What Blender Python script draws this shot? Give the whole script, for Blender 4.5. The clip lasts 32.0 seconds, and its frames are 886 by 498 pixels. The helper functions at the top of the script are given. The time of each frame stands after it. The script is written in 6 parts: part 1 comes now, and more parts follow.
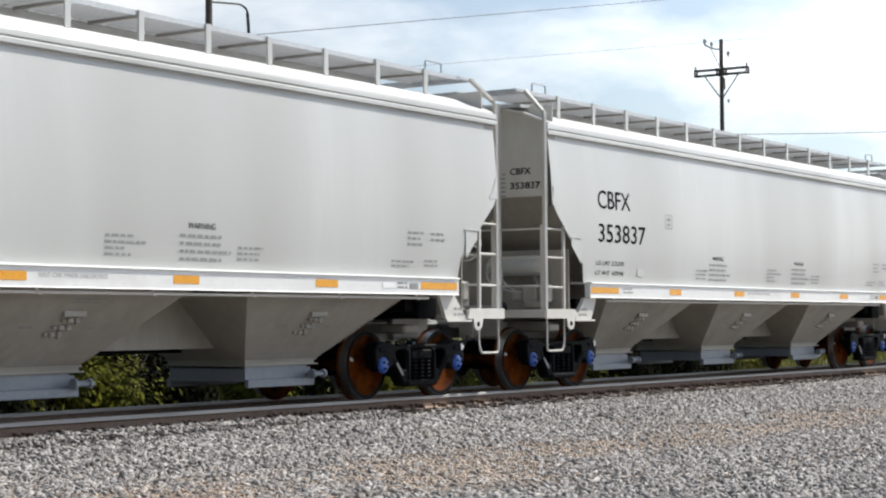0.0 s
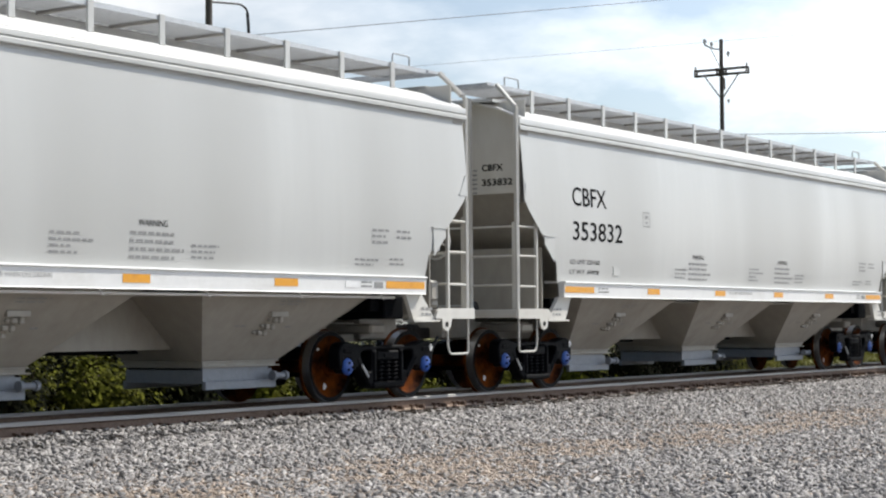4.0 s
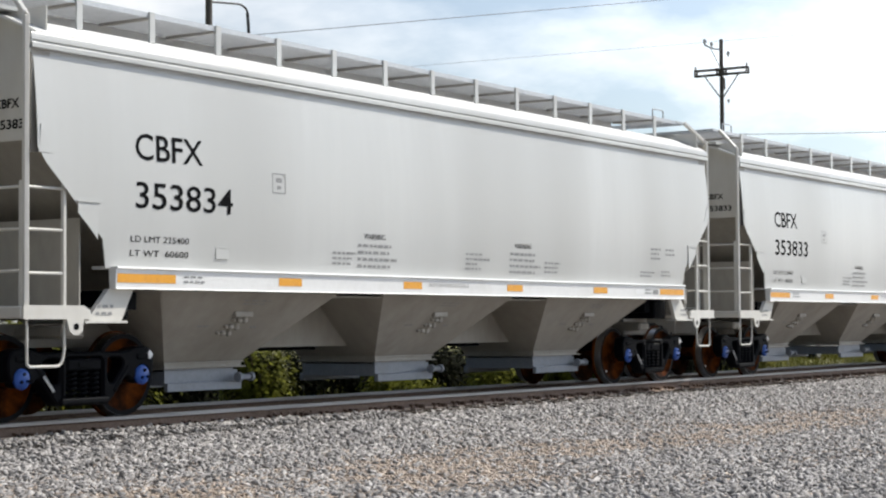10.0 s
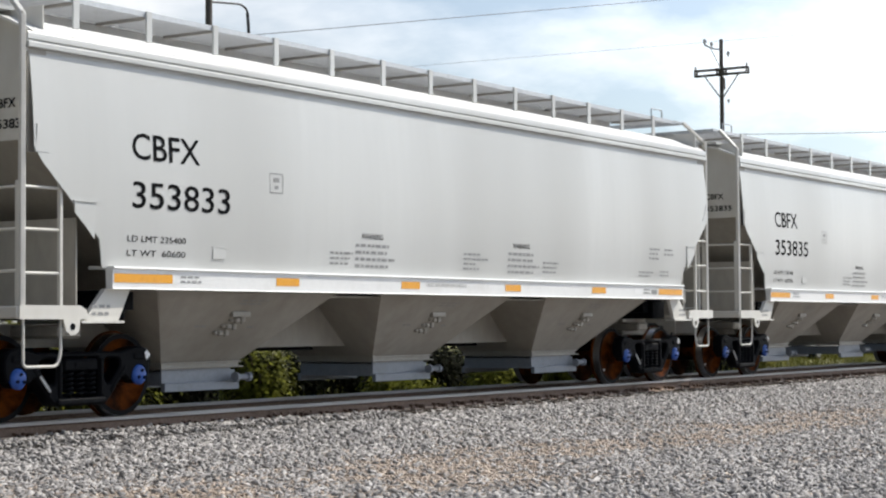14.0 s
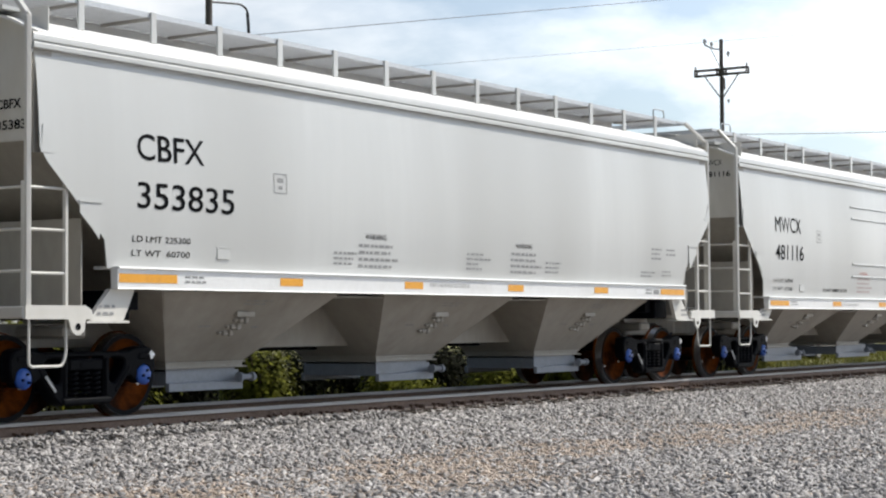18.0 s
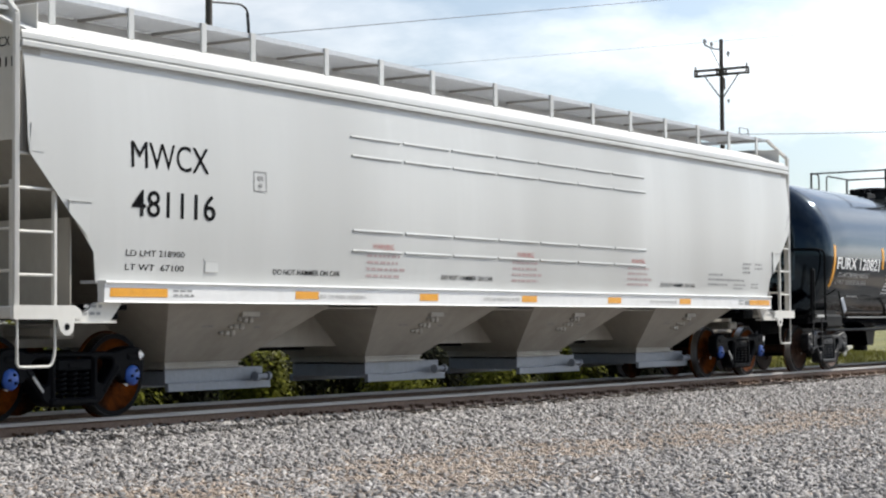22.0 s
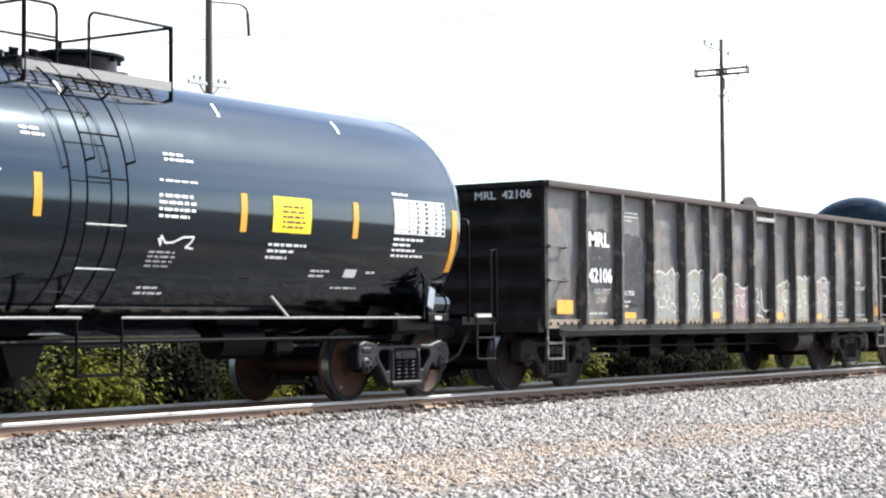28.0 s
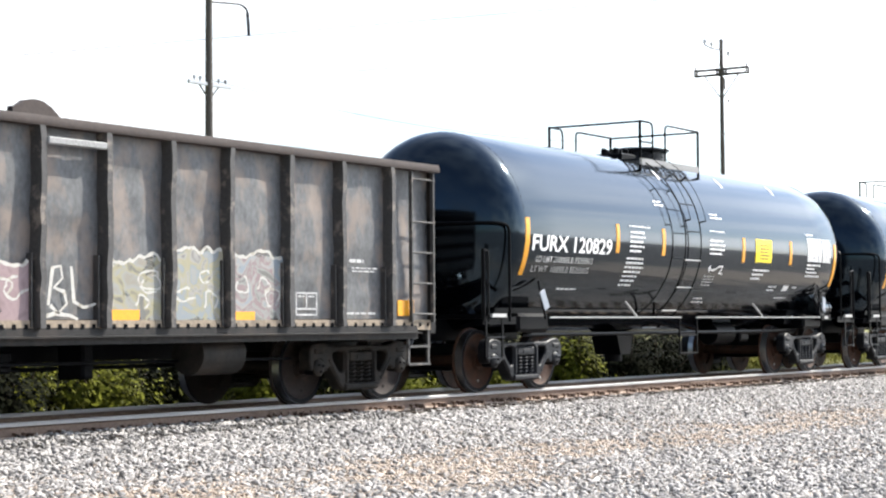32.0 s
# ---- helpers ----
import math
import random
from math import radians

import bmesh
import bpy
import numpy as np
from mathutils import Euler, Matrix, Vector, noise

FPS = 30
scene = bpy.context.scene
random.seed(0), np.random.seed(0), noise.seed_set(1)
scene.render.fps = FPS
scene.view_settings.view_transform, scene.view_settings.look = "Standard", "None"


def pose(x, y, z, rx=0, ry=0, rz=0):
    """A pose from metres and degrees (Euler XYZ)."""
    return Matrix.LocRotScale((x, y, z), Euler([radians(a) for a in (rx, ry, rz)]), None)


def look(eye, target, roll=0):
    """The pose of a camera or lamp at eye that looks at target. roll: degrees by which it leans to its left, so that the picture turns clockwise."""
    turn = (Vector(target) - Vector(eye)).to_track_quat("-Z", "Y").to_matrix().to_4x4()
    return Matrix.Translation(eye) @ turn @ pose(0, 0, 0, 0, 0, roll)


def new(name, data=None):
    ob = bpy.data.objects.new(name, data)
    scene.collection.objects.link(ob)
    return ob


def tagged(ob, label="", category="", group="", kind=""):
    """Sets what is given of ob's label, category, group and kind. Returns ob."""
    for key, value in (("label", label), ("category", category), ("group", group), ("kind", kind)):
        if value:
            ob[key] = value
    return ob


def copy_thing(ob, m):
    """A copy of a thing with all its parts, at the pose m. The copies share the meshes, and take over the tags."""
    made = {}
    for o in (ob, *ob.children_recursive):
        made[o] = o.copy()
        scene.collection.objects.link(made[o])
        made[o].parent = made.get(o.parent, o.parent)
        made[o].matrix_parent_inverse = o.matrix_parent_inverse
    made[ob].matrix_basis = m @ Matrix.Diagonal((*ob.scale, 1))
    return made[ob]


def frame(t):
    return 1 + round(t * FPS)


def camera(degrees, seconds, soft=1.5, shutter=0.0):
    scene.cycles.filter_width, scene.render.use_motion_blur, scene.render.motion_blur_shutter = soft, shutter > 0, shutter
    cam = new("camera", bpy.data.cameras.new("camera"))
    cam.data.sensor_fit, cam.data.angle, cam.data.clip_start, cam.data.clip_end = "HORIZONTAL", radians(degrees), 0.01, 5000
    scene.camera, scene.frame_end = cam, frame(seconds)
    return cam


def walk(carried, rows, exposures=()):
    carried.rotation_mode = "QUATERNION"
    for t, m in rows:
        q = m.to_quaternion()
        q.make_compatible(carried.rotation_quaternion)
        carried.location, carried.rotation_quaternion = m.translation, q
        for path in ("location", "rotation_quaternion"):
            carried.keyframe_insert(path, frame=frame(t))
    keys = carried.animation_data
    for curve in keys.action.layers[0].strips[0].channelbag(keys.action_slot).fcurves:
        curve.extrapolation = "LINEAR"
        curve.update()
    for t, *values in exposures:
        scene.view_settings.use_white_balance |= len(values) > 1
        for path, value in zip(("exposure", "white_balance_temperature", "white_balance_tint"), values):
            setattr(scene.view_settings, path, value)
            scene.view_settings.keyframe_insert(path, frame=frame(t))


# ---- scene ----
# The camera stands still on the gravel beside a straight track that runs along x; the train rolls towards -x.
EYE = Vector((0.0, -14.73, 0.97))
YAW, PITCH = radians(56.85), radians(2.419)
AIM = EYE + Vector((math.sin(YAW) * math.cos(PITCH), math.cos(YAW) * math.cos(PITCH), math.sin(PITCH)))
cam = camera(27.5, 32.0, soft=2.2)
STAND = look(EYE, AIM, -0.42)
walk(cam, [(0.0, STAND), (32.0, STAND)],
     exposures=[(0.0, 0.08), (24.2, 0.10), (25.5, 0.53), (27.5, 1.10), (32.0, 1.08)])

# ---- light ----
SUN_DIR = Vector((0.625, -0.33, 0.71)).normalized()
sun = new("sun", bpy.data.lights.new("sun", "SUN"))
sun.data.energy, sun.data.angle, sun.data.color = 4.9, radians(0.6), (1.0, 0.948, 0.868)
sun.rotation_euler = SUN_DIR.to_track_quat("Z", "Y").to_euler()

world = bpy.data.worlds.new("daylight")
scene.world = world
world.use_nodes = True
wt = world.node_tree
wt.nodes.clear()
sky = wt.nodes.new("ShaderNodeTexSky")
sky.sky_type, sky.sun_disc = "NISHITA", False
sky.sun_elevation = math.asin(SUN_DIR.z)
sky.sun_rotation = math.atan2(SUN_DIR.x, SUN_DIR.y)
sky.air_density, sky.dust_density = 1.0, 1.2
co = wt.nodes.new("ShaderNodeTexCoord")
mp = wt.nodes.new("ShaderNodeMapping")
mp.inputs["Scale"].default_value = (1.0, 1.0, 2.6)
cl = wt.nodes.new("ShaderNodeTexNoise")
cl.inputs["Scale"].default_value, cl.inputs["Detail"].default_value, cl.inputs["Roughness"].default_value = 3.1, 8.0, 0.55
cr = wt.nodes.new("ShaderNodeValToRGB")
cr.color_ramp.elements[0].position, cr.color_ramp.elements[1].position = 0.42, 0.62
cr.color_ramp.elements[0].color = (0.22, 0.22, 0.22, 1)
mx = wt.nodes.new("ShaderNodeMix")
mx.data_type = "RGBA"
bg = wt.nodes.new("ShaderNodeBackground")
bg.inputs["Strength"].default_value = 0.067
wo = wt.nodes.new("ShaderNodeOutputWorld")
wt.links.new(co.outputs["Generated"], mp.inputs["Vector"])
wt.links.new(mp.outputs["Vector"], cl.inputs["Vector"])
wt.links.new(cl.outputs["Fac"], cr.inputs["Fac"])
# the cloud deck is broken overhead and closes up with distance, as clouds do towards the horizon
sz = wt.nodes.new("ShaderNodeSeparateXYZ")
wt.links.new(co.outputs["Generated"], sz.inputs["Vector"])
thin = wt.nodes.new("ShaderNodeMapRange")
thin.inputs["From Min"].default_value, thin.inputs["From Max"].default_value = 0.12, 0.45
thin.inputs["To Min"].default_value, thin.inputs["To Max"].default_value = 1.0, 0.2
wt.links.new(sz.outputs["Z"], thin.inputs["Value"])
cov = wt.nodes.new("ShaderNodeMath")
cov.operation = "MULTIPLY"
# clouds glow towards the sun and are duller on the far side of the sky
dt = wt.nodes.new("ShaderNodeVectorMath")
dt.operation = "DOT_PRODUCT"
dt.inputs[1].default_value = SUN_DIR
wt.links.new(co.outputs["Generated"], dt.inputs[0])
glow = wt.nodes.new("ShaderNodeMapRange")
glow.inputs["From Min"].default_value, glow.inputs["From Max"].default_value = -0.5, 0.6
glow.inputs["To Min"].default_value, glow.inputs["To Max"].default_value = 0.12, 1.3
wt.links.new(dt.outputs["Value"], glow.inputs["Value"])
gm = wt.nodes.new("ShaderNodeMix")
gm.data_type, gm.blend_type = "RGBA", "MULTIPLY"
gm.inputs["Factor"].default_value = 1.0
gm.inputs["A"].default_value = (15.0, 15.1, 15.2, 1)
wt.links.new(glow.outputs["Result"], gm.inputs["B"])
wt.links.new(gm.outputs["Result"], mx.inputs["B"])
wt.links.new(cr.outputs["Color"], cov.inputs[0])
wt.links.new(thin.outputs["Result"], cov.inputs[1])
wt.links.new(cov.outputs["Value"], mx.inputs["Factor"])
air = wt.nodes.new("ShaderNodeMix")
air.data_type, air.blend_type = "RGBA", "MULTIPLY"
air.inputs["Factor"].default_value = 1.0
air.inputs["B"].default_value = (1.08, 1.22, 1.31, 1)
wt.links.new(sky.outputs["Color"], air.inputs["A"])
wt.links.new(air.outputs["Result"], mx.inputs["A"])
# haze brightens the sky about the sun
haze = wt.nodes.new("ShaderNodeMapRange")
haze.inputs["From Min"].default_value, haze.inputs["From Max"].default_value = 0.35, 0.95
haze.inputs["To Min"].default_value, haze.inputs["To Max"].default_value = 1.0, 2.05
wt.links.new(dt.outputs["Value"], haze.inputs["Value"])
hz = wt.nodes.new("ShaderNodeMix")
hz.data_type, hz.blend_type = "RGBA", "MULTIPLY"
hz.inputs["Factor"].default_value = 1.0
wt.links.new(mx.outputs["Result"], hz.inputs["A"])
wt.links.new(haze.outputs["Result"], hz.inputs["B"])
wt.links.new(hz.outputs["Result"], bg.inputs["Color"])
wt.links.new(bg.outputs["Background"], wo.inputs["Surface"])


# ---- materials ----
def material(name, color, rough=0.6, metal=0.0, grain=40.0, vary=0.12, wear=None, wear_scale=1.2, wear_lo=0.55, wear_hi=0.75,
             bump=0.1, bump_scale=None, stretch=(1, 1, 1), random_tint=0.0, coat=0.0, island=False):
    """A procedural surface: base colour with fine grain, larger stains or wear of a second colour, and fine relief."""
    m = bpy.data.materials.new(name)
    m.use_nodes = True
    nt = m.node_tree
    n, lk = nt.nodes, nt.links
    b = n["Principled BSDF"]
    b.inputs["Roughness"].default_value, b.inputs["Metallic"].default_value = rough, metal
    b.inputs["Coat Weight"].default_value = coat
    b.inputs["Coat Roughness"].default_value = 0.06
    tc = n.new("ShaderNodeTexCoord")
    mpn = n.new("ShaderNodeMapping")
    mpn.inputs["Scale"].default_value = stretch
    lk.new(tc.outputs["Object"], mpn.inputs["Vector"])
    fine = n.new("ShaderNodeTexNoise")
    fine.inputs["Scale"].default_value, fine.inputs["Detail"].default_value = grain, 5.0
    lk.new(mpn.outputs["Vector"], fine.inputs["Vector"])
    big = n.new("ShaderNodeTexNoise")
    big.inputs["Scale"].default_value, big.inputs["Detail"].default_value, big.inputs["Roughness"].default_value = wear_scale, 6.0, 0.62
    lk.new(mpn.outputs["Vector"], big.inputs["Vector"])
    hsv = n.new("ShaderNodeHueSaturation")
    hsv.inputs["Color"].default_value = (*color, 1)
    rng = n.new("ShaderNodeMapRange")
    rng.inputs["To Min"].default_value, rng.inputs["To Max"].default_value = 1 - vary * 1.6, 1 + vary * 1.6
    rng.inputs["From Min"].default_value, rng.inputs["From Max"].default_value = 0.25, 0.75
    lk.new(fine.outputs["Fac"], rng.inputs["Value"])
    val = rng.outputs["Result"]
    if random_tint:
        if island:
            geo = n.new("ShaderNodeNewGeometry")
            src = geo.outputs["Random Per Island"]
        else:
            inf = n.new("ShaderNodeObjectInfo")
            src = inf.outputs["Random"]
        r2 = n.new("ShaderNodeMapRange")
        r2.inputs["To Min"].default_value, r2.inputs["To Max"].default_value = 1 - random_tint, 1 + random_tint
        lk.new(src, r2.inputs["Value"])
        mul = n.new("ShaderNodeMath")
        mul.operation = "MULTIPLY"
        lk.new(val, mul.inputs[0])
        lk.new(r2.outputs["Result"], mul.inputs[1])
        val = mul.outputs["Value"]
    lk.new(val, hsv.inputs["Value"])
    out = hsv.outputs["Color"]
    if wear:
        ramp = n.new("ShaderNodeMapRange")
        ramp.inputs["From Min"].default_value, ramp.inputs["From Max"].default_value = wear_lo, wear_hi
        lk.new(big.outputs["Fac"], ramp.inputs["Value"])
        mix = n.new("ShaderNodeMix")
        mix.data_type = "RGBA"
        mix.inputs["B"].default_value = (*wear, 1)
        lk.new(ramp.outputs["Result"], mix.inputs["Factor"])
        lk.new(out, mix.inputs["A"])
        out = mix.outputs["Result"]
    lk.new(out, b.inputs["Base Color"])
    rr = n.new("ShaderNodeMapRange")
    rr.inputs["To Min"].default_value, rr.inputs["To Max"].default_value = max(0.03, rough - 0.08), min(1, rough + 0.08)
    lk.new(big.outputs["Fac"], rr.inputs["Value"])
    lk.new(rr.outputs["Result"], b.inputs["Roughness"])
    if bump:
        bn = n.new("ShaderNodeBump")
        bn.inputs["Strength"].default_value, bn.inputs["Distance"].default_value = bump, 0.01
        if bump_scale:
            bt = n.new("ShaderNodeTexNoise")
            bt.inputs["Scale"].default_value, bt.inputs["Detail"].default_value = bump_scale, 4.0
            lk.new(mpn.outputs["Vector"], bt.inputs["Vector"])
            lk.new(bt.outputs["Fac"], bn.inputs["Height"])
        else:
            lk.new(fine.outputs["Fac"], bn.inputs["Height"])
        lk.new(bn.outputs["Normal"], b.inputs["Normal"])
    return m


PAINT = material("light_grey_car_paint", (0.512, 0.516, 0.500), 0.33, vary=0.015, grain=5, wear=(0.430, 0.430, 0.412), wear_scale=0.36, wear_lo=0.42, wear_hi=0.70,
                 bump=0.02, stretch=(1.3, 1, 0.14))
PAINT.node_tree.nodes["Noise Texture.001"].inputs["Detail"].default_value = 1.55
# Same car paint, with underbody shade put into a darker, browner colour.
UNDER = material("shaded_underbody_grey_paint", (0.33, 0.308, 0.27), 0.5, vary=0.05, grain=8, wear=(0.235, 0.21, 0.175), wear_scale=1.1, wear_lo=0.5, wear_hi=0.8, bump=0.06,
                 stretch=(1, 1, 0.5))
ENDPAINT = material("end_wall_grey_paint", (0.60, 0.585, 0.54), 0.5, vary=0.03, grain=6, wear=(0.50, 0.475, 0.425), wear_scale=0.8, wear_lo=0.45, wear_hi=0.7, bump=0.04, stretch=(1, 1, 0.4))
WHITE = material("white_sill_paint", (0.74, 0.74, 0.725), 0.4, vary=0.02, grain=12, wear=(0.64, 0.63, 0.60), wear_scale=2.2, wear_lo=0.52, wear_hi=0.8, bump=0.04)
ROOF = material("white_roof_paint", (0.70, 0.69, 0.665), 0.5, vary=0.03, grain=10, wear=(0.66, 0.64, 0.58), wear_scale=1.6, bump=0.06)
GALV = material("galvanised_grating", (0.45, 0.465, 0.48), 0.5, metal=0.35, vary=0.08, grain=30, wear=(0.39, 0.40, 0.41), wear_scale=4, bump=0.05)
GATE = material("blue_grey_gate_steel", (0.215, 0.235, 0.27), 0.5, metal=0.15, vary=0.06, grain=20, wear=(0.19, 0.20, 0.215), wear_scale=3, bump=0.06)
IRON = material("black_truck_casting", (0.0025, 0.003, 0.0045), 0.55, vary=0.2, grain=60, wear=(0.006, 0.006, 0.007), wear_scale=6, bump=0.35)
IRON.node_tree.nodes["Principled BSDF"].inputs["Specular IOR Level"].default_value = 0.06
DUSTY = material("dusty_truck_casting", (0.013, 0.012, 0.011), 0.75, vary=0.2, grain=60, wear=(0.036, 0.028, 0.022), wear_scale=5, wear_lo=0.45, bump=0.4)
GREYIRON = material("grey_oily_truck_casting", (0.008, 0.009, 0.012), 0.45, vary=0.2, grain=50, wear=(0.004, 0.004, 0.005), wear_scale=5, wear_lo=0.45, bump=0.4)
RUST = material("orange_rusted_wheel", (0.115, 0.028, 0.002), 0.8, vary=0.15, grain=40, wear=(0.010, 0.003, 0.001), wear_scale=2.6, wear_lo=0.36, wear_hi=0.6, bump=0.3)
BROWNWHEEL = material("brown_wheel", (0.055, 0.024, 0.013), 0.7, vary=0.2, grain=40, wear=(0.018, 0.012, 0.010), wear_scale=5, wear_lo=0.4, bump=0.3)
DARKWHEEL = material("grimy_dark_wheel", (0.022, 0.016, 0.014), 0.75, vary=0.2, grain=40, wear=(0.045, 0.028, 0.02), wear_scale=5, bump=0.3)
TREAD = material("polished_wheel_tread", (0.42, 0.42, 0.42), 0.35, metal=1.0, vary=0.05, grain=50, bump=0.02)
BLUE = material("blue_bearing_cap", (0.008, 0.07, 0.34), 0.4, vary=0.1, grain=40, wear=(0.01, 0.03, 0.16), wear_scale=9, bump=0.1)
BLACKTANK = material("gloss_black_tank_paint", (0.0015, 0.0017, 0.0025), 0.09, vary=0.1, grain=8, wear=(0.003, 0.003, 0.0035), wear_scale=0.7, bump=0.03,
                     bump_scale=0.9)
BLACKTANK.node_tree.nodes["Principled BSDF"].inputs["IOR"].default_value = 1.60
# blue of the reflected sky is put into the specular tint
BLACKTANK.node_tree.nodes["Principled BSDF"].inputs["Specular Tint"].default_value = (0.55, 0.78, 1.0, 1)
BLACK = material("black_paint", (0.002, 0.0022, 0.003), 0.4, vary=0.15, grain=30, wear=(0.0045, 0.0045, 0.005), wear_scale=5, bump=0.08)
BLACK.node_tree.nodes["Principled BSDF"].inputs["Specular IOR Level"].default_value = 0.06
GOND = material("weathered_black_gondola_paint", (0.098, 0.099, 0.101), 0.55, vary=0.2, grain=18, wear=(0.185, 0.148, 0.124), wear_scale=2.6, wear_lo=0.48, wear_hi=0.64,
                bump=0.9, bump_scale=4, stretch=(1, 1, 0.7))
GONDRIB = material("worn_gondola_rib", (0.050, 0.047, 0.045), 0.6, vary=0.15, grain=25, wear=(0.19, 0.16, 0.135), wear_scale=5, wear_lo=0.54, wear_hi=0.68, bump=0.25)
# Darker copy of the gondola paint; the shade on the ends is painted in.
GONDEND = material("shade_dark_gondola_paint", (0.014, 0.013, 0.0125), 0.6, vary=0.2, grain=18, wear=(0.045, 0.036, 0.03), wear_scale=2, wear_lo=0.5, wear_hi=0.75, bump=0.25)
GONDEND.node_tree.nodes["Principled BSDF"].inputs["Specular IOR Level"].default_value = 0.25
RUSTCHORD = material("rusty_top_chord", (0.036, 0.024, 0.020), 0.75, vary=0.15, grain=25, wear=(0.022, 0.016, 0.015), wear_scale=3, bump=0.25)
SILLDUST = material("dusty_tan_lower_plate", (0.25, 0.20, 0.145), 0.8, vary=0.18, grain=20, wear=(0.10, 0.08, 0.065), wear_scale=3, wear_lo=0.5, bump=0.3)
YELLOW = material("yellow_reflective_strip", (0.70, 0.31, 0.010), 0.4, vary=0.05, grain=30, wear=(0.52, 0.20, 0.01), wear_scale=6, bump=0.03)
PLACARD = material("bright_yellow_placard", (0.85, 0.66, 0.01), 0.45, vary=0.03, bump=0.02)
INK = material("black_stencil_paint", (0.008, 0.008, 0.009), 0.55, vary=0.2, grain=40, bump=0.02)
FADED = material("grey_stencil_paint", (0.29, 0.29, 0.285), 0.6, vary=0.2, grain=60, bump=0.02)
FADEDRED = material("faded_red_stencil_paint", (0.40, 0.31, 0.30), 0.6, vary=0.15, grain=60, bump=0.02)
REDINK = material("red_stencil_paint", (0.46, 0.15, 0.13), 0.6, vary=0.15, grain=60, bump=0.02)
WHITEINK = material("white_stencil_paint", (0.78, 0.78, 0.77), 0.5, vary=0.08, grain=60, bump=0.02)
GREYINK = material("worn_white_stencil_paint", (0.42, 0.42, 0.41), 0.6, vary=0.25, grain=30, bump=0.02)
RAILSIDE = material("rusty_rail_web", (0.185, 0.130, 0.100), 0.8, vary=0.2, grain=30, wear=(0.115, 0.078, 0.058), wear_scale=3, bump=0.3)
RAILFOOT = material("dusty_tan_rail_foot", (0.42, 0.32, 0.25), 0.9, vary=0.2, grain=30, wear=(0.27, 0.19, 0.14), wear_scale=2, bump=0.2)
RAILTOP = material("polished_rail_head", (0.34, 0.33, 0.325), 0.42, metal=0.2, vary=0.05, grain=20, wear=(0.52, 0.505, 0.49), wear_scale=3, bump=0.03, stretch=(0.1, 1, 1))
TIE = material("weathered_timber_tie", (0.050, 0.038, 0.030), 0.9, vary=0.25, grain=30, wear=(0.03, 0.023, 0.019), wear_scale=3, bump=0.5, stretch=(4, 0.6, 4), random_tint=0.2)
SPIKE = material("rusty_spike", (0.13, 0.085, 0.062), 0.8, vary=0.2, grain=40, bump=0.2)
STONE = material("grey_ballast_stone", (0.292, 0.276, 0.262), 0.85, vary=0.2, grain=60, bump=0.3, random_tint=0.44, island=True)
# Bed stones coloured near-black for the shade under the train.
SHADESTONE = material("shade_blackened_ballast_stone", (0.022, 0.020, 0.019), 0.85, vary=0.18, grain=60, bump=0.4, random_tint=0.5, island=True)
TANSTONE = material("tan_gravel_stone", (0.40, 0.325, 0.26), 0.9, vary=0.18, grain=60, bump=0.4, random_tint=0.32, island=True)
BARK = material("grey_brown_bark", (0.12, 0.09, 0.065), 0.9, vary=0.25, grain=25, bump=0.5, stretch=(3, 3, 0.6))
LEAF = material("yellow_green_foliage", (0.078, 0.082, 0.008), 0.8, vary=0.58, grain=3, random_tint=0.35, island=True, bump=0)
# Near-black leaf colour carries the shade behind the train.
DARKLEAF = material("shade_dark_olive_foliage", (0.007, 0.008, 0.003), 0.9, vary=0.4, grain=3, random_tint=0.4, island=True, bump=0)
DRYGRASS = material("dry_yellow_green_grass", (0.20, 0.19, 0.045), 0.9, vary=0.25, grain=2, random_tint=0.45, island=True, bump=0)
POLEWOOD = material("dark_creosote_pole", (0.09, 0.078, 0.07), 0.85, vary=0.2, grain=20, wear=(0.14, 0.12, 0.10), wear_scale=1.2, bump=0.4, stretch=(3, 3, 0.4))
ARMWOOD = material("weathered_crossarm_timber", (0.42, 0.44, 0.48), 0.85, vary=0.2, grain=20, bump=0.3)
ARMDARK = material("dark_weathered_crossarm_timber", (0.07, 0.066, 0.062), 0.85, vary=0.2, grain=20, bump=0.3)
GLAZE = material("grey_insulator_glaze", (0.25, 0.25, 0.27), 0.25, vary=0.05, bump=0)
WIRE = material("dull_conductor", (0.15, 0.16, 0.19), 0.6, metal=0.4, bump=0)
VANPAINT = material("silver_car_paint", (0.62, 0.60, 0.57), 0.3, metal=0.2, vary=0.02, bump=0, coat=0.5)
GLASSDARK = material("dark_car_glass", (0.02, 0.022, 0.025), 0.06, vary=0.0, bump=0)
RUBBER = material("black_rubber", (0.02, 0.02, 0.02), 0.85, vary=0.1, bump=0.1)
ALLOY = material("silver_wheel_alloy", (0.5, 0.5, 0.5), 0.35, metal=0.8, bump=0)
HOSE = material("black_hose_rubber", (0.02, 0.02, 0.022), 0.6, bump=0)


for casting in (GREYIRON, DUSTY, DARKWHEEL, BROWNWHEEL, RUST, INK, GONDEND, TIE, RAILSIDE, SPIKE):
    casting.node_tree.nodes["Principled BSDF"].inputs["Specular IOR Level"].default_value = 0.2
INK.node_tree.nodes["Principled BSDF"].inputs["Specular IOR Level"].default_value = 0.02
RUST.node_tree.nodes["Principled BSDF"].inputs["Specular IOR Level"].default_value = 0.05
FADED.node_tree.nodes["Principled BSDF"].inputs["Specular IOR Level"].default_value = 0.1
for leafy in (LEAF, DARKLEAF, DRYGRASS):
    leafy.node_tree.nodes["Principled BSDF"].inputs["Specular IOR Level"].default_value = 0.06


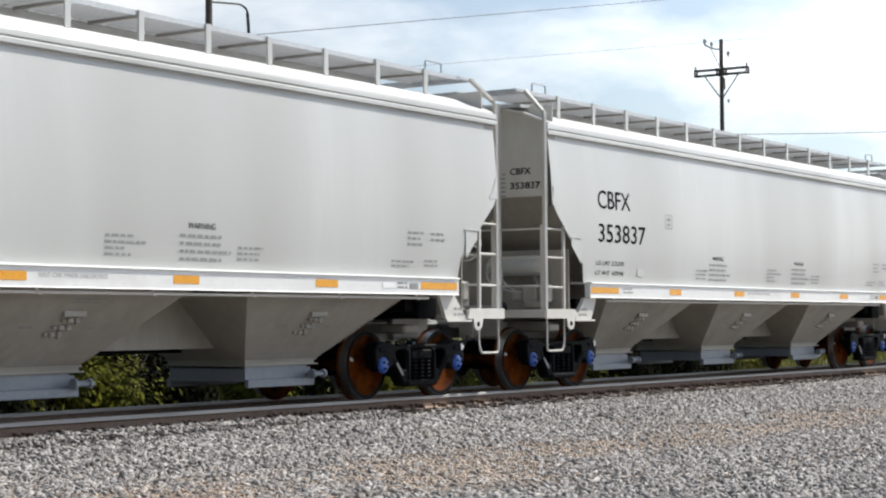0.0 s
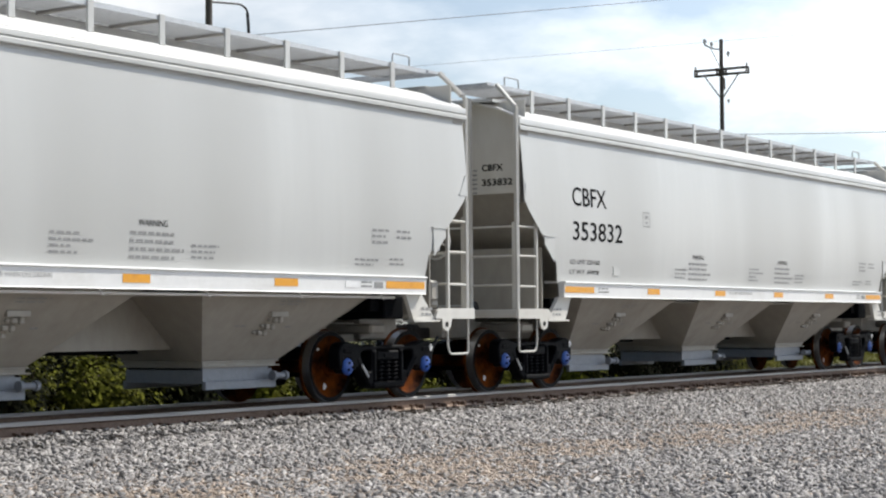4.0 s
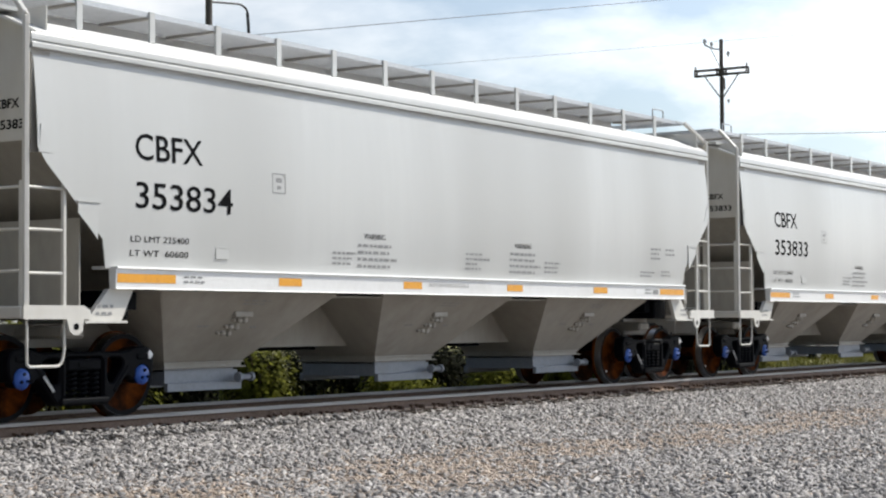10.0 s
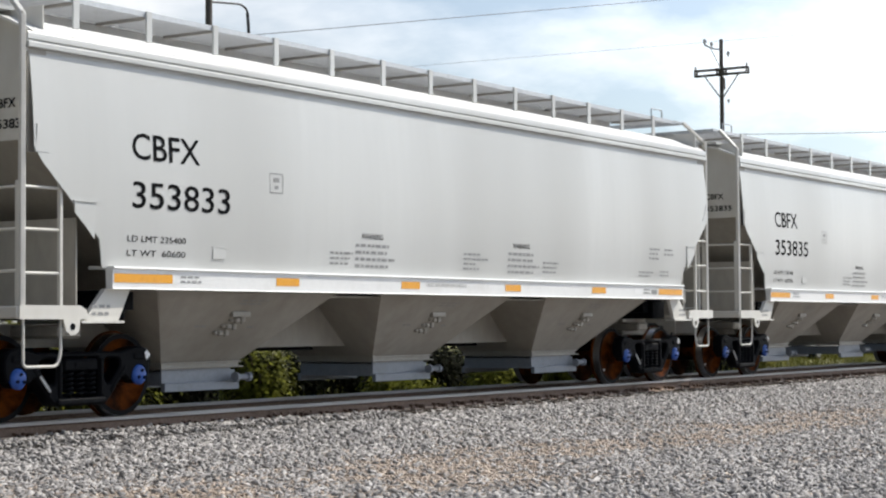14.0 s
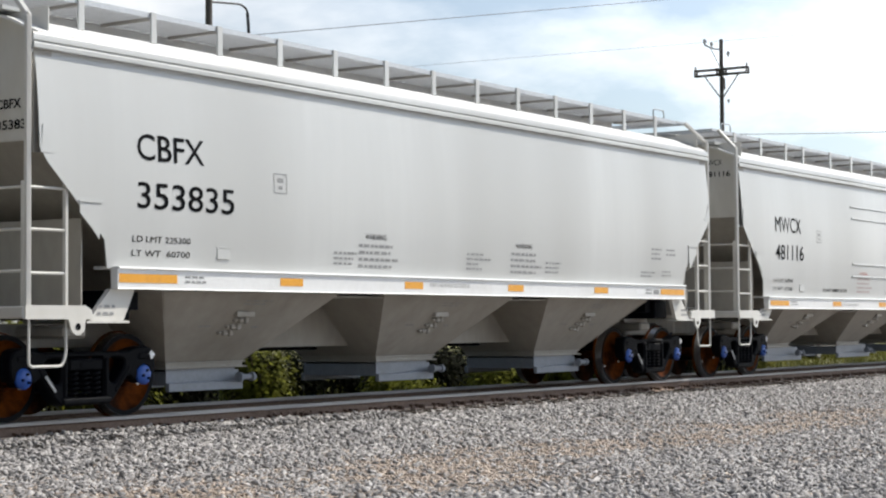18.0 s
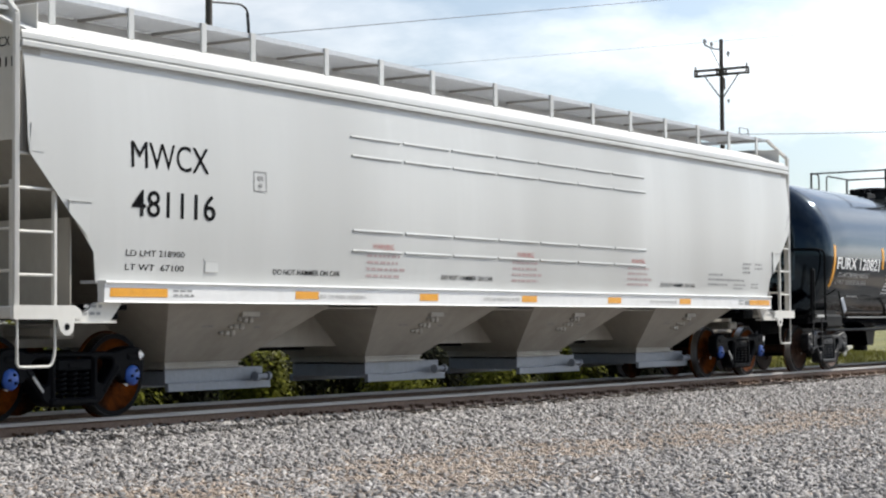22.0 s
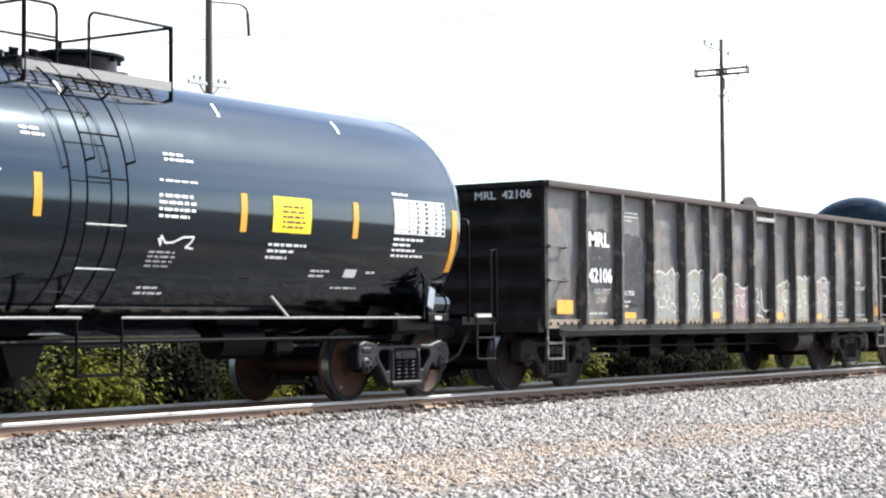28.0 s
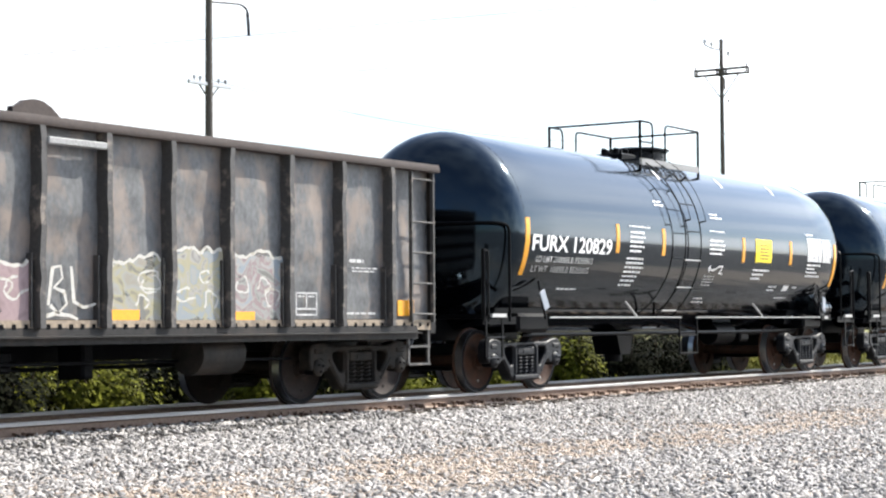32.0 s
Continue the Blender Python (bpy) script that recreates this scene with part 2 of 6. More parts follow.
def ground_material():
    """Gravel, tan dirt patches and dry grass, told apart by distance from the track and by noise."""
    m = bpy.data.materials.new("gravel_and_dry_grass_ground")
    m.use_nodes = True
    n, lk = m.node_tree.nodes, m.node_tree.links
    b = n["Principled BSDF"]
    b.inputs["Roughness"].default_value = 0.95
    tc = n.new("ShaderNodeTexCoord")
    sep = n.new("ShaderNodeSeparateXYZ")
    lk.new(tc.outputs["Object"], sep.inputs["Vector"])

    def noise_tex(scale, detail=5.0):
        t = n.new("ShaderNodeTexNoise")
        t.inputs["Scale"].default_value, t.inputs["Detail"].default_value = scale, detail
        lk.new(tc.outputs["Object"], t.inputs["Vector"])
        return t.outputs["Fac"]

    def ramp(src, lo, hi):
        r = n.new("ShaderNodeMapRange")
        r.inputs["From Min"].default_value, r.inputs["From Max"].default_value = lo, hi
        lk.new(src, r.inputs["Value"])
        return r.outputs["Result"]

    def mix(f, a, bb):
        k = n.new("ShaderNodeMix")
        k.data_type = "RGBA"
        lk.new(f, k.inputs["Factor"])
        for sock, v in (("A", a), ("B", bb)):
            if isinstance(v, tuple):
                k.inputs[sock].default_value = (*v, 1)
            else:
                lk.new(v, k.inputs[sock])
        return k.outputs["Result"]

    vor = n.new("ShaderNodeTexVoronoi")
    vor.inputs["Scale"].default_value = 26.0
    lk.new(tc.outputs["Object"], vor.inputs["Vector"])
    bw = n.new("ShaderNodeRGBToBW")
    lk.new(vor.outputs["Color"], bw.inputs["Color"])
    gravel = mix(ramp(bw.outputs["Val"], 0.15, 0.85), (0.05, 0.048, 0.046), (0.20, 0.19, 0.18))
    tan = mix(ramp(noise_tex(14), 0.3, 0.7), (0.26, 0.213, 0.17), (0.42, 0.35, 0.285))
    # tan fines lie open in a worn strip along the foot of the ballast slope, in patches
    strip = n.new("ShaderNodeMath")
    strip.operation = "ADD"
    strip.inputs[1].default_value = 4.7
    lk.new(sep.outputs["Y"], strip.inputs[0])
    beside = n.new("ShaderNodeMath")
    beside.operation = "ABSOLUTE"
    lk.new(strip.outputs["Value"], beside.inputs[0])
    away = n.new("ShaderNodeMath")
    away.operation = "ADD"
    drift = n.new("ShaderNodeMapRange")
    drift.inputs["From Min"].default_value, drift.inputs["From Max"].default_value = 2.3, 0.5
    drift.inputs["To Min"].default_value, drift.inputs["To Max"].default_value = -0.14, 0.16
    lk.new(beside.outputs["Value"], drift.inputs["Value"])
    lk.new(noise_tex(0.45), away.inputs[0])
    lk.new(drift.outputs["Result"], away.inputs[1])
    dry = mix(ramp(away.outputs["Value"], 0.46, 0.56), gravel, tan)
    # black bed between and beside the rails, the train's shade put into its colour
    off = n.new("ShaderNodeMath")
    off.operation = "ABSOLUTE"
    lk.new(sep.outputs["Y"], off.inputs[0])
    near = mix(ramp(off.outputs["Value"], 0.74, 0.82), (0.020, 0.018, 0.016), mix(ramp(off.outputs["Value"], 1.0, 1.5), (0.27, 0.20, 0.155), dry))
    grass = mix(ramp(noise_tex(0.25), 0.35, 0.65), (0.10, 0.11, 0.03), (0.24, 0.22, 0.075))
    # far verge darkened in colour to stand in for shade behind the train
    shaded_verge = mix(ramp(noise_tex(3.0), 0.35, 0.65), (0.022, 0.02, 0.014), (0.06, 0.055, 0.03))
    verge = mix(ramp(sep.outputs["Y"], 2.2, 3.4), near, shaded_verge)
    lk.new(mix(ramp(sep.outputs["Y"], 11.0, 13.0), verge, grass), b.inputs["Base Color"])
    bn = n.new("ShaderNodeBump")
    bn.inputs["Strength"].default_value, bn.inputs["Distance"].default_value = 0.8, 0.03
    lk.new(vor.outputs["Distance"], bn.inputs["Height"])
    lk.new(bn.outputs["Normal"], b.inputs["Normal"])
    return m


GROUND = ground_material()


def sprayed(name, colors, scale, seed, cover, soft_edge=0.25, top=0.9):
    """Faded paint sprayed on steel: several tints in blots, worn through to nothing in ragged patches."""
    m = bpy.data.materials.new(name)
    m.use_nodes = True
    n, lk = m.node_tree.nodes, m.node_tree.links
    b = n["Principled BSDF"]
    b.inputs["Roughness"].default_value = 0.7
    tc = n.new("ShaderNodeTexCoord")
    mp = n.new("ShaderNodeMapping")
    mp.inputs["Location"].default_value = (seed * 3.7, 0, seed * 1.3)
    lk.new(tc.outputs["Object"], mp.inputs["Vector"])
    tint = n.new("ShaderNodeTexNoise")
    tint.inputs["Scale"].default_value, tint.inputs["Detail"].default_value, tint.inputs["Distortion"].default_value = scale, 3.0, 1.6
    lk.new(mp.outputs["Vector"], tint.inputs["Vector"])
    ramp = n.new("ShaderNodeValToRGB")
    el = ramp.color_ramp.elements
    while len(el) < len(colors):
        el.new(0.5)
    for i, c in enumerate(colors):
        el[i].position, el[i].color = 0.32 + 0.36 * i / max(1, len(colors) - 1), (*c, 1)
    lk.new(tint.outputs["Fac"], ramp.inputs["Fac"])
    lk.new(ramp.outputs["Color"], b.inputs["Base Color"])
    worn = n.new("ShaderNodeTexNoise")
    worn.inputs["Scale"].default_value, worn.inputs["Detail"].default_value, worn.inputs["Roughness"].default_value = scale * 1.1, 7.0, 0.7
    lk.new(mp.outputs["Vector"], worn.inputs["Vector"])
    # the spray thins out towards the rim of each sheet (its generated coordinates run from 0 to 1)
    sep = n.new("ShaderNodeSeparateXYZ")
    lk.new(tc.outputs["Generated"], sep.inputs["Vector"])
    rim = None
    for axis in ("X", "Z"):
        pp = n.new("ShaderNodeMath")
        pp.operation = "PINGPONG"
        pp.inputs[1].default_value = 0.5
        lk.new(sep.outputs[axis], pp.inputs[0])
        mr = n.new("ShaderNodeMapRange")
        mr.inputs["From Max"].default_value = soft_edge if axis == "Z" else soft_edge * 0.35
        mr.inputs["To Min"].default_value = -0.34
        mr.inputs["To Max"].default_value = 0.0
        lk.new(pp.outputs["Value"], mr.inputs["Value"])
        add = n.new("ShaderNodeMath")
        add.operation = "ADD"
        lk.new(mr.outputs["Result"], add.inputs[0])
        lk.new(rim.outputs["Value"] if rim else worn.outputs["Fac"], add.inputs[1])
        rim = add
    al = n.new("ShaderNodeMapRange")
    al.inputs["From Min"].default_value, al.inputs["From Max"].default_value = 0.62 - cover, 0.74 - cover
    al.inputs["To Max"].default_value = top
    lk.new(rim.outputs["Value"], al.inputs["Value"])
    lk.new(al.outputs["Result"], b.inputs["Alpha"])
    return m


# ---- mesh helpers ----
def shade(bm, angle=35):
    """Smooth faces, with the edges past the angle kept sharp."""
    for f in bm.faces:
        f.smooth = True
    for e in bm.edges:
        if len(e.link_faces) != 2 or e.calc_face_angle(0) > radians(angle):
            e.smooth = False


def mesh_of(name, bm, mats, smooth=True):
    bm.normal_update()
    if smooth:
        shade(bm)
    me = bpy.data.meshes.new(name)
    bm.to_mesh(me)
    bm.free()
    for m in mats if isinstance(mats, (list, tuple)) else [mats]:
        me.materials.append(m)
    return me


def part(name, bm, mats, parent=None, label="", at=None, smooth=True):
    """Links a bmesh as one mesh object under a thing or a part."""
    me = bm if isinstance(bm, bpy.types.Mesh) else mesh_of(name, bm, mats, smooth)
    ob = new(name, me)
    ob.parent = parent
    if at is not None:
        ob.matrix_basis = at if isinstance(at, Matrix) else Matrix.Translation(at)
    return tagged(ob, label, kind="stuff" if name in ("small_lettering", "end_small_lettering", "load_lettering", "running_board", "end_walkway", "platform_deck", "vibrator_bracket") else "")


def box(bm, c, s, mat=0, bevel=0.0):
    g = bmesh.ops.create_cube(bm, size=1.0, matrix=Matrix.Translation(c) @ Matrix.Diagonal((*s, 1)))
    fs = {f for v in g["verts"] for f in v.link_faces}
    if bevel:
        r = bmesh.ops.bevel(bm, geom=list({e for f in fs for e in f.edges}), offset=bevel, segments=1, affect="EDGES")
        fs = set(r["faces"]) | {f for f in fs if f.is_valid}
    for f in fs:
        f.material_index = mat
    return bm


def span(bm, lo, hi, mat=0, bevel=0.0):
    return box(bm, [(a + b) / 2 for a, b in zip(lo, hi)], [abs(b - a) for a, b in zip(lo, hi)], mat, bevel)


def bar(bm, p, q, w, h, mat=0, bevel=0.0, up=(0, 1, 0)):
    """A box from p to q, w across (along up) and h the other way."""
    p, q = Vector(p), Vector(q)
    d = q - p
    z = d.normalized()
    x = Vector(up).normalized()
    x = (x - z * x.dot(z)).normalized()
    y = z.cross(x)
    m = Matrix.Translation((p + q) / 2) @ Matrix((x, y, z)).transposed().to_4x4() @ Matrix.Diagonal((w, h, d.length, 1))
    g = bmesh.ops.create_cube(bm, size=1.0, matrix=m)
    fs = {f for v in g["verts"] for f in v.link_faces}
    if bevel:
        r = bmesh.ops.bevel(bm, geom=list({e for f in fs for e in f.edges}), offset=bevel, segments=1, affect="EDGES")
        fs = set(r["faces"]) | {f for f in fs if f.is_valid}
    for f in fs:
        f.material_index = mat
    return bm


def tube(bm, pts, r, seg=8, mat=0, closed=False):
    """A round bar through the points."""
    pts = [Vector(p) for p in pts]
    rings, prev = [], None
    for i, p in enumerate(pts):
        a = pts[max(i - 1, 0)]
        b = pts[min(i + 1, len(pts) - 1)]
        t = (b - a).normalized()
        ref = prev if prev is not None else (Vector((0, 0, 1)) if abs(t.z) < 0.9 else Vector((1, 0, 0)))
        x = (ref - t * ref.dot(t)).normalized()
        prev = x
        y = t.cross(x)
        rings.append([bm.verts.new(p + (x * math.cos(k * math.tau / seg) + y * math.sin(k * math.tau / seg)) * (r[i] if isinstance(r, (list, tuple)) else r)) for k in range(seg)])
    for a, b in zip(rings, rings[1:]):
        for k in range(seg):
            bm.faces.new((a[k], a[(k + 1) % seg], b[(k + 1) % seg], b[k])).material_index = mat
    bm.faces.new(rings[0][::-1]).material_index = mat
    bm.faces.new(rings[-1]).material_index = mat
    return bm


def bend(pts, r=0.06, n=4):
    """The points with their corners rounded."""
    pts = [Vector(p) for p in pts]
    out = [pts[0]]
    for a, b, c in zip(pts, pts[1:], pts[2:]):
        u, v = (a - b), (c - b)
        k = min(r, u.length / 2.1, v.length / 2.1)
        s, e = b + u.normalized() * k, b + v.normalized() * k
        for i in range(n + 1):
            f = i / n
            out.append((s * (1 - f) + b * f) * (1 - f) + (b * (1 - f) + e * f) * f)
    return out + [pts[-1]]


def prism(bm, poly, y0, y1, mat=0):
    """A plate with the outline poly in x and z, between y0 and y1."""
    a = [bm.verts.new((x, y0, z)) for x, z in poly]
    b = [bm.verts.new((x, y1, z)) for x, z in poly]
    fs = [bm.faces.new(a), bm.faces.new(b[::-1])]
    for i in range(len(a)):
        j = (i + 1) % len(a)
        fs.append(bm.faces.new((a[j], a[i], b[i], b[j])))
    for f in fs:
        f.material_index = mat
    bmesh.ops.recalc_face_normals(bm, faces=fs)
    return bm


def extrude_x(bm, prof, x0, x1, mat=0, closed=True):
    """A bar along x with the section prof in y and z."""
    a = [bm.verts.new((x0, y, z)) for y, z in prof]
    b = [bm.verts.new((x1, y, z)) for y, z in prof]
    n = len(a)
    fs = []
    for i in range(n if closed else n - 1):
        j = (i + 1) % n
        fs.append(bm.faces.new((a[i], a[j], b[j], b[i])))
    if closed:
        fs += [bm.faces.new(a[::-1]), bm.faces.new(b)]
    for f in fs:
        f.material_index = mat
    bmesh.ops.recalc_face_normals(bm, faces=fs)
    return bm


def lathe_y(bm, prof, c, seg=32, mats=None):
    """A turned solid about the y axis through c; prof: pairs of y and radius."""
    rings = []
    for y, r in prof:
        rings.append([bm.verts.new((c[0] + r * math.cos(k * math.tau / seg), c[1] + y, c[2] + r * math.sin(k * math.tau / seg))) for k in range(seg)]
                     if r > 1e-5 else [bm.verts.new((c[0], c[1] + y, c[2]))])
    fs = []
    for i, (a, b) in enumerate(zip(rings, rings[1:])):
        for k in range(seg):
            j = (k + 1) % seg
            if len(a) == 1:
                f = bm.faces.new((a[0], b[j], b[k]))
            elif len(b) == 1:
                f = bm.faces.new((a[k], a[j], b[0]))
            else:
                f = bm.faces.new((a[k], a[j], b[j], b[k]))
            f.material_index = mats[i] if mats else 0
            fs.append(f)
    bmesh.ops.recalc_face_normals(bm, faces=fs)
    return bm


def thicken(bm, d):
    """Gives an open sheet a thickness d behind its faces, with a rim round its border."""
    bm.normal_update()
    vs, fs = bm.verts[:], bm.faces[:]
    rim = [(lp.vert, lp.link_loop_next.vert) for f in fs for lp in f.loops if len(lp.edge.link_faces) == 1]
    back = {v: bm.verts.new(v.co - v.normal * d) for v in vs}
    for f in fs:
        bm.faces.new([back[v] for v in reversed(f.verts)]).material_index = f.material_index
    for a, b in rim:
        bm.faces.new((b, a, back[a], back[b]))
    return bm


def disc_z(bm, c, r, h, seg=24, mat=0):
    g = bmesh.ops.create_cone(bm, cap_ends=True, segments=seg, radius1=r, radius2=r, depth=h, matrix=Matrix.Translation(c))
    for v in g["verts"]:
        for f in v.link_faces:
            f.material_index = mat
    return bm


def thing(name, label, category, at, group="", kind=""):
    ob = tagged(new(name), label, category, group, kind)
    ob.empty_display_size = 0.3
    ob.matrix_basis = at if isinstance(at, Matrix) else Matrix.Translation(at)
    return ob


def text_mesh(s, x0, z0, width, height, surface, mat, bold=0.008):
    """Painted letters: the text fitted into width and height from the lower left corner (x0, z0), laid on surface(x, z) = y."""
    cu = bpy.data.curves.new("letters", "FONT")
    cu.body = s
    cu.resolution_u = 3
    cu.offset = 0.0 if "W" in s else bold
    tmp = bpy.data.objects.new("letters", cu)
    scene.collection.objects.link(tmp)
    bpy.context.view_layer.update()
    me = bpy.data.meshes.new_from_object(tmp.evaluated_get(bpy.context.evaluated_depsgraph_get()))
    bpy.data.objects.remove(tmp)
    n = len(me.vertices)
    co = np.empty(n * 3)
    me.vertices.foreach_get("co", co)
    co = co.reshape(-1, 3)
    lo, hi = co.min(0), co.max(0)
    x = x0 + (co[:, 0] - lo[0]) / (hi[0] - lo[0]) * width
    z = z0 + (co[:, 1] - lo[1]) / (hi[1] - lo[1]) * height
    y = np.array([surface(a, b) for a, b in zip(x, z)])
    me.vertices.foreach_set("co", np.stack([x, y, z], 1).ravel())
    me.materials.clear()
    me.materials.append(mat)
    me.update()
    return me


def patch(bm, x0, x1, z0, z1, surface, nx=1, nz=1, mat=0, lean=0.0):
    """A painted or stuck-on sheet that follows surface(x, z) = y."""
    g = [[bm.verts.new((x0 + (x1 - x0) * i / nx + lean * j / nz, surface(x0 + (x1 - x0) * i / nx, z0 + (z1 - z0) * j / nz), z0 + (z1 - z0) * j / nz)) for i in range(nx + 1)] for j in range(nz + 1)]
    for j in range(nz):
        for i in range(nx):
            bm.faces.new((g[j][i], g[j][i + 1], g[j + 1][i + 1], g[j + 1][i])).material_index = mat
    return bm


def small_print(bm, x0, z1, widths, row, surface, seed=1, nz=1):
    """Rows of short bars: writing too small to read."""
    rnd = random.Random(seed)
    z = z1
    for w in widths:
        x = x0
        while x < x0 + w - 0.02:
            k = min(rnd.uniform(0.05, 0.14), x0 + w - x)
            patch(bm, x, x + k, z - row * 0.42, z, surface, 1, nz)
            x += k + rnd.uniform(0.018, 0.035)
        z -= row
    return bm


# ---- trucks ----
WHEEL_R = 0.457


def wheelset_mesh(name, face, spot):
    """Two flanged wheels on their axle, turning about y."""
    bm = bmesh.new()
    for s in (-1, 1):
        prof = [(-0.677, 0.30), (-0.677, 0.482), (-0.70, 0.482), (-0.715, 0.460), (-0.822, 0.452), (-0.822, 0.428), (-0.822, 0.395), (-0.795, 0.372), (-0.765, 0.30), (-0.76, 0.22),
                (-0.80, 0.14), (-0.84, 0.125), (-0.84, 0.09), (-0.66, 0.09), (-0.67, 0.16), (-0.70, 0.24), (-0.70, 0.30), (-0.677, 0.30)]
        mats = [0, 0, 0, 1, 3, 3, 0, 0, 0, 0, 0, 0, 0, 0, 0, 0, 0]
        lathe_y(bm, [(y * -s, r) for y, r in prof], (0, 0, 0), 40, mats)
    lathe_y(bm, [(-1.12, 0), (-1.12, 0.075), (-0.68, 0.085), (0.68, 0.085), (1.12, 0.075), (1.12, 0)], (0, 0, 0), 16, [0] * 5)
    for s in (-1, 1):
        for a, r, k in ((0.4, 0.30, 0.018), (2.6, 0.26, 0.022)):
            y = s * 0.772
            c = Vector((r * math.cos(a), y, r * math.sin(a)))
            bmesh.ops.create_cone(bm, cap_ends=True, segments=8, radius1=k, radius2=k, depth=0.012, matrix=Matrix.Translation(c) @ pose(0, 0, 0, 90, 0, 0))
            for f in bm.faces:
                if (f.calc_center_median() - c).length < k * 1.2:
                    f.material_index = 2
        for i in range(3):
            a = i * math.tau / 3
            box(bm, (0.05 * math.cos(a), s * 1.135, 0.05 * math.sin(a)), (0.025, 0.03, 0.025), 3)
    return mesh_of(name, bm, [face, TREAD, spot, IRON])


def rounded(poly, r=0.04, n=3):
    """A closed outline with its corners rounded."""
    out = []
    for i in range(len(poly)):
        a, b, c = Vector(poly[i - 1]), Vector(poly[i]), Vector(poly[(i + 1) % len(poly)])
        u, v = a - b, c - b
        k = min(r, u.length / 2.2, v.length / 2.2)
        p, q = b + u.normalized() * k, b + v.normalized() * k
        for j in range(n + 1):
            f = j / n
            out.append((p * (1 - f) + b * f) * (1 - f) + (b * (1 - f) + q * f) * f)
    return out


def casting(bm, outline, holes, y0, y1, chamfer=0.018):
    """A plate with the outline in x and z and windows through it, from y0 (near face, chamfered) to y1."""
    loops = [[bm.verts.new((p.x, y1, p.y)) for p in lp] for lp in [outline] + holes]
    edges = [bm.edges.new((lp[i - 1], lp[i])) for lp in loops for i in range(len(lp))]
    fs = [f for f in bmesh.ops.triangle_fill(bm, use_beauty=True, use_dissolve=False, edges=edges, normal=(0, -1, 0))["geom"] if isinstance(f, bmesh.types.BMFace)]
    ex = bmesh.ops.extrude_face_region(bm, geom=fs)["geom"]
    front = [f for f in ex if isinstance(f, bmesh.types.BMFace)]
    for v in ex:
        if isinstance(v, bmesh.types.BMVert):
            v.co.y = y0 + chamfer
    bmesh.ops.recalc_face_normals(bm, faces=bm.faces[:])
    bmesh.ops.inset_region(bm, faces=front, thickness=chamfer, depth=chamfer, use_even_offset=False)
    return bm


def side_frame_mesh(mat):
    """One cast side frame in x and z: domed pedestals over the bearings, two drop-shaped windows and the spring opening."""
    half = [(0.36, 0.72), (0.62, 0.715), (0.76, 0.755), (0.90, 0.775), (1.02, 0.745), (1.075, 0.66), (1.07, 0.50), (1.035, 0.42), (0.995, 0.42), (0.975, 0.52), (0.94, 0.555), (0.84, 0.555),
            (0.80, 0.52), (0.785, 0.41), (0.73, 0.40), (0.655, 0.47), (0.42, 0.20), (0.33, 0.155)]
    bm = bmesh.new()
    drop = [(0.35, 0.655), (0.52, 0.655), (0.60, 0.63), (0.585, 0.545), (0.43, 0.37), (0.36, 0.40)]
    holes = [rounded([(s * x, z) for x, z in drop], 0.05) for s in (-1, 1)]
    holes.append(rounded([(-0.265, 0.665), (0.265, 0.665), (0.265, 0.245), (-0.265, 0.245)], 0.04))
    casting(bm, rounded(half + [(-x, z) for x, z in half[::-1]], 0.045), holes, -0.10, 0.07)
    box(bm, (0, 0, 0.205), (0.72, 0.26, 0.075), bevel=0.02)
    for s in (-1, 1):
        box(bm, (s * 0.305, -0.02, 0.45), (0.06, 0.20, 0.40), bevel=0.015)
        # the pedestal's outer lug and rib
        box(bm, (s * 0.89, -0.03, 0.66), (0.22, 0.17, 0.10), bevel=0.03)
        bar(bm, (s * 0.68, -0.085, 0.56), (s * 0.44, -0.085, 0.29), 0.05, 0.05, bevel=0.012)
    box(bm, (0, 0.0, 0.585), (0.50, 0.22, 0.13), bevel=0.02)
    box(bm, (0, -0.105, 0.585), (0.20, 0.03, 0.06), bevel=0.008)
    return mesh_of("side_frame", bm, mat)


def spring_mesh(mat):
    bm = bmesh.new()
    for x, y in ((-0.165, -0.05), (0.165, -0.05), (0, -0.05)):
        pts = [(x + 0.062 * math.cos(a * 0.7), y + 0.062 * math.sin(a * 0.7), 0.25 + 0.27 * a / 48) for a in range(49)]
        tube(bm, pts, 0.015, 6)
    return mesh_of("spring", bm, mat)


def bearing_mesh(mat, cap):
    bm = bmesh.new()
    lathe_y(bm, [(0.0, 0.0), (0.0, 0.06), (0.012, 0.090), (0.03, 0.108), (0.055, 0.108), (0.062, 0.095), (0.20, 0.095), (0.20, 0.0)], (0, 0, 0), 24, [0, 0, 0, 0, 0, 1, 1])
    return mesh_of(cap, bm, [mat, IRON])


def adapter_mesh(mat):
    bm = bmesh.new()
    box(bm, (0, 0, 0.10), (0.26, 0.18, 0.07), bevel=0.015)
    box(bm, (-0.125, 0, 0.04), (0.03, 0.16, 0.10), bevel=0.01)
    box(bm, (0.125, 0, 0.04), (0.03, 0.16, 0.10), bevel=0.01)
    return mesh_of("bearing_adapter", bm, mat)


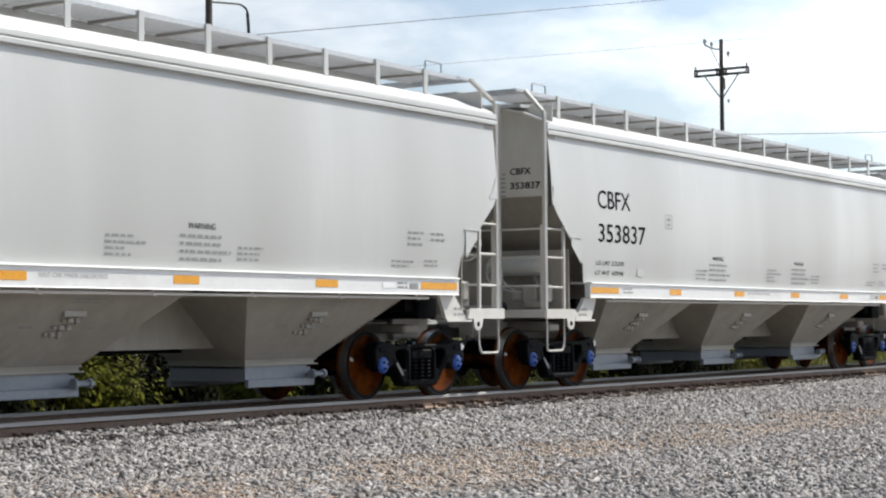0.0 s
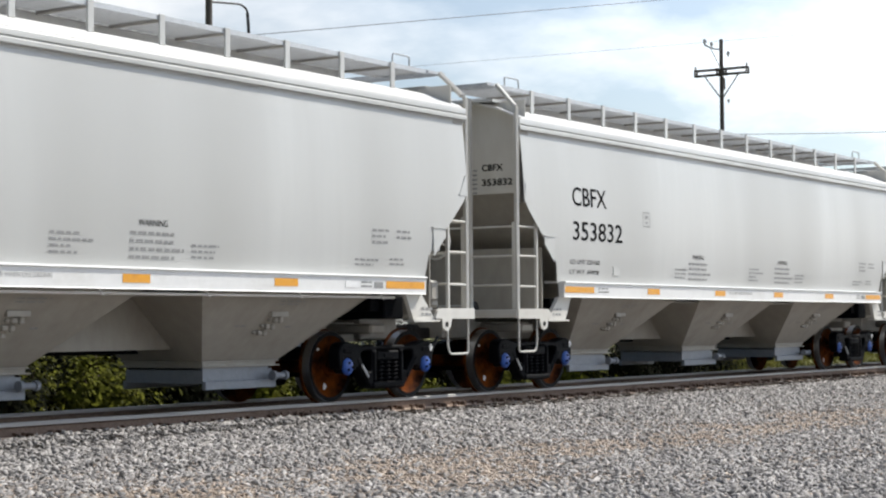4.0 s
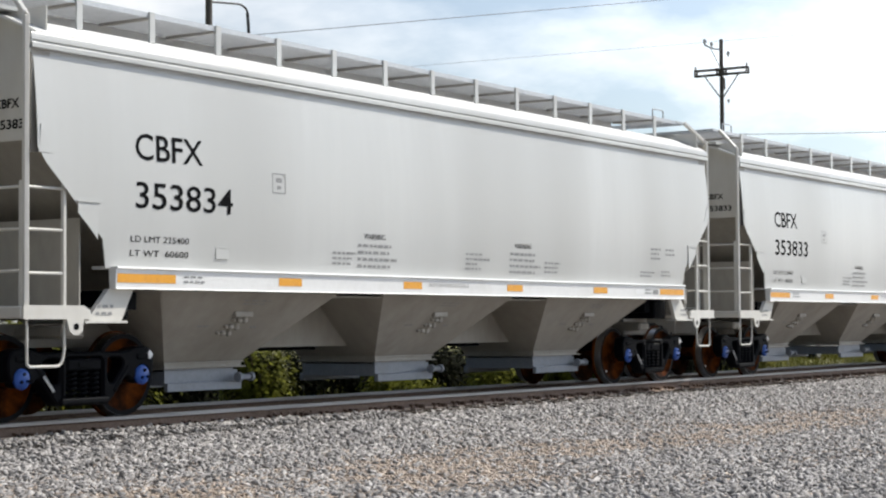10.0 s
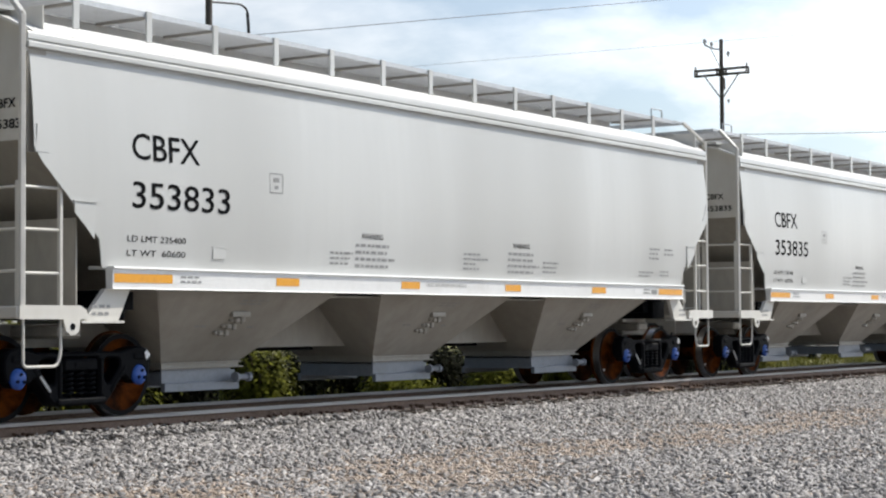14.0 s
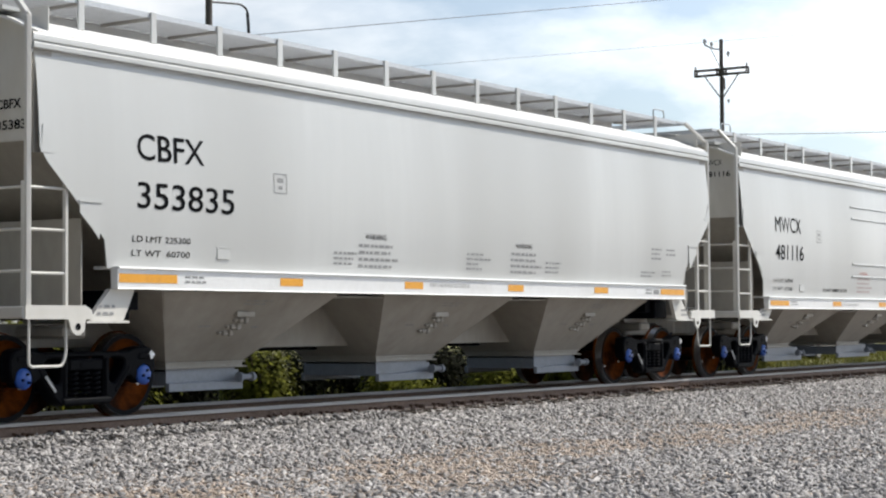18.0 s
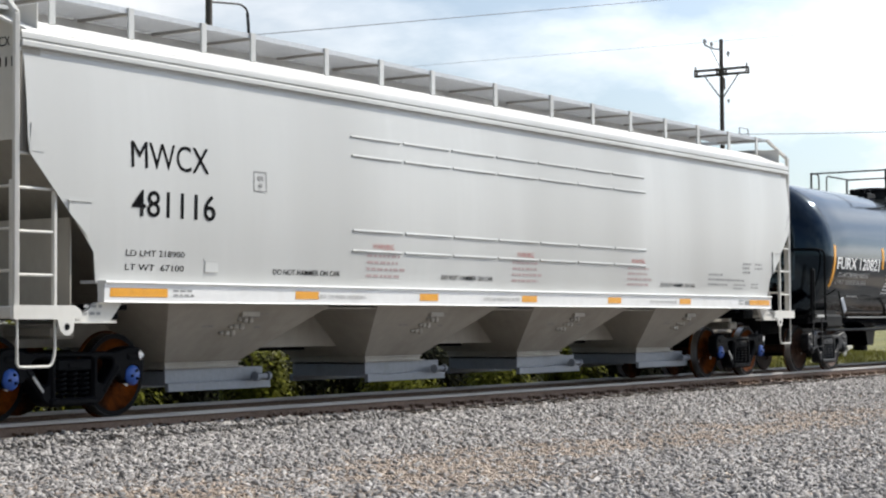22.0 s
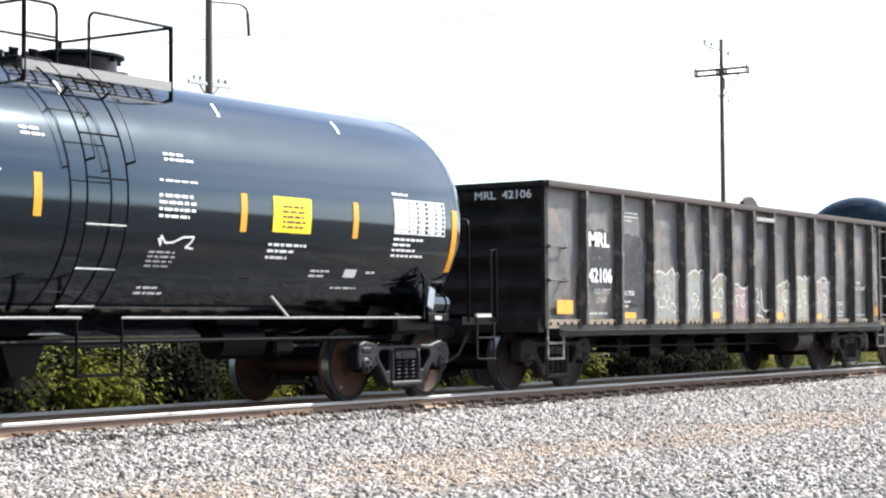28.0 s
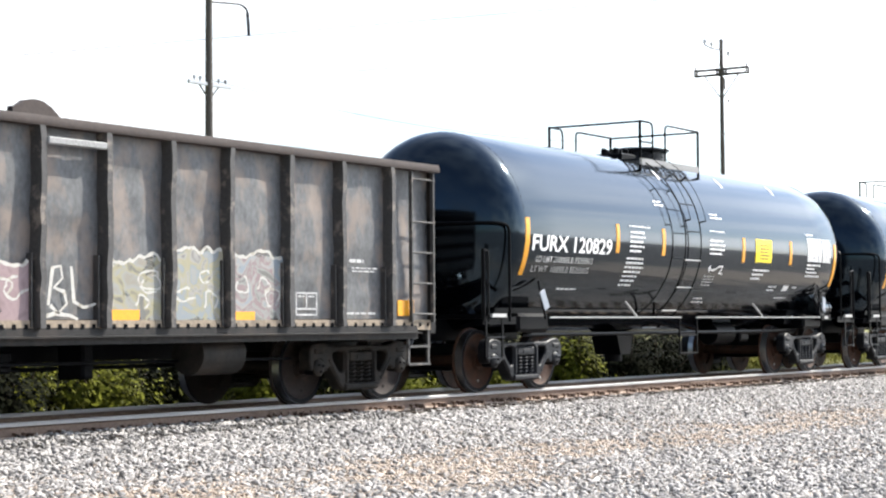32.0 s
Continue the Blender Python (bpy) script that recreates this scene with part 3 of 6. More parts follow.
def make_truck(parent, frame_mat, wheel_mat, spot, bearing_mat, x, bearing_label):
    """A two-axle truck under a car: bolster with side frames, springs, bearings, brake beams and turning wheelsets."""
    bm = bmesh.new()
    box(bm, (0, 0, 0.60), (0.34, 2.0, 0.20), bevel=0.03)
    box(bm, (0, 0, 0.74), (0.40, 0.40, 0.10), bevel=0.02)
    for s in (-1, 1):
        tube(bm, [(s * 0.42, -0.85, 0.34), (s * 0.40, 0.85, 0.34)], 0.045, 8)
        bar(bm, (s * 0.42, 0, 0.34), (0, 0.1, 0.5), 0.05, 0.05)
    truck = part("truck", bm, frame_mat, parent, at=(x, 0, 0))
    sf, sp, be, ad = side_frame_mesh(frame_mat), spring_mesh(frame_mat), bearing_mesh(bearing_mat, "bearing_cap"), adapter_mesh(frame_mat)
    ws = wheelset_mesh("wheelset", wheel_mat, spot)
    for s in (-1, 1):
        turn = 0 if s < 0 else 180
        part("side_frame", sf, None, truck, at=pose(0, s * 1.0, 0, 0, 0, turn))
        part("spring", sp, None, truck, at=pose(0, s * 1.0, 0, 0, 0, turn))
        for k in (-1, 1):
            part("bearing_cap", be, None, truck, bearing_label, at=pose(k * 0.889, s * 1.13, WHEEL_R, 0, 0, turn))
            part("bearing_adapter", ad, None, truck, at=pose(k * 0.889, s * 1.0, WHEEL_R, 0, 0, turn))
        if frame_mat is IRON:
            bm = bmesh.new()
            bar(bm, (-s * -0.60, s * 1.115, 0.475), (-s * -0.46, s * 1.115, 0.315), 0.012, 0.03)
            part("stencil_bar", bm, GREYINK, truck)
            bm = bmesh.new()
            box(bm, (0, 0, 0), (0.075, 0.008, 0.075))
            bmesh.ops.rotate(bm, verts=bm.verts[:], cent=(0, 0, 0), matrix=Matrix.Rotation(radians(45), 3, "Y"))
            bmesh.ops.translate(bm, verts=bm.verts[:], vec=(-s * 1.0, s * 1.108, 0.675))
            part("sticker", bm, WHITEINK, truck)
    for k in (-1, 1):
        part("wheelset", ws, None, truck, "rusty steel wheels on one axle", at=(k * 0.889, 0, WHEEL_R))
    return truck


def coupler(parent, x, sign, mat, z=0.86):
    bm = bmesh.new()
    box(bm, (x - sign * 0.45, 0, z), (0.5, 0.16, 0.16), bevel=0.02)
    box(bm, (x - sign * 0.12, 0.03, z), (0.24, 0.30, 0.26), bevel=0.05)
    box(bm, (x + sign * 0.02, -0.06, z), (0.12, 0.12, 0.26), bevel=0.04)
    c = part("coupler", bm, mat, parent)
    bm = bmesh.new()
    tube(bm, bend([(x - sign * 0.35, -0.32, z - 0.05), (x - sign * 0.1, -0.34, z - 0.32), (x + sign * 0.02, -0.22, z - 0.42)], 0.15), 0.022, 8)
    part("air_hose", bm, HOSE, c)
    return c


# ---- covered hopper ----
def hopper_side(z):
    """Half width of the hopper's gently bulging side at height z."""
    return 1.612 - 0.054 * (z - 2.5) ** 2


def paint_on_hopper(x, z):
    return -hopper_side(z) - 0.0045


def reflector(parent, x0, x1, z0, z1, y):
    bm = bmesh.new()
    span(bm, (x0, y - 0.005, z0), (x1, y, z1))
    return part("reflector", bm, YELLOW, parent, "orange-yellow reflective strip")


def ladder(parent, mat, a, b, z0, z1, rungs, r=0.02, top_a=None, flat=0.05):
    """Two flat stiles at the plan points a and b with round rungs between; top_a: further points of stile a."""
    bm = bmesh.new()
    pts = [(*a, z0), (*a, z1)] + (top_a or [])
    for p, q in zip(pts, pts[1:]):
        bar(bm, p, q, flat * 1.3, flat * 1.3, bevel=0.008, up=(0.3, 1, 0.1))
    bar(bm, (*b, z0), (*b, min(z1, rungs[-1] + 0.06)), flat, flat, bevel=0.006)
    lad = part("ladder", bm, mat, parent, "white-painted steel ladder")
    for z in rungs:
        bm = bmesh.new()
        tube(bm, [(*a, z), (*b, z)], r, 8)
        part("rung", bm, mat, lad)
    return lad


def brake_gear(car, half, e):
    """Reservoir, valves, pipes and hand wheel on the end sheet of a hopper."""
    bm = bmesh.new()
    prof = [(-0.50, 0.0), (-0.50, 0.07), (-0.45, 0.13), (-0.36, 0.155), (0.36, 0.155), (0.45, 0.13), (0.50, 0.07), (0.50, 0.0)]
    lathe_y(bm, prof, (e * (half - 0.62), -0.66, 1.86), 24)
    res = part("air_reservoir", bm, PAINT, car, "light grey air reservoir")
    for y in (-0.35, -0.95):
        bm = bmesh.new()
        bar(bm, (e * (half - 0.62), y, 1.70), (e * (half - 0.76), y, 1.52), 0.06, 0.05)
        part("reservoir_bracket", bm, UNDER, res)
    for k, (c, sz) in enumerate((((0.48, -1.02, 1.42), (0.24, 0.26, 0.24)), ((0.46, -1.25, 1.44), (0.2, 0.16, 0.28)), ((0.45, -0.80, 1.40), (0.18, 0.16, 0.16)), ((0.40, -1.12, 1.27), (0.2, 0.34, 0.12)))):
        bm = bmesh.new()
        box(bm, (e * (half - c[0]), c[1], c[2]), sz, bevel=0.03)
        part("brake_valve", bm, UNDER, car, "grey cast brake valve")
    for k in range(2):
        bm = bmesh.new()
        tube(bm, bend([(e * (half - 0.5), -0.24 - 0.26 * k, 1.90), (e * (half - 0.44), -0.22 - 0.26 * k, 1.66), (e * (half - 0.42), -0.55 - 0.14 * k, 1.50), (e * (half - 0.42), -0.95, 1.42)], 0.2), 0.016, 6)
        part("brake_pipe", bm, PAINT, car)
    bm = bmesh.new()
    tube(bm, bend([(e * (half - 0.3), 0.9, 1.2), (e * (half - 0.3), 0.9, 2.2), (e * (half - 0.7), 0.4, 2.3)], 0.1), 0.02, 6)
    part("brake_pipe", bm, PAINT, car)
    bm = bmesh.new()
    wc = Vector((e * (half - 0.02), -1.05 if e > 0 else 0.75, 2.12))
    ring = [wc + Vector((0, 0.24 * math.cos(k * math.tau / 20), 0.24 * math.sin(k * math.tau / 20))) for k in range(21)]
    tube(bm, ring, 0.016, 6)
    for k in range(4):
        a = k * math.tau / 4 + 0.3
        bar(bm, wc, wc + Vector((0, 0.24 * math.cos(a), 0.24 * math.sin(a))), 0.02, 0.02, up=(1, 0, 0))
    wh = part("brake_wheel", bm, PAINT, car)
    bm = bmesh.new()
    box(bm, wc - Vector((e * 0.1, 0, 0)), (0.16, 0.22, 0.3), bevel=0.03)
    part("brake_wheel_housing", bm, PAINT, wh)


def make_hopper(label, x, half, sill_half, truck_x, bays, bay_top, bay_bot, z_sill, posts, coup, brake_end, gate_long=False):
    """A covered hopper: body sides, roof, running boards, end cages, sloping bays with gates, sills and trucks."""
    car = thing("covered_hopper", label, "rail car", (x, 0, 0), "train cars")
    zs0, zs1 = z_sill
    body = half - 0.07
    # side sheets, one on each side, with a slight wave between the inner stiffeners
    for s in (-1, 1):
        bm = bmesh.new()
        zt, zm, zb = 3.95, 2.72, zs1 - 0.02
        nx, nz = 112, 16
        rows = []
        for j in range(nz + 1):
            z = zb + (zt - zb) * j / nz
            if z >= zm:
                e = body
            else:
                k = (z - zb) / (zm - zb)
                e = body - 0.93 + 0.93 * max(0.0, (k - 0.26) / 0.74) if k > 0.26 else body - 0.93 - 0.06 * (0.26 - k) / 0.26
            rows.append([bm.verts.new((e * (2 * i / nx - 1), s * (hopper_side(z) + 0.0022 * math.sin((e * (2 * i / nx - 1)) * math.tau / 1.128) * math.sin(math.pi * j / nz)), z)) for i in range(nx + 1)])
        for a, b in zip(rows, rows[1:]):
            for i in range(nx):
                bm.faces.new((a[i], a[i + 1], b[i + 1], b[i]) if s < 0 else (a[i + 1], a[i], b[i], b[i + 1]))
        thicken(bm, 0.012)
        side = part("side_sheet", bm, PAINT, car, "smooth light grey side sheet")
        # eave moulding
        bm = bmesh.new()
        prof = [(1.50, 3.925), (1.560, 3.918), (1.568, 3.905), (1.568, 3.845), (1.545, 3.838), (1.545, 3.826), (1.572, 3.820), (1.580, 3.810), (1.580, 3.768), (1.572, 3.757), (1.535, 3.755), (1.530, 3.72), (1.50, 3.72)]
        extrude_x(bm, [(s * y, z) for y, z in prof], -half + 0.02, half - 0.02)
        part("eave_rail", bm, PAINT, car, "ribbed light grey eave rail")
        # side sill
        bm = bmesh.new()
        prof = [(1.30, zs1 + 0.005), (1.665, zs1 - 0.002), (1.672, zs1 - 0.022), (1.645, zs1 - 0.032), (1.64, zs0 + 0.012), (1.652, zs0), (1.55, zs0 - 0.004), (1.54, zs1 - 0.03), (1.30, zs1 - 0.03)]
        extrude_x(bm, [(s * y, z) for y, z in prof], -sill_half, sill_half)
        part("side_sill", bm, WHITE, car, "white side sill channel")
        for e in (-1, 1):
            bm = bmesh.new()
            prism(bm, [(e * (sill_half - 0.35), zs0), (e * (sill_half + 0.02), zs0), (e * (sill_half + 0.34), 1.04), (e * (sill_half - 0.17), 1.04)], s * 1.50, s * 1.56)
            span(bm, (e * (sill_half - 0.22), s * 1.42, 1.02), (e * (sill_half + 0.40), s * 1.60, 1.045))
            jp = part("jacking_bracket", bm, ENDPAINT, car)
            bm = bmesh.new()
            small_print(bm, sill_half * e + (0.0 if e > 0 else -0.22), 1.21, [0.26, 0.24], 0.075, lambda a, b: s * 1.566, 3)
            part("small_lettering", bm, FADED, jp)
    # roof with hatch trough
    bm = bmesh.new()
    prof = [(-1.555, 3.935), (-1.50, 3.965), (-1.1, 4.13), (-0.80, 4.205), (-0.40, 4.265), (0.0, 4.285), (0.40, 4.265), (0.80, 4.205), (1.1, 4.13), (1.50, 3.965), (1.555, 3.935)]
    extrude_x(bm, prof + [(y, z - 0.03) for y, z in prof[::-1]], -half + 0.09, half - 0.09)
    part("roof", bm, ROOF, car, "white curved roof with hatch trough")
    bm = bmesh.new()
    span(bm, (-half + 1.15, -0.32, 4.24), (half - 1.15, 0.32, 4.43), bevel=0.01)
    part("hatch_coaming", bm, ROOF, car)
    n_h = 4 if len(bays) == 3 else 5
    for i in range(n_h):
        xx = (i - (n_h - 1) / 2) * (2 * half - 2.4) / n_h
        bm = bmesh.new()
        span(bm, (xx - 1.45, -0.33, 4.43), (xx + 1.45, 0.33, 4.47), bevel=0.015)
        part("roof_hatch", bm, ROOF, car)
    # running boards: long gratings on brackets
    for s in (-1, 1):
        bm = bmesh.new()
        L = half - 0.25
        for i in range(25):
            y = s * (0.34 + 0.76 * i / 24)
            span(bm, (-L, y - 0.004, 4.425), (L, y + 0.004, 4.455))
        for i in range(int(L * 2 / 0.16) + 1):
            xx = -L + i * 0.16
            span(bm, (xx - 0.006, s * 0.34, 4.43), (xx + 0.006, s * 1.10, 4.45))
        span(bm, (-L, s * 1.10, 4.40), (L, s * 1.112, 4.46))
        span(bm, (-L, s * 0.33, 4.40), (L, s * 0.342, 4.46))
        rb = part("running_board", bm, GALV, car, "galvanised steel grating walkway", smooth=False)
        for xx in posts:
            bm = bmesh.new()
            span(bm, (xx - 0.046, s * 1.112, 4.12), (xx + 0.046, s * 1.135, 4.465), bevel=0.004)
            part("bracket_post", bm, PAINT, rb)
            bm = bmesh.new()
            bar(bm, (xx, s * 1.10, 4.40), (xx, s * 0.34, 4.40), 0.05, 0.03, up=(1, 0, 0))
            part("bracket_arm", bm, UNDER, rb)
        for e in (-1, 1):
            bm = bmesh.new()
            tube(bm, bend([(e * (half - 0.55), s * 1.0, 4.45), (e * (half - 0.55), s * 1.0, 4.62), (e * (half - 0.95), s * 1.0, 4.62), (e * (half - 0.95), s * 1.0, 4.45)], 0.05), 0.012, 6)
            part("grab_iron", bm, GALV, rb)
    for e in (-1, 1):
        bm = bmesh.new()
        for i in range(9):
            xx = e * (half - 0.28 + 0.05 * i)
            span(bm, (xx - 0.004, -1.12, 4.425), (xx + 0.004, 1.12, 4.455))
        for y in (-1.12, -0.7, -0.3, 0.3, 0.7, 1.12):
            span(bm, (e * (half - 0.29), y - 0.006, 4.42), (e * (half + 0.14), y + 0.006, 4.46))
        tagged(part("end_walkway", bm, GALV, car, smooth=False), kind="stuff")
        # end wall, sloping end sheet
        bm = bmesh.new()
        span(bm, (e * (half - 0.30), -1.50, 2.88), (e * (half - 0.285), 1.50, 4.22))
        wall = part("end_wall", bm, ENDPAINT, car, "shaded light grey end wall")
        for s in (-1, 1):
            bm = bmesh.new()
            span(bm, (e * (half - 0.30), s * 1.50, 2.72), (e * (half - 0.05), s * 1.535, 3.93))
            part("end_flange", bm, UNDER, wall)
        bm = bmesh.new()
        span(bm, (e * (half - 0.30), -1.1, 4.20), (e * (half - 0.04), 1.1, 4.24))
        part("end_cap", bm, PAINT, wall)
        ox = bays[-1] if e > 0 else bays[0]
        bm = bmesh.new()
        x_in, z_in, x_out, z_out = ox + e * bay_bot, 0.56, e * (half - 0.296), 2.885
        lo = Vector((x_in, 0, z_in))
        hi = Vector((x_out, 0, z_out))
        k = ((ox + e * bay_top) - x_in) / (x_out - x_in)
        md = lo.lerp(hi, min(0.42, abs(k)))
        for a, b, wa, wb in ((lo, md, 0.62, 1.40), (md, hi, 1.40, 1.56)):
            vs = [bm.verts.new((p.x, y, p.z)) for p, y in ((a, -wa), (b, -wb), (b, wb), (a, wa))]
            bm.faces.new(vs)
        thicken(bm, 0.015)
        part("end_slope_sheet", bm, UNDER, car, "sloping end sheet in shade-darkened grey")
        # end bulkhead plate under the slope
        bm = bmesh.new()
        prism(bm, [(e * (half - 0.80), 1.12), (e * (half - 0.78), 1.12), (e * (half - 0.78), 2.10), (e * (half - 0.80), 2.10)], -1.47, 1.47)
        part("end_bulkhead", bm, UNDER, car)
        # shear plates and end platform
        bm = bmesh.new()
        span(bm, (e * (half - 0.78), -0.32, 0.78), (e * (half + 0.10), 0.32, 1.16), bevel=0.02)
        box(bm, (e * truck_x, 0, 0.93), (0.35, 1.9, 0.14), bevel=0.03)
        part("draft_sill", bm, UNDER, car)
        # black block added to stand in for the shaded space above the truck
        bm = bmesh.new()
        span(bm, (e * (truck_x - 0.42), -1.34, 1.06), (e * (truck_x + 0.02), 1.34, zs0 - 0.01), bevel=0.02)
        span(bm, (e * (truck_x - 0.62), -1.26, 1.16), (e * (truck_x - 0.42), 1.26, zs0 - 0.02))
        part("body_bolster", bm, IRON, car, "added black block standing in for shade over the truck")
        plat = bmesh.new()
        span(plat, (e * (half - 0.26), -1.58, 1.07), (e * (half + 0.13), 1.58, 1.19), bevel=0.012)
        for s in (-1, 1):
            prism(plat, [(e * (half - 0.85), 1.06), (e * (half - 0.80), 1.16), (e * (half - 0.72), 1.20), (e * (half + 0.11), 1.20), (e * (half + 0.11), 1.06)], s * 1.56, s * 1.60)
        platform = part("end_platform", plat, ENDPAINT, car)
        for s in (-1, 1):
            bm = bmesh.new()
            lug = [(e * (half - 0.71), 1.06), (e * (half - 0.69), 0.94), (e * (half - 0.63), 0.90), (e * (half - 0.57), 0.90), (e * (half - 0.51), 0.94), (e * (half - 0.47), 1.06)]
            prism(bm, lug, s * 1.585, s * 1.61)
            lg = part("roping_lug", bm, ENDPAINT, platform)
            bm = bmesh.new()
            lathe_y(bm, [(0, 0), (0, 0.035), (s * 0.004, 0.035), (s * 0.004, 0)], (e * (half - 0.60), s * 1.611, 0.985), 14)
            part("lug_hole", bm, IRON, lg)
            # side ladder whose outer stile turns in over the roof
            a, b = (e * (half + 0.02), s * 1.53), (e * (half - 0.48), s * 1.55)
            ladder(car, ENDPAINT, a, b, 1.10, 4.08, [1.52, 1.955, 2.375] if zs1 > 1.5 else [1.50, 1.93, 2.36, 2.70], 0.016,
                   [(e * (half + 0.0), s * 1.50, 4.10), (e * (half - 0.06), s * 1.16, 4.44)], 0.045)
            bm = bmesh.new()
            tube(bm, bend([(e * (half + 0.02), s * 1.55, 1.08), (e * (half + 0.02), s * 1.55, 0.59), (e * (half - 0.44), s * 1.55, 0.59), (e * (half - 0.49), s * 1.55, 0.72), (e * (half - 0.49), s * 1.55, 1.08)], 0.06), 0.015, 8)
            part("stirrup_step", bm, ENDPAINT, car)
            # end ladder
            ladder(car, ENDPAINT, (e * (half + 0.02), s * 0.74), (e * (half + 0.02), s * 1.48), 1.16, 4.26, [1.54, 1.955, 2.375], 0.015, None, 0.05)
            # gusset and route board on the side sheet
            bm = bmesh.new()
            span(bm, (e * (half - 0.08), s * 1.60, 2.72), (e * (half - 0.28), s * 1.615, 2.75))
            prism(bm, [(e * (half - 0.09), 2.75), (e * (half - 0.25), 2.75), (e * (half - 0.11), 3.0)], s * 1.60, s * 1.61)
            part("gusset_plate", bm, PAINT, car)
            bm = bmesh.new()
            prism(bm, [(e * (half - 0.62), 2.26), (e * (half - 0.92), 2.26), (e * (half - 0.90), 1.88), (e * (half - 0.78), 2.0), (e * (half - 0.62), 2.14)], s * 1.607, s * 1.618)
            span(bm, (e * (half - 0.60), s * 1.605, 2.255), (e * (half - 0.95), s * 1.63, 2.268))
            part("route_board", bm, PAINT, car)
        # cross rungs between the inner stiles
        for z in (1.25, 2.375):
            bm = bmesh.new()
            tube(bm, [(e * (half + 0.03), -0.74, z), (e * (half + 0.03), 0.74, z)], 0.014, 6)
            part("end_handrail", bm, PAINT, car)
        coupler(car, e * coup, e, DUSTY)
    # centre sill between the trucks
    ridges = []
    bm = bmesh.new()
    span(bm, (-half + 0.5, -0.22, 0.76), (half - 0.5, 0.22, 1.02))
    for i in range(len(bays) - 1):
        xm = (bays[i] + bays[i + 1]) / 2
        # boxed centre sill from one bay to the next
        rb2 = bmesh.new()
        lean_x = (bay_top - bay_bot) / (zs0 - 0.005 - 0.56)
        xl, xr = bays[i] + bay_bot, bays[i + 1] - bay_bot
        web = [(xl + (z - 0.56) * lean_x + 0.004 if k < 2 else xr - (z - 0.56) * lean_x - 0.004, z) for k, z in enumerate((1.30 if zs0 > 1.3 else 1.20, 0.71, 0.71, 1.30 if zs0 > 1.3 else 1.20))]
        prism(rb2, web, -0.29, 0.29)
        ridges.append(rb2)
        rb2 = bmesh.new()
        span(rb2, (xm - 0.60, -1.36, zs0 - 0.05), (xm + 0.60, 1.36, zs0 - 0.03))
        ridges.append(rb2)
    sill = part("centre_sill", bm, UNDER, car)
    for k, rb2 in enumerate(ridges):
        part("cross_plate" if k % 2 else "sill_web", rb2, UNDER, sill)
    bm = bmesh.new()
    tube(bm, [(-half + 1.5, 0.30, 0.68), (half - 1.5, 0.30, 0.68)], 0.025, 6)
    tube(bm, [(-half + 1.5, 0.7, 0.7), (half - 1.5, 0.7, 0.7)], 0.02, 6)
    part("brake_pipe", bm, IRON, car)
    # bays
    for c in bays:
        bm = bmesh.new()
        zt, zb = zs0 - 0.005, 0.56
        tops = [bm.verts.new((c + sx * bay_top, sy * 1.42, zt)) for sx, sy in ((-1, -1), (1, -1), (1, 1), (-1, 1))]
        bots = [bm.verts.new((c + sx * bay_bot, sy * 0.62, zb)) for sx, sy in ((-1, -1), (1, -1), (1, 1), (-1, 1))]
        for i in range(4):
            j = (i + 1) % 4
            bm.faces.new((bots[i], bots[j], tops[j], tops[i]))
        bmesh.ops.recalc_face_normals(bm, faces=bm.faces[:])
        bay = part("hopper_bay", bm, UNDER, car, "sloping discharge bay in shade-darkened grey", smooth=False)
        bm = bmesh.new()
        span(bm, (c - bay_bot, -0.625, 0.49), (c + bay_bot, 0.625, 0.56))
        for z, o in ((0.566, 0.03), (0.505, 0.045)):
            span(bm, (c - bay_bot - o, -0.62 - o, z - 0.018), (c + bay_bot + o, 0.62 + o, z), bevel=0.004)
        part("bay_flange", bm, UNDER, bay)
        bm = bmesh.new()
        g0, g1 = (c - bay_bot + 0.02, c + bay_bot + (0.58 if gate_long else -0.03))
        for sy in (-1, 1):
            span(bm, (g0, sy * 0.59, 0.30), (g1 - 0.10, sy * 0.61, 0.487))
            span(bm, (g0, sy * 0.60, 0.225), (g1, sy * 0.66, 0.325), bevel=0.006)
        span(bm, (g0, -0.59, 0.30), (g1 - (0.6 if gate_long else 0), 0.59, 0.46))
        part("discharge_gate", bm, GATE, bay, "blue-grey slide gate")
        bm = bmesh.new()
        gx = c + bay_bot + (0.28 if gate_long else -0.1)
        tube(bm, [(gx - 0.10, -0.74, 0.37), (gx + 0.16, -0.74, 0.37)], 0.035, 10)
        tube(bm, [(gx - 0.11, -0.74, 0.37), (gx - 0.06, -0.74, 0.37)], 0.06, 10)
        tube(bm, [(gx + 0.12, -0.74, 0.37), (gx + 0.17, -0.74, 0.37)], 0.055, 10)
        part("gate_capstan", bm, GATE, bay)
        # vibrator bracket and small writing on the near slope

        def slope(xx, z):
            return -(0.62 + 0.80 * (z - zb) / (zt - zb)) - 0.012

        bm = bmesh.new()
        bar(bm, (c - 0.12, slope(0, 1.12) - 0.01, 1.12), (c + 0.20, slope(0, 1.12) - 0.01, 1.12), 0.06, 0.05, up=(0, 0, 1))
        for i in range(9):
            z = 0.90 + 0.075 * (i // 3)
            xx = c - 0.17 + 0.10 * (i % 3) + 0.06 * (i // 3)
            box(bm, (xx, slope(0, z) - 0.015, z), (0.06 + 0.015 * ((i * 5) % 3), 0.05, 0.04 + 0.02 * ((i * 7) % 3)), bevel=0.014)
        part("vibrator_bracket", bm, UNDER, bay)
        bm = bmesh.new()
        small_print(bm, c - 0.1, 1.28 if zs0 > 1.35 else 1.13, [0.5, 0.4], 0.035, slope, 5)
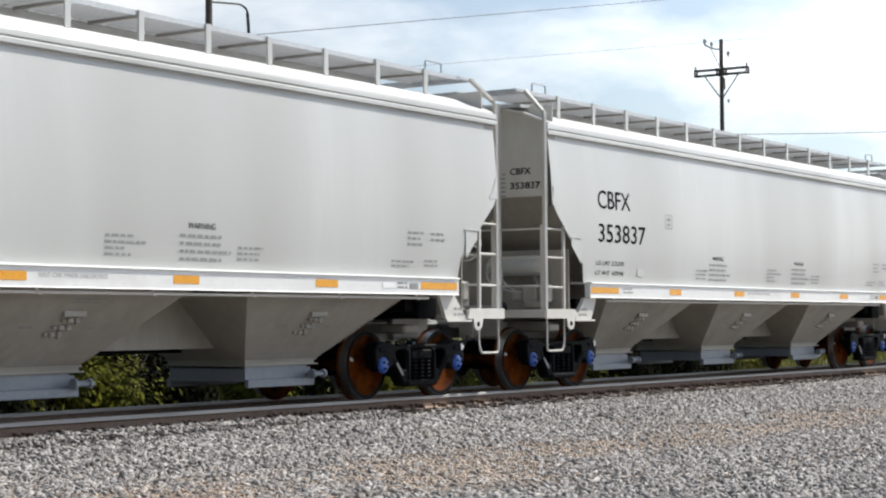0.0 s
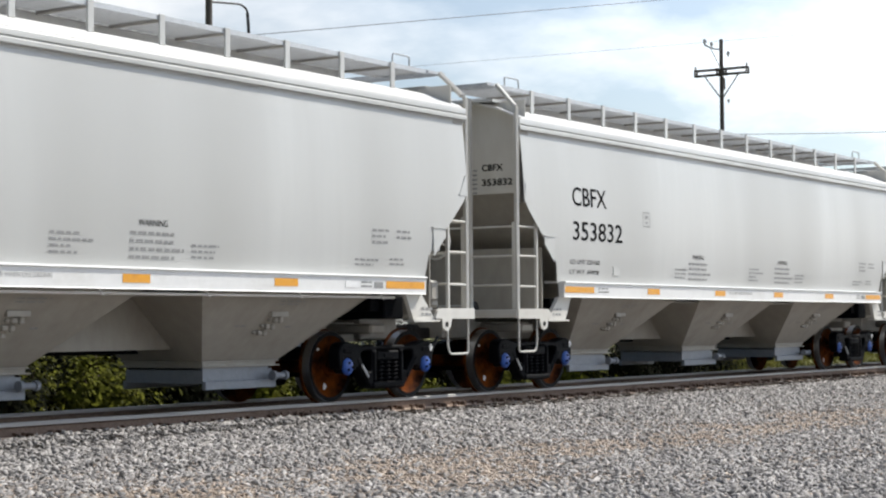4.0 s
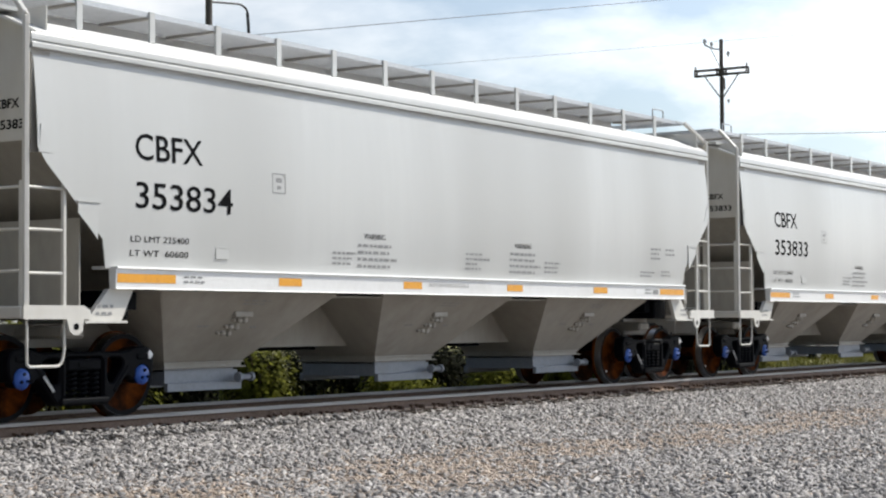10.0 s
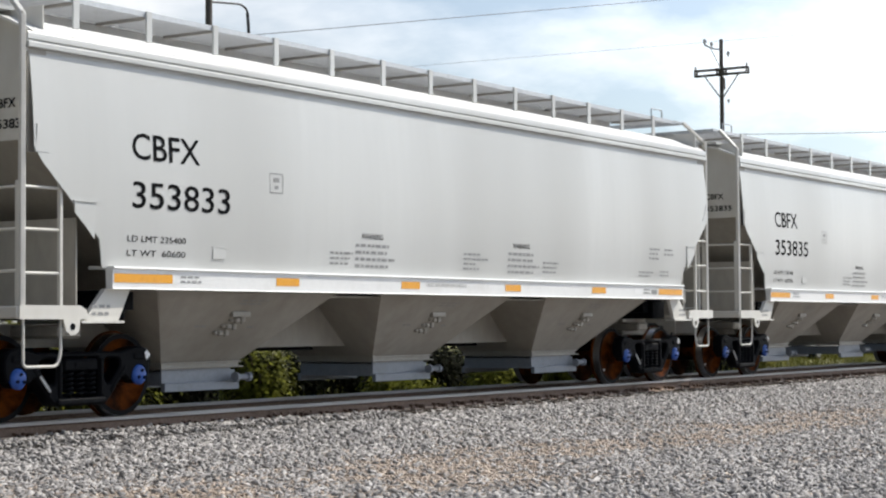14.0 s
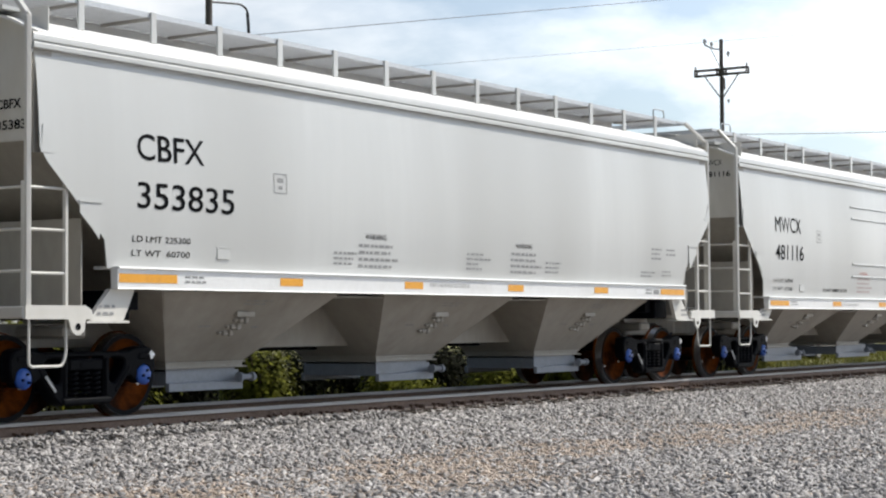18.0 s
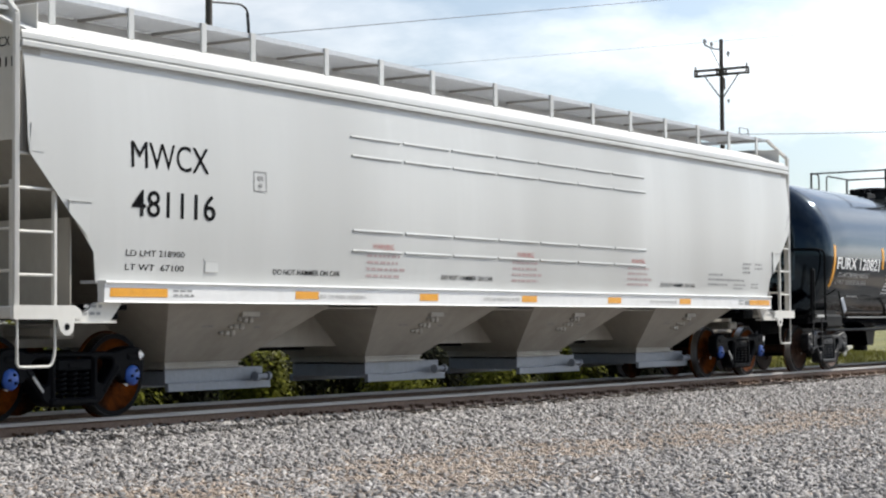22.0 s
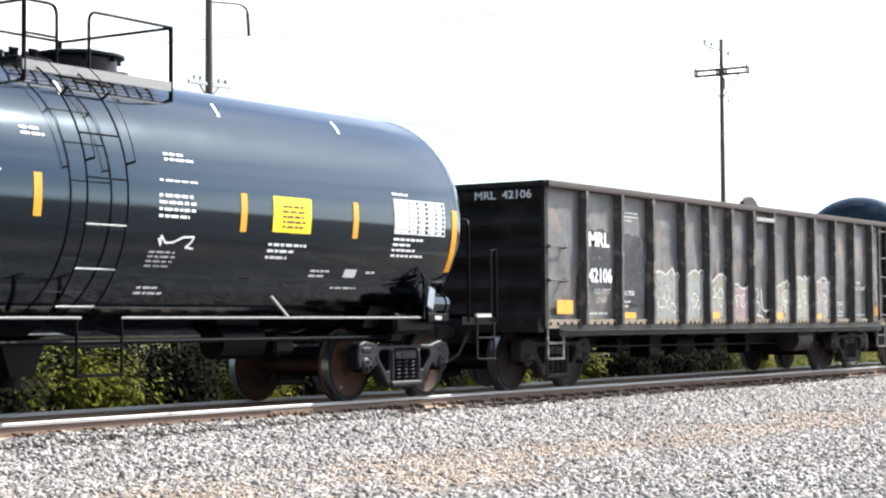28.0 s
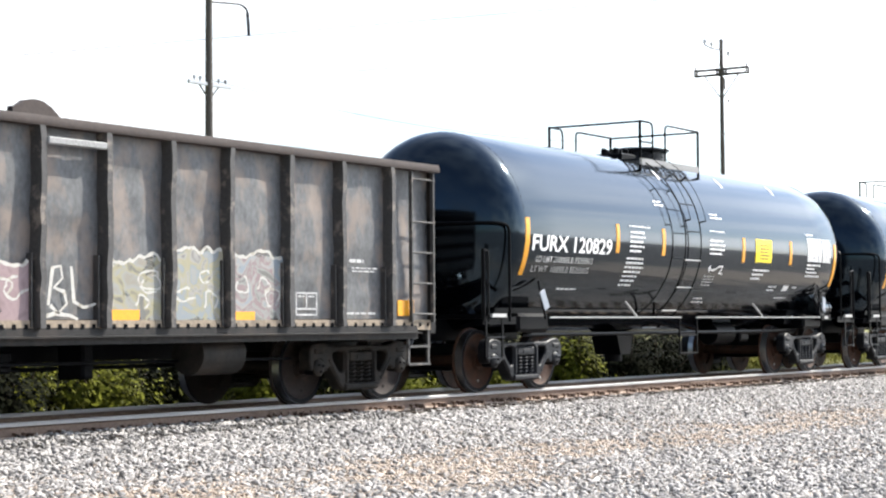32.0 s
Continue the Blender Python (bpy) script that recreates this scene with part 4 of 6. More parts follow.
        small_print(bm, c + 0.35, 0.98, [0.16], 0.05, slope, 6)
        small_print(bm, c - 0.6, 0.99, [0.2], 0.05, slope, 7)
        part("small_lettering", bm, FADED, bay)
    brake_gear(car, half, brake_end)
    bm = bmesh.new()
    lathe_y(bm, [(0, 0), (0, 0.10), (0.05, 0.12), (0.05, 0)], (-brake_end * (half - 0.3), -0.62, 1.22), 16)
    part("rubber_bumper", bm, HOSE, car)
    # trucks
    t = make_truck(car, IRON, RUST, WHITEINK, BLUE, -truck_x, "bright blue bearing end cap")
    copy_thing(t, Matrix.Translation((truck_x, 0, 0)))
    return car


def hopper_marks(car, mark, number, limit, weight, x_mark, zs, half):
    """Reporting letters, numbers and load lines on the near side and the end wall."""
    for s, h in ((mark, 2.745), (number, 2.23)):
        w = (1.08 if s == mark else 1.59) if mark == "CBFX" else (1.24 if s == mark else 1.35)
        dz = 0 if mark == "CBFX" else -0.085
        part("lettering", text_mesh(s, x_mark, h + dz, w, 0.285, paint_on_hopper, INK, 0.006), None, car, "black stencilled lettering")
    for s, z in ((limit, zs + 0.265), (weight, zs + 0.115)):
        part("load_lettering", text_mesh(s, x_mark - 0.06, z, 0.92, 0.066, paint_on_hopper, INK, 0.0), None, car)

    for s, z in ((mark, 3.215), (number, 3.0)) if mark == "CBFX" else ((mark, 3.83), (number, 3.62)):
        me = text_mesh(s, 0, z, 0.36 if s == mark else 0.52, 0.10, lambda a, b: 0, INK, 0.02)
        for v in me.vertices:
            v.co = (-half + 0.278, -0.765 - v.co.x, v.co.z)
        part("end_lettering", me, None, car)


def hopper_decals(car, zs, sill_half, half, strips, warn, box_x, red=False):
    """The strips, boxes and small print that every one of these cars carries."""
    y = -1.641
    for x0, x1 in strips:
        reflector(car, x0, x1, zs - 0.168, zs - 0.075, y)
    for xw, z, side in warn:
        part("warning_lettering", text_mesh("WARNING", xw + 0.12, z, 0.46, 0.07, paint_on_hopper, REDINK if red else INK, 0.0), None, car, "stencilled warning")
        bm = bmesh.new()
        small_print(bm, xw, z - 0.06, [0.72, 0.68, 0.86, 0.74], 0.085, paint_on_hopper, int(xw * 7) + 3)
        if side:
            small_print(bm, xw + side, z - 0.17, [0.46, 0.4, 0.42], 0.065, paint_on_hopper, 8)
        part("small_lettering", bm, FADEDRED if red else FADED, car)
    bm = bmesh.new()
    bx, bz, bw, bh = box_x
    for a, b, c, d in ((0, bw, 0, 0.012), (0, bw, bh - 0.012, bh), (0, 0.012, 0, bh), (bw - 0.012, bw, 0, bh)):
        patch(bm, bx + a, bx + b, bz + c, bz + d, paint_on_hopper)
    patch(bm, bx + 0.07, bx + bw - 0.07, bz + 0.13, bz + 0.18, paint_on_hopper)
    patch(bm, bx + 0.09, bx + bw - 0.09, bz + 0.05, bz + 0.09, paint_on_hopper)
    part("boxed_mark", bm, FADED, car)
    bm = bmesh.new()
    small_print(bm, sill_half - 1.15, zs + 0.58, [0.36, 0.3, 0.34], 0.075, paint_on_hopper, 11)
    small_print(bm, sill_half - 0.62, zs + 0.58, [0.3, 0.34], 0.075, paint_on_hopper, 12)
    small_print(bm, sill_half - 1.5, zs + 0.2, [0.5, 0.4], 0.06, paint_on_hopper, 13)
    small_print(bm, sill_half - 0.75, zs + 0.22, [0.3, 0.32], 0.06, paint_on_hopper, 14)
    part("small_lettering", bm, FADED, car)
    # stickers and print on the sill
    def on_sill(a, b):
        return -1.648
    bm = bmesh.new()
    span(bm, (sill_half - 1.78, -1.648, zs - 0.165), (sill_half - 1.50, -1.645, zs - 0.09))
    part("sticker", bm, WHITEINK, car)
    bm = bmesh.new()
    span(bm, (sill_half - 1.17, -1.648, zs - 0.165), (sill_half - 0.98, -1.645, zs - 0.09))
    part("sticker", bm, FADED, car)
    bm = bmesh.new()
    small_print(bm, sill_half - 1.45, zs - 0.085, [0.22, 0.22], 0.05, on_sill, 15)
    small_print(bm, -sill_half + 1.05, zs - 0.085, [0.3, 0.34], 0.05, on_sill, 16)
    part("small_lettering", bm, FADED, car)
    # print on the shaded end wall
    bm = bmesh.new()
    for i, w in enumerate((0.3, 0.5, 0.52, 0.44, 0.5, 0.46)):
        for k in range(4):
            span(bm, (-half + 0.280, -0.68 + k * w / 4, 3.22 - i * 0.066), (-half + 0.284, -0.68 + (k + 0.8) * w / 4, 3.245 - i * 0.066))
    part("end_small_lettering", bm, FADED, car)
    bm = bmesh.new()
    sx = -sill_half + 1.62
    span(bm, (sx, paint_on_hopper(0, zs + 0.2) - 0.004, zs + 0.245), (sx + 0.28, paint_on_hopper(0, zs + 0.2) + 0.02, zs + 0.26))
    span(bm, (sx + 0.03, paint_on_hopper(0, zs + 0.2) - 0.002, zs + 0.12), (sx + 0.25, paint_on_hopper(0, zs + 0.2) + 0.02, zs + 0.235))
    part("card_holder", bm, PAINT, car)


PITCH_X, FIRST_X = 17.182, 13.77
HOPPER_POSTS = [-6.77 + 1.128 * i for i in range(13)]
STRIPS = [(-6.74, -5.84), (-4.05, -3.62), (-1.49, -1.07), (1.07, 1.49), (3.60, 4.04), (5.85, 6.72)]
base_hopper = make_hopper("clean light grey covered hopper car with three bays", FIRST_X, 7.90, 6.76, 6.66, [-4.2, -0.01, 4.2], 1.61, 0.69, (1.375, 1.61),
                          HOPPER_POSTS, 8.50, 1)
hopper_decals(base_hopper, 1.61, 6.76, 7.9, STRIPS, [(-2.42, 2.05, -0.52), (1.23, 2.05, 0.98)], (-4.13, 2.52, 0.25, 0.235))
bm = bmesh.new()
small_print(bm, 0.07, 1.95, [0.42, 0.62, 0.3, 0.4], 0.066, paint_on_hopper, 21)
part("small_lettering", bm, FADED, base_hopper)
part("sill_lettering", text_mesh("VENT CAR WHEN UNLOADING", -0.92, 1.475, 0.98, 0.05, lambda a, b: -1.648, FADED), None, base_hopper)
hoppers = [base_hopper] + [copy_thing(base_hopper, Matrix.Translation((FIRST_X + PITCH_X * i + slack, 0, 0))) for i, slack in enumerate((0.02, 0.027, 0.06, 0.0, 0.0), 1)]
brake_gear(hoppers[1], 7.9, -1)
for car in hoppers[:2]:
    # pipe hung under the near sill of two of the cars
    bm = bmesh.new()
    tube(bm, [(-6.04, -1.52, 1.333), (6.21, -1.52, 1.333)], 0.017, 8)
    pipe = part("sill_pipe", bm, WHITE, car, "white pipe hung under the side sill")
    for k in range(8):
        bm = bmesh.new()
        hx = -5.87 + 1.68 * k
        tube(bm, bend([(hx - 0.02, -1.545, 1.385), (hx, -1.548, 1.325), (hx + 0.05, -1.545, 1.313)], 0.03), 0.012, 6)
        part("pipe_hanger", bm, WHITE, pipe)
MARKS = [("353836", "LD LMT 225400", "LT WT  60600"), ("353837", "LD LMT 225300", "LT WT  60700"), ("353832", "LD LMT 225100", "LT WT  60900"),
         ("353834", "LD LMT 225400", "LT WT  60600"), ("353833", "LD LMT 225400", "LT WT  60600"), ("353835", "LD LMT 225300", "LT WT  60700")]
for car, (num, lim, wgt) in list(zip(hoppers, MARKS))[1:]:
    hopper_marks(car, "CBFX", num, lim, wgt, -6.43, 1.61, 7.9)

FOUR_X = 118.596
four_posts = [-8.9, -7.71, -6.5, -5.61, -4.15, -2.95, -1.73, -0.085, 1.55, 2.86, 4.16, 5.45, 6.74, 8.05, 9.3]
four_bay = make_hopper("light grey covered hopper car with four bays", FOUR_X, 9.76, 8.66, 8.54, [-5.95, -2.0, 1.95, 5.9], 1.48, 0.66, (1.235, 1.46), four_posts, 10.32, 1, True)
hopper_decals(four_bay, 1.46, 8.66, 9.76, [(-8.58, -7.7), (-5.47, -5.02), (-2.85, -2.42), (-0.26, 0.16), (2.33, 2.76), (4.84, 5.26), (7.68, 8.58)],
              [(-3.95, 1.93, 0), (-0.42, 1.93, 0), (3.1, 1.93, 0)], (-6.2, 2.52, 0.24, 0.235), red=True)
hopper_marks(four_bay, "MWCX", "481116", "LD LMT 218900", "LT WT  67100", -8.22, 1.46, 9.76)
for z in (3.315, 3.075, 2.15, 1.90):
    for i in range(7):
        bm = bmesh.new()
        y = -hopper_side(z) - 0.012
        tube(bm, [(-4.27 + 1.152 * i, y + 0.008, z), (-3.20 + 1.152 * i, y + 0.008, z)], 0.017, 8)
        part("side_stiffener", bm, PAINT, four_bay)
for xx in (-5.80, -2.23, 4.28):
    part("hammer_lettering", text_mesh("DO NOT HAMMER ON CAR", xx, 1.575, 1.30, 0.066, paint_on_hopper, INK), None, four_bay)
for xx in (-5.04, -1.29, 3.73):
    part("sill_lettering", text_mesh("VENT CAR WHEN UNLOADING", xx, 1.30, 0.98, 0.05, lambda a, b: -1.648, FADED), None, four_bay)
bm = bmesh.new()
small_print(bm, 6.1, 1.83, [0.6, 1.5, 0.8], 0.085, paint_on_hopper, 31)
part("small_lettering", bm, FADED, four_bay)


# ---- tank car ----
TANK_R, TANK_Z, TANK_L = 1.505, 2.345, 6.1
STRUTS = (-2.6, 2.42)


SCRIBBLE = [(0.20, 1.94), (0.26, 1.86), (0.24, 1.97), (0.33, 1.89), (0.45, 1.90), (0.60, 1.96), (0.78, 1.97), (0.74, 1.90), (0.66, 1.85), (0.80, 1.84)]


def on_tank(x, z):
    k = max(-1.0, min(1.0, (z - TANK_Z) / (TANK_R + 0.006)))
    return -(TANK_R + 0.006) * math.sqrt(1 - k * k)


def make_tank(x):
    car = thing("tank_car", "glossy black tank car with white lettering", "rail car", (x, 0, 0), "train cars")
    bm = bmesh.new()
    rings, seg = [], 72
    prof = [(-TANK_L - 0.75 * math.cos(a * math.pi / 2 / 12), TANK_R * math.sin(a * math.pi / 2 / 12)) for a in range(13)]
    prof += [(-TANK_L + 2 * TANK_L * i / 12, TANK_R) for i in range(1, 12)] + [(-p, r) for p, r in prof[::-1]]
    for px, r in prof:
        rings.append([bm.verts.new((px, r * math.cos(k * math.tau / seg), TANK_Z + r * math.sin(k * math.tau / seg))) for k in range(seg)] if r > 1e-4 else [bm.verts.new((px, 0, TANK_Z))])
    for a, b in zip(rings, rings[1:]):
        for k in range(seg):
            j = (k + 1) % seg
            bm.faces.new((a[0], b[j], b[k]) if len(a) == 1 else (a[k], a[j], b[0]) if len(b) == 1 else (a[k], a[j], b[j], b[k]))
    bmesh.ops.recalc_face_normals(bm, faces=bm.faces[:])
    tank = part("tank_shell", bm, BLACKTANK, car, "gloss black cylindrical tank")
    for xx in (-TANK_L, TANK_L):
        bm = bmesh.new()
        pts = [(xx, (TANK_R + 0.001) * math.cos(k * math.tau / 60), TANK_Z + (TANK_R + 0.001) * math.sin(k * math.tau / 60)) for k in range(61)]
        tube(bm, pts, 0.0025, 5)
        part("weld_bead", bm, BLACKTANK, tank)
    # saddles, sills, end platforms, safety rails
    for e in (-1, 1):
        bm = bmesh.new()
        box(bm, (e * 5.45, 0, 1.0), (0.9, 2.5, 0.28), bevel=0.05)
        prism(bm, [(e * 4.6, 0.95), (e * 6.3, 0.95), (e * 5.95, 1.5), (e * 4.95, 1.5)], -1.0, 1.0)
        span(bm, (e * 4.4, -0.35, 0.74), (e * 7.05, 0.35, 1.08), bevel=0.02)
        part("stub_sill", bm, BLACK, car)
        for s in (-1, 1):
            bm = bmesh.new()
            bar(bm, (e * 5.50, s * 1.36, 1.62), (e * 5.40, s * 1.42, 1.06), 0.03, 0.03)
            ph = part("placard_bracket", bm, BLACK, car)
            bm = bmesh.new()
            bar(bm, (e * 5.56, s * 1.45, 1.47), (e * 5.46, s * 1.48, 1.20), 0.02, 0.15, bevel=0.006)
            part("placard_holder", bm, GATE, ph, "light grey placard holder")
        bm = bmesh.new()
        span(bm, (e * 6.62, -1.45, 1.06), (e * 7.2, 1.45, 1.10))
        for i in range(10):
            span(bm, (e * (6.64 + i * 0.06), -1.44, 1.10), (e * (6.65 + i * 0.06), 1.44, 1.125))
        span(bm, (e * 6.3, -1.45, 0.98), (e * 7.2, -1.42, 1.09))
        pl = part("platform_deck", bm, BLACK, car)
        for s in (-1, 1):
            bm = bmesh.new()
            span(bm, (e * 6.62, s * 1.45, 1.08), (e * 7.0, s * 1.49, 1.13))
            part("platform_edge", bm, GREYINK, pl)
            bm = bmesh.new()
            tube(bm, bend([(e * 6.47, s * 1.45, 1.02), (e * 6.47, s * 1.45, 2.40), (e * 6.62, s * 1.30, 2.43), (e * 7.2, 0, 2.43)], 0.14), 0.022, 8)
            part("safety_rail", bm, BLACK, car)
            bm = bmesh.new()
            tube(bm, [(e * 7.18, s * 1.45, 1.02), (e * 7.18, s * 1.45, 2.03)], 0.03, 8)
            tube(bm, [(e * 7.05, s * 1.45, 1.02), (e * 7.05, s * 1.45, 2.0)], 0.016, 6)
            tube(bm, [(e * 7.20, s * 1.45, 2.03), (e * 7.03, s * 1.45, 2.0)], 0.016, 6)
            part("grab_post", bm, BLACK, car)
            st = bmesh.new()
            bar(st, (e * 6.68, s * 1.45, 1.06), (e * 6.68, s * 1.45, 0.50), 0.02, 0.04)
            step = part("end_step", st, BLACK, car)
            st = bmesh.new()
            bar(st, (e * 7.12, s * 1.45, 1.06), (e * 7.12, s * 1.45, 0.50), 0.02, 0.04)
            part("step_hanger", st, BLACK, step)
            for z in (0.51, 0.80):
                bm = bmesh.new()
                bar(bm, (e * 6.66, s * 1.46, z), (e * 7.14, s * 1.46, z), 0.05, 0.016)
                part("step_tread", bm, GREYIRON, step)
        coupler(car, e * 7.58, e, DUSTY)
    for s in (-1, 1):
        for x0, x1 in ((-5.42, -1.02), (-0.42, 5.2)):
            bm = bmesh.new()
            tube(bm, [(x0, s * 1.5, 1.075), (x1, s * 1.5, 1.075)], 0.014, 8)
            rl = part("side_handrail", bm, FADED, car, "grey pipe handrail")
            for xx in (STRUTS[0:1] if x0 < -1 else STRUTS[1:]):
                bm = bmesh.new()
                bar(bm, (xx, s * 1.5, 1.075), (xx - 0.17, s * 1.37, 1.33), 0.026, 0.026)
                part("rail_strut", bm, FADED, rl)
        bm = bmesh.new()
        tube(bm, [(-5.3, s * 0.95, 0.82), (5.3, s * 0.95, 0.82)], 0.03, 8)
        part("train_pipe", bm, BLACK, car)
    # climbing ladder over the shell
    for s in (-1, 1):
        bm = bmesh.new()
        r1 = TANK_R + 0.12
        for xx in (-1.05, -0.45):
            pts = [(xx, s * r1 * math.cos(a), TANK_Z + r1 * math.sin(a)) for a in [radians(k) for k in range(-62, 64, 6)]]
            tube(bm, pts, 0.011, 8)
            r2 = TANK_R + 0.24
            tube(bm, [(xx + 0.02, s * r2 * math.cos(a), TANK_Z + r2 * math.sin(a)) for a in [radians(k) for k in range(12, 64, 6)]], 0.006, 6)
            for a in (radians(12), radians(40)):
                bar(bm, (xx, s * r1 * math.cos(a), TANK_Z + r1 * math.sin(a)), (xx + 0.02, s * r2 * math.cos(a), TANK_Z + r2 * math.sin(a)), 0.02, 0.02)
        lad = part("tank_ladder", bm, BLACK, car, "black curved ladder")
        for k in range(-62, 64, 17):
            a = radians(k)
            bm = bmesh.new()
            tube(bm, [(-1.05, s * r1 * math.cos(a), TANK_Z + r1 * math.sin(a)), (-0.45, s * r1 * math.cos(a), TANK_Z + r1 * math.sin(a))], 0.010, 6)
            part("rung", bm, GREYINK if k < 0 else BLACK, lad)
        bm = bmesh.new()
        for xx in (-1.08, -0.42):
            bar(bm, (xx - 0.35, s * 0.9, 1.1), (xx, s * 1.5, 0.9), 0.04, 0.04)
            tube(bm, [(xx, s * 1.5, 1.06), (xx, s * 1.5, 0.48)], 0.018, 6)
        tube(bm, [(-1.08, s * 1.5, 0.48), (-0.42, s * 1.5, 0.48)], 0.018, 6)
        tube(bm, [(-1.08, s * 1.5, 0.78), (-0.42, s * 1.5, 0.78)], 0.018, 6)
        part("sill_step", bm, BLACK, car)
    # top platform, railing and manway
    bm = bmesh.new()
    for s in (-1, 1):
        for i in range(7):
            y = s * (0.45 + 0.07 * i)
            span(bm, (-1.25, y - 0.006, 3.73), (1.05, y + 0.006, 3.765))
        for i in range(12):
            span(bm, (-1.25 + 0.2 * i, s * 0.44, 3.735), (-1.24 + 0.2 * i, s * 0.88, 3.76))
    pf = part("top_platform", bm, GREYIRON, car, "grey grating platform", smooth=False)
    for s in (-1, 1):
        bm = bmesh.new()
        span(bm, (-1.25, s * 0.88, 3.66), (1.05, s * 0.90, 3.77))
        part("toe_board", bm, FADED, pf, "pale grey toe board")
        bm = bmesh.new()
        tube(bm, [(1.05, s * 0.88, 3.52), (1.05, s * 0.88, 4.40)], 0.026, 8)
        tube(bm, [(-1.22, s * 0.88, 3.52), (-1.22, s * 0.88, 4.40)], 0.026, 8)
        tube(bm, bend([(-0.27, s * 0.88, 3.75), (-0.27, s * 0.88, 4.40), (1.06, s * 0.88, 4.40)], 0.12), 0.018, 8)
        tube(bm, bend([(-0.75, s * 0.88, 3.75), (-0.75, s * 0.88, 4.40), (-1.23, s * 0.88, 4.40)], 0.12), 0.018, 8)
        tube(bm, bend([(1.05, s * 0.88, 4.39), (1.05, 0, 4.39)], 0.1), 0.018, 8)
        tube(bm, bend([(-1.22, s * 0.88, 4.39), (-1.22, 0, 4.39)], 0.1), 0.018, 8)
        tube(bm, [(-0.75, s * 0.88, 4.05), (-1.22, s * 0.88, 4.05)], 0.014, 6)
        part("platform_railing", bm, BLACK, pf, "black pipe railing")
    bm = bmesh.new()
    for z0, z1, r0, r1 in ((3.72, 4.02, 0.47, 0.47), (4.02, 4.04, 0.50, 0.56), (4.04, 4.065, 0.56, 0.56)):
        bmesh.ops.create_cone(bm, cap_ends=True, segments=30, radius1=r0, radius2=r1, depth=z1 - z0, matrix=Matrix.Translation((0.42, 0, (z0 + z1) / 2)))
    part("manway", bm, GREYIRON, car, "black flanged manway")
    bm = bmesh.new()
    bmesh.ops.create_cone(bm, cap_ends=True, segments=30, radius1=0.50, radius2=0.40, depth=0.04, matrix=Matrix.Translation((0.42, 0, 4.08)))
    for k in range(8):
        an = k * math.tau / 8 + 0.2
        box(bm, (0.42 + 0.5 * math.cos(an), 0.5 * math.sin(an), 4.03), (0.05, 0.05, 0.10), bevel=0.01)
    part("manway_lid", bm, BLACK, car)
    bm = bmesh.new()
    span(bm, (-0.75, -0.28, 3.78), (-0.20, 0.28, 3.93), bevel=0.02)
    for k in range(5):
        an = k * math.tau / 5
        disc_z(bm, (-0.48 + 0.2 * math.cos(an), 0.2 * math.sin(an), 3.96), 0.055, 0.10, 10)
        box(bm, (-0.48 + 0.2 * math.cos(an), 0.2 * math.sin(an), 4.02), (0.14, 0.03, 0.03), bevel=0.006)
    part("valve_housing", bm, BLACK, car)
    bm = bmesh.new()
    disc_z(bm, (1.12, 0.1, 3.86), 0.19, 0.20, 18)
    part("relief_valve", bm, GREYIRON, car)
    # brake gear below
    bm = bmesh.new()
    bmesh.ops.create_cone(bm, cap_ends=True, segments=20, radius1=0.2, radius2=0.2, depth=0.8, matrix=pose(2.6, -0.5, 0.78, 0, 90, 0))
    box(bm, (3.3, -0.6, 0.75), (0.4, 0.3, 0.25), bevel=0.04)
    part("brake_cylinder", bm, BLACK, car)
    bm = bmesh.new()
    lathe_y(bm, [(0, 0), (0, 0.16), (0.3, 0.2), (0.5, 0)], (5.75, -1.2, 1.2), 20)
    bar(bm, (5.45, -1.3, 1.5), (5.7, -1.35, 1.1), 0.05, 0.16)
    part("brake_housing", bm, GREYIRON, car)
    bm = bmesh.new()
    bmesh.ops.create_cone(bm, cap_ends=True, segments=22, radius1=0.15, radius2=0.15, depth=0.52, matrix=pose(5.80, -1.26, 1.26, 0, 90, 0))
    for xx in (5.56, 5.98):
        bmesh.ops.create_cone(bm, cap_ends=True, segments=22, radius1=0.165, radius2=0.165, depth=0.03, matrix=pose(xx, -1.26, 1.26, 0, 90, 0))
    hb = part("hand_brake", bm, BLACKTANK, car, "gloss black hand brake drum")
    bm = bmesh.new()
    span(bm, (5.55, -1.40, 1.02), (6.05, -1.10, 1.13), bevel=0.01)
    part("brake_shelf", bm, BLACK, hb)
    bm = bmesh.new()
    span(bm, (5.70, -1.409, 1.05), (5.86, -1.402, 1.10))
    part("sticker", bm, GREYINK, hb)
    bm = bmesh.new()
    ring = [(5.36, 1.72), (5.50, 1.54), (5.40, 1.38), (5.25, 1.52), (5.36, 1.72)]
    tube(bm, [(px, -1.40, pz) for px, pz in ring], 0.011, 6)
    tube(bm, bend([(5.46, -1.40, 1.40), (5.58, -1.40, 1.56), (5.74, -1.40, 1.55), (5.68, -1.36, 1.36)], 0.03), 0.011, 6)
    part("sign_frame", bm, GREYIRON, car, "dark wire sign frame")
    bm = bmesh.new()
    prism(bm, [(-0.95, 0.84), (-0.3, 0.84), (-0.45, 0.45), (-0.8, 0.45)], -0.25, 0.25)
    disc_z(bm, (-0.62, 0, 0.40), 0.16, 0.14, 16)
    part("outlet_valve", bm, BLACK, car)
    # painted marks
    for xx, z0, z1 in ((-3.30, 2.09, 2.54), (-1.68, 2.09, 2.53), (1.54, 2.06, 2.50), (3.72, 2.06, 2.51)):
        bm = bmesh.new()
        patch(bm, xx, xx + 0.11, z0, z1, on_tank, 1, 8)
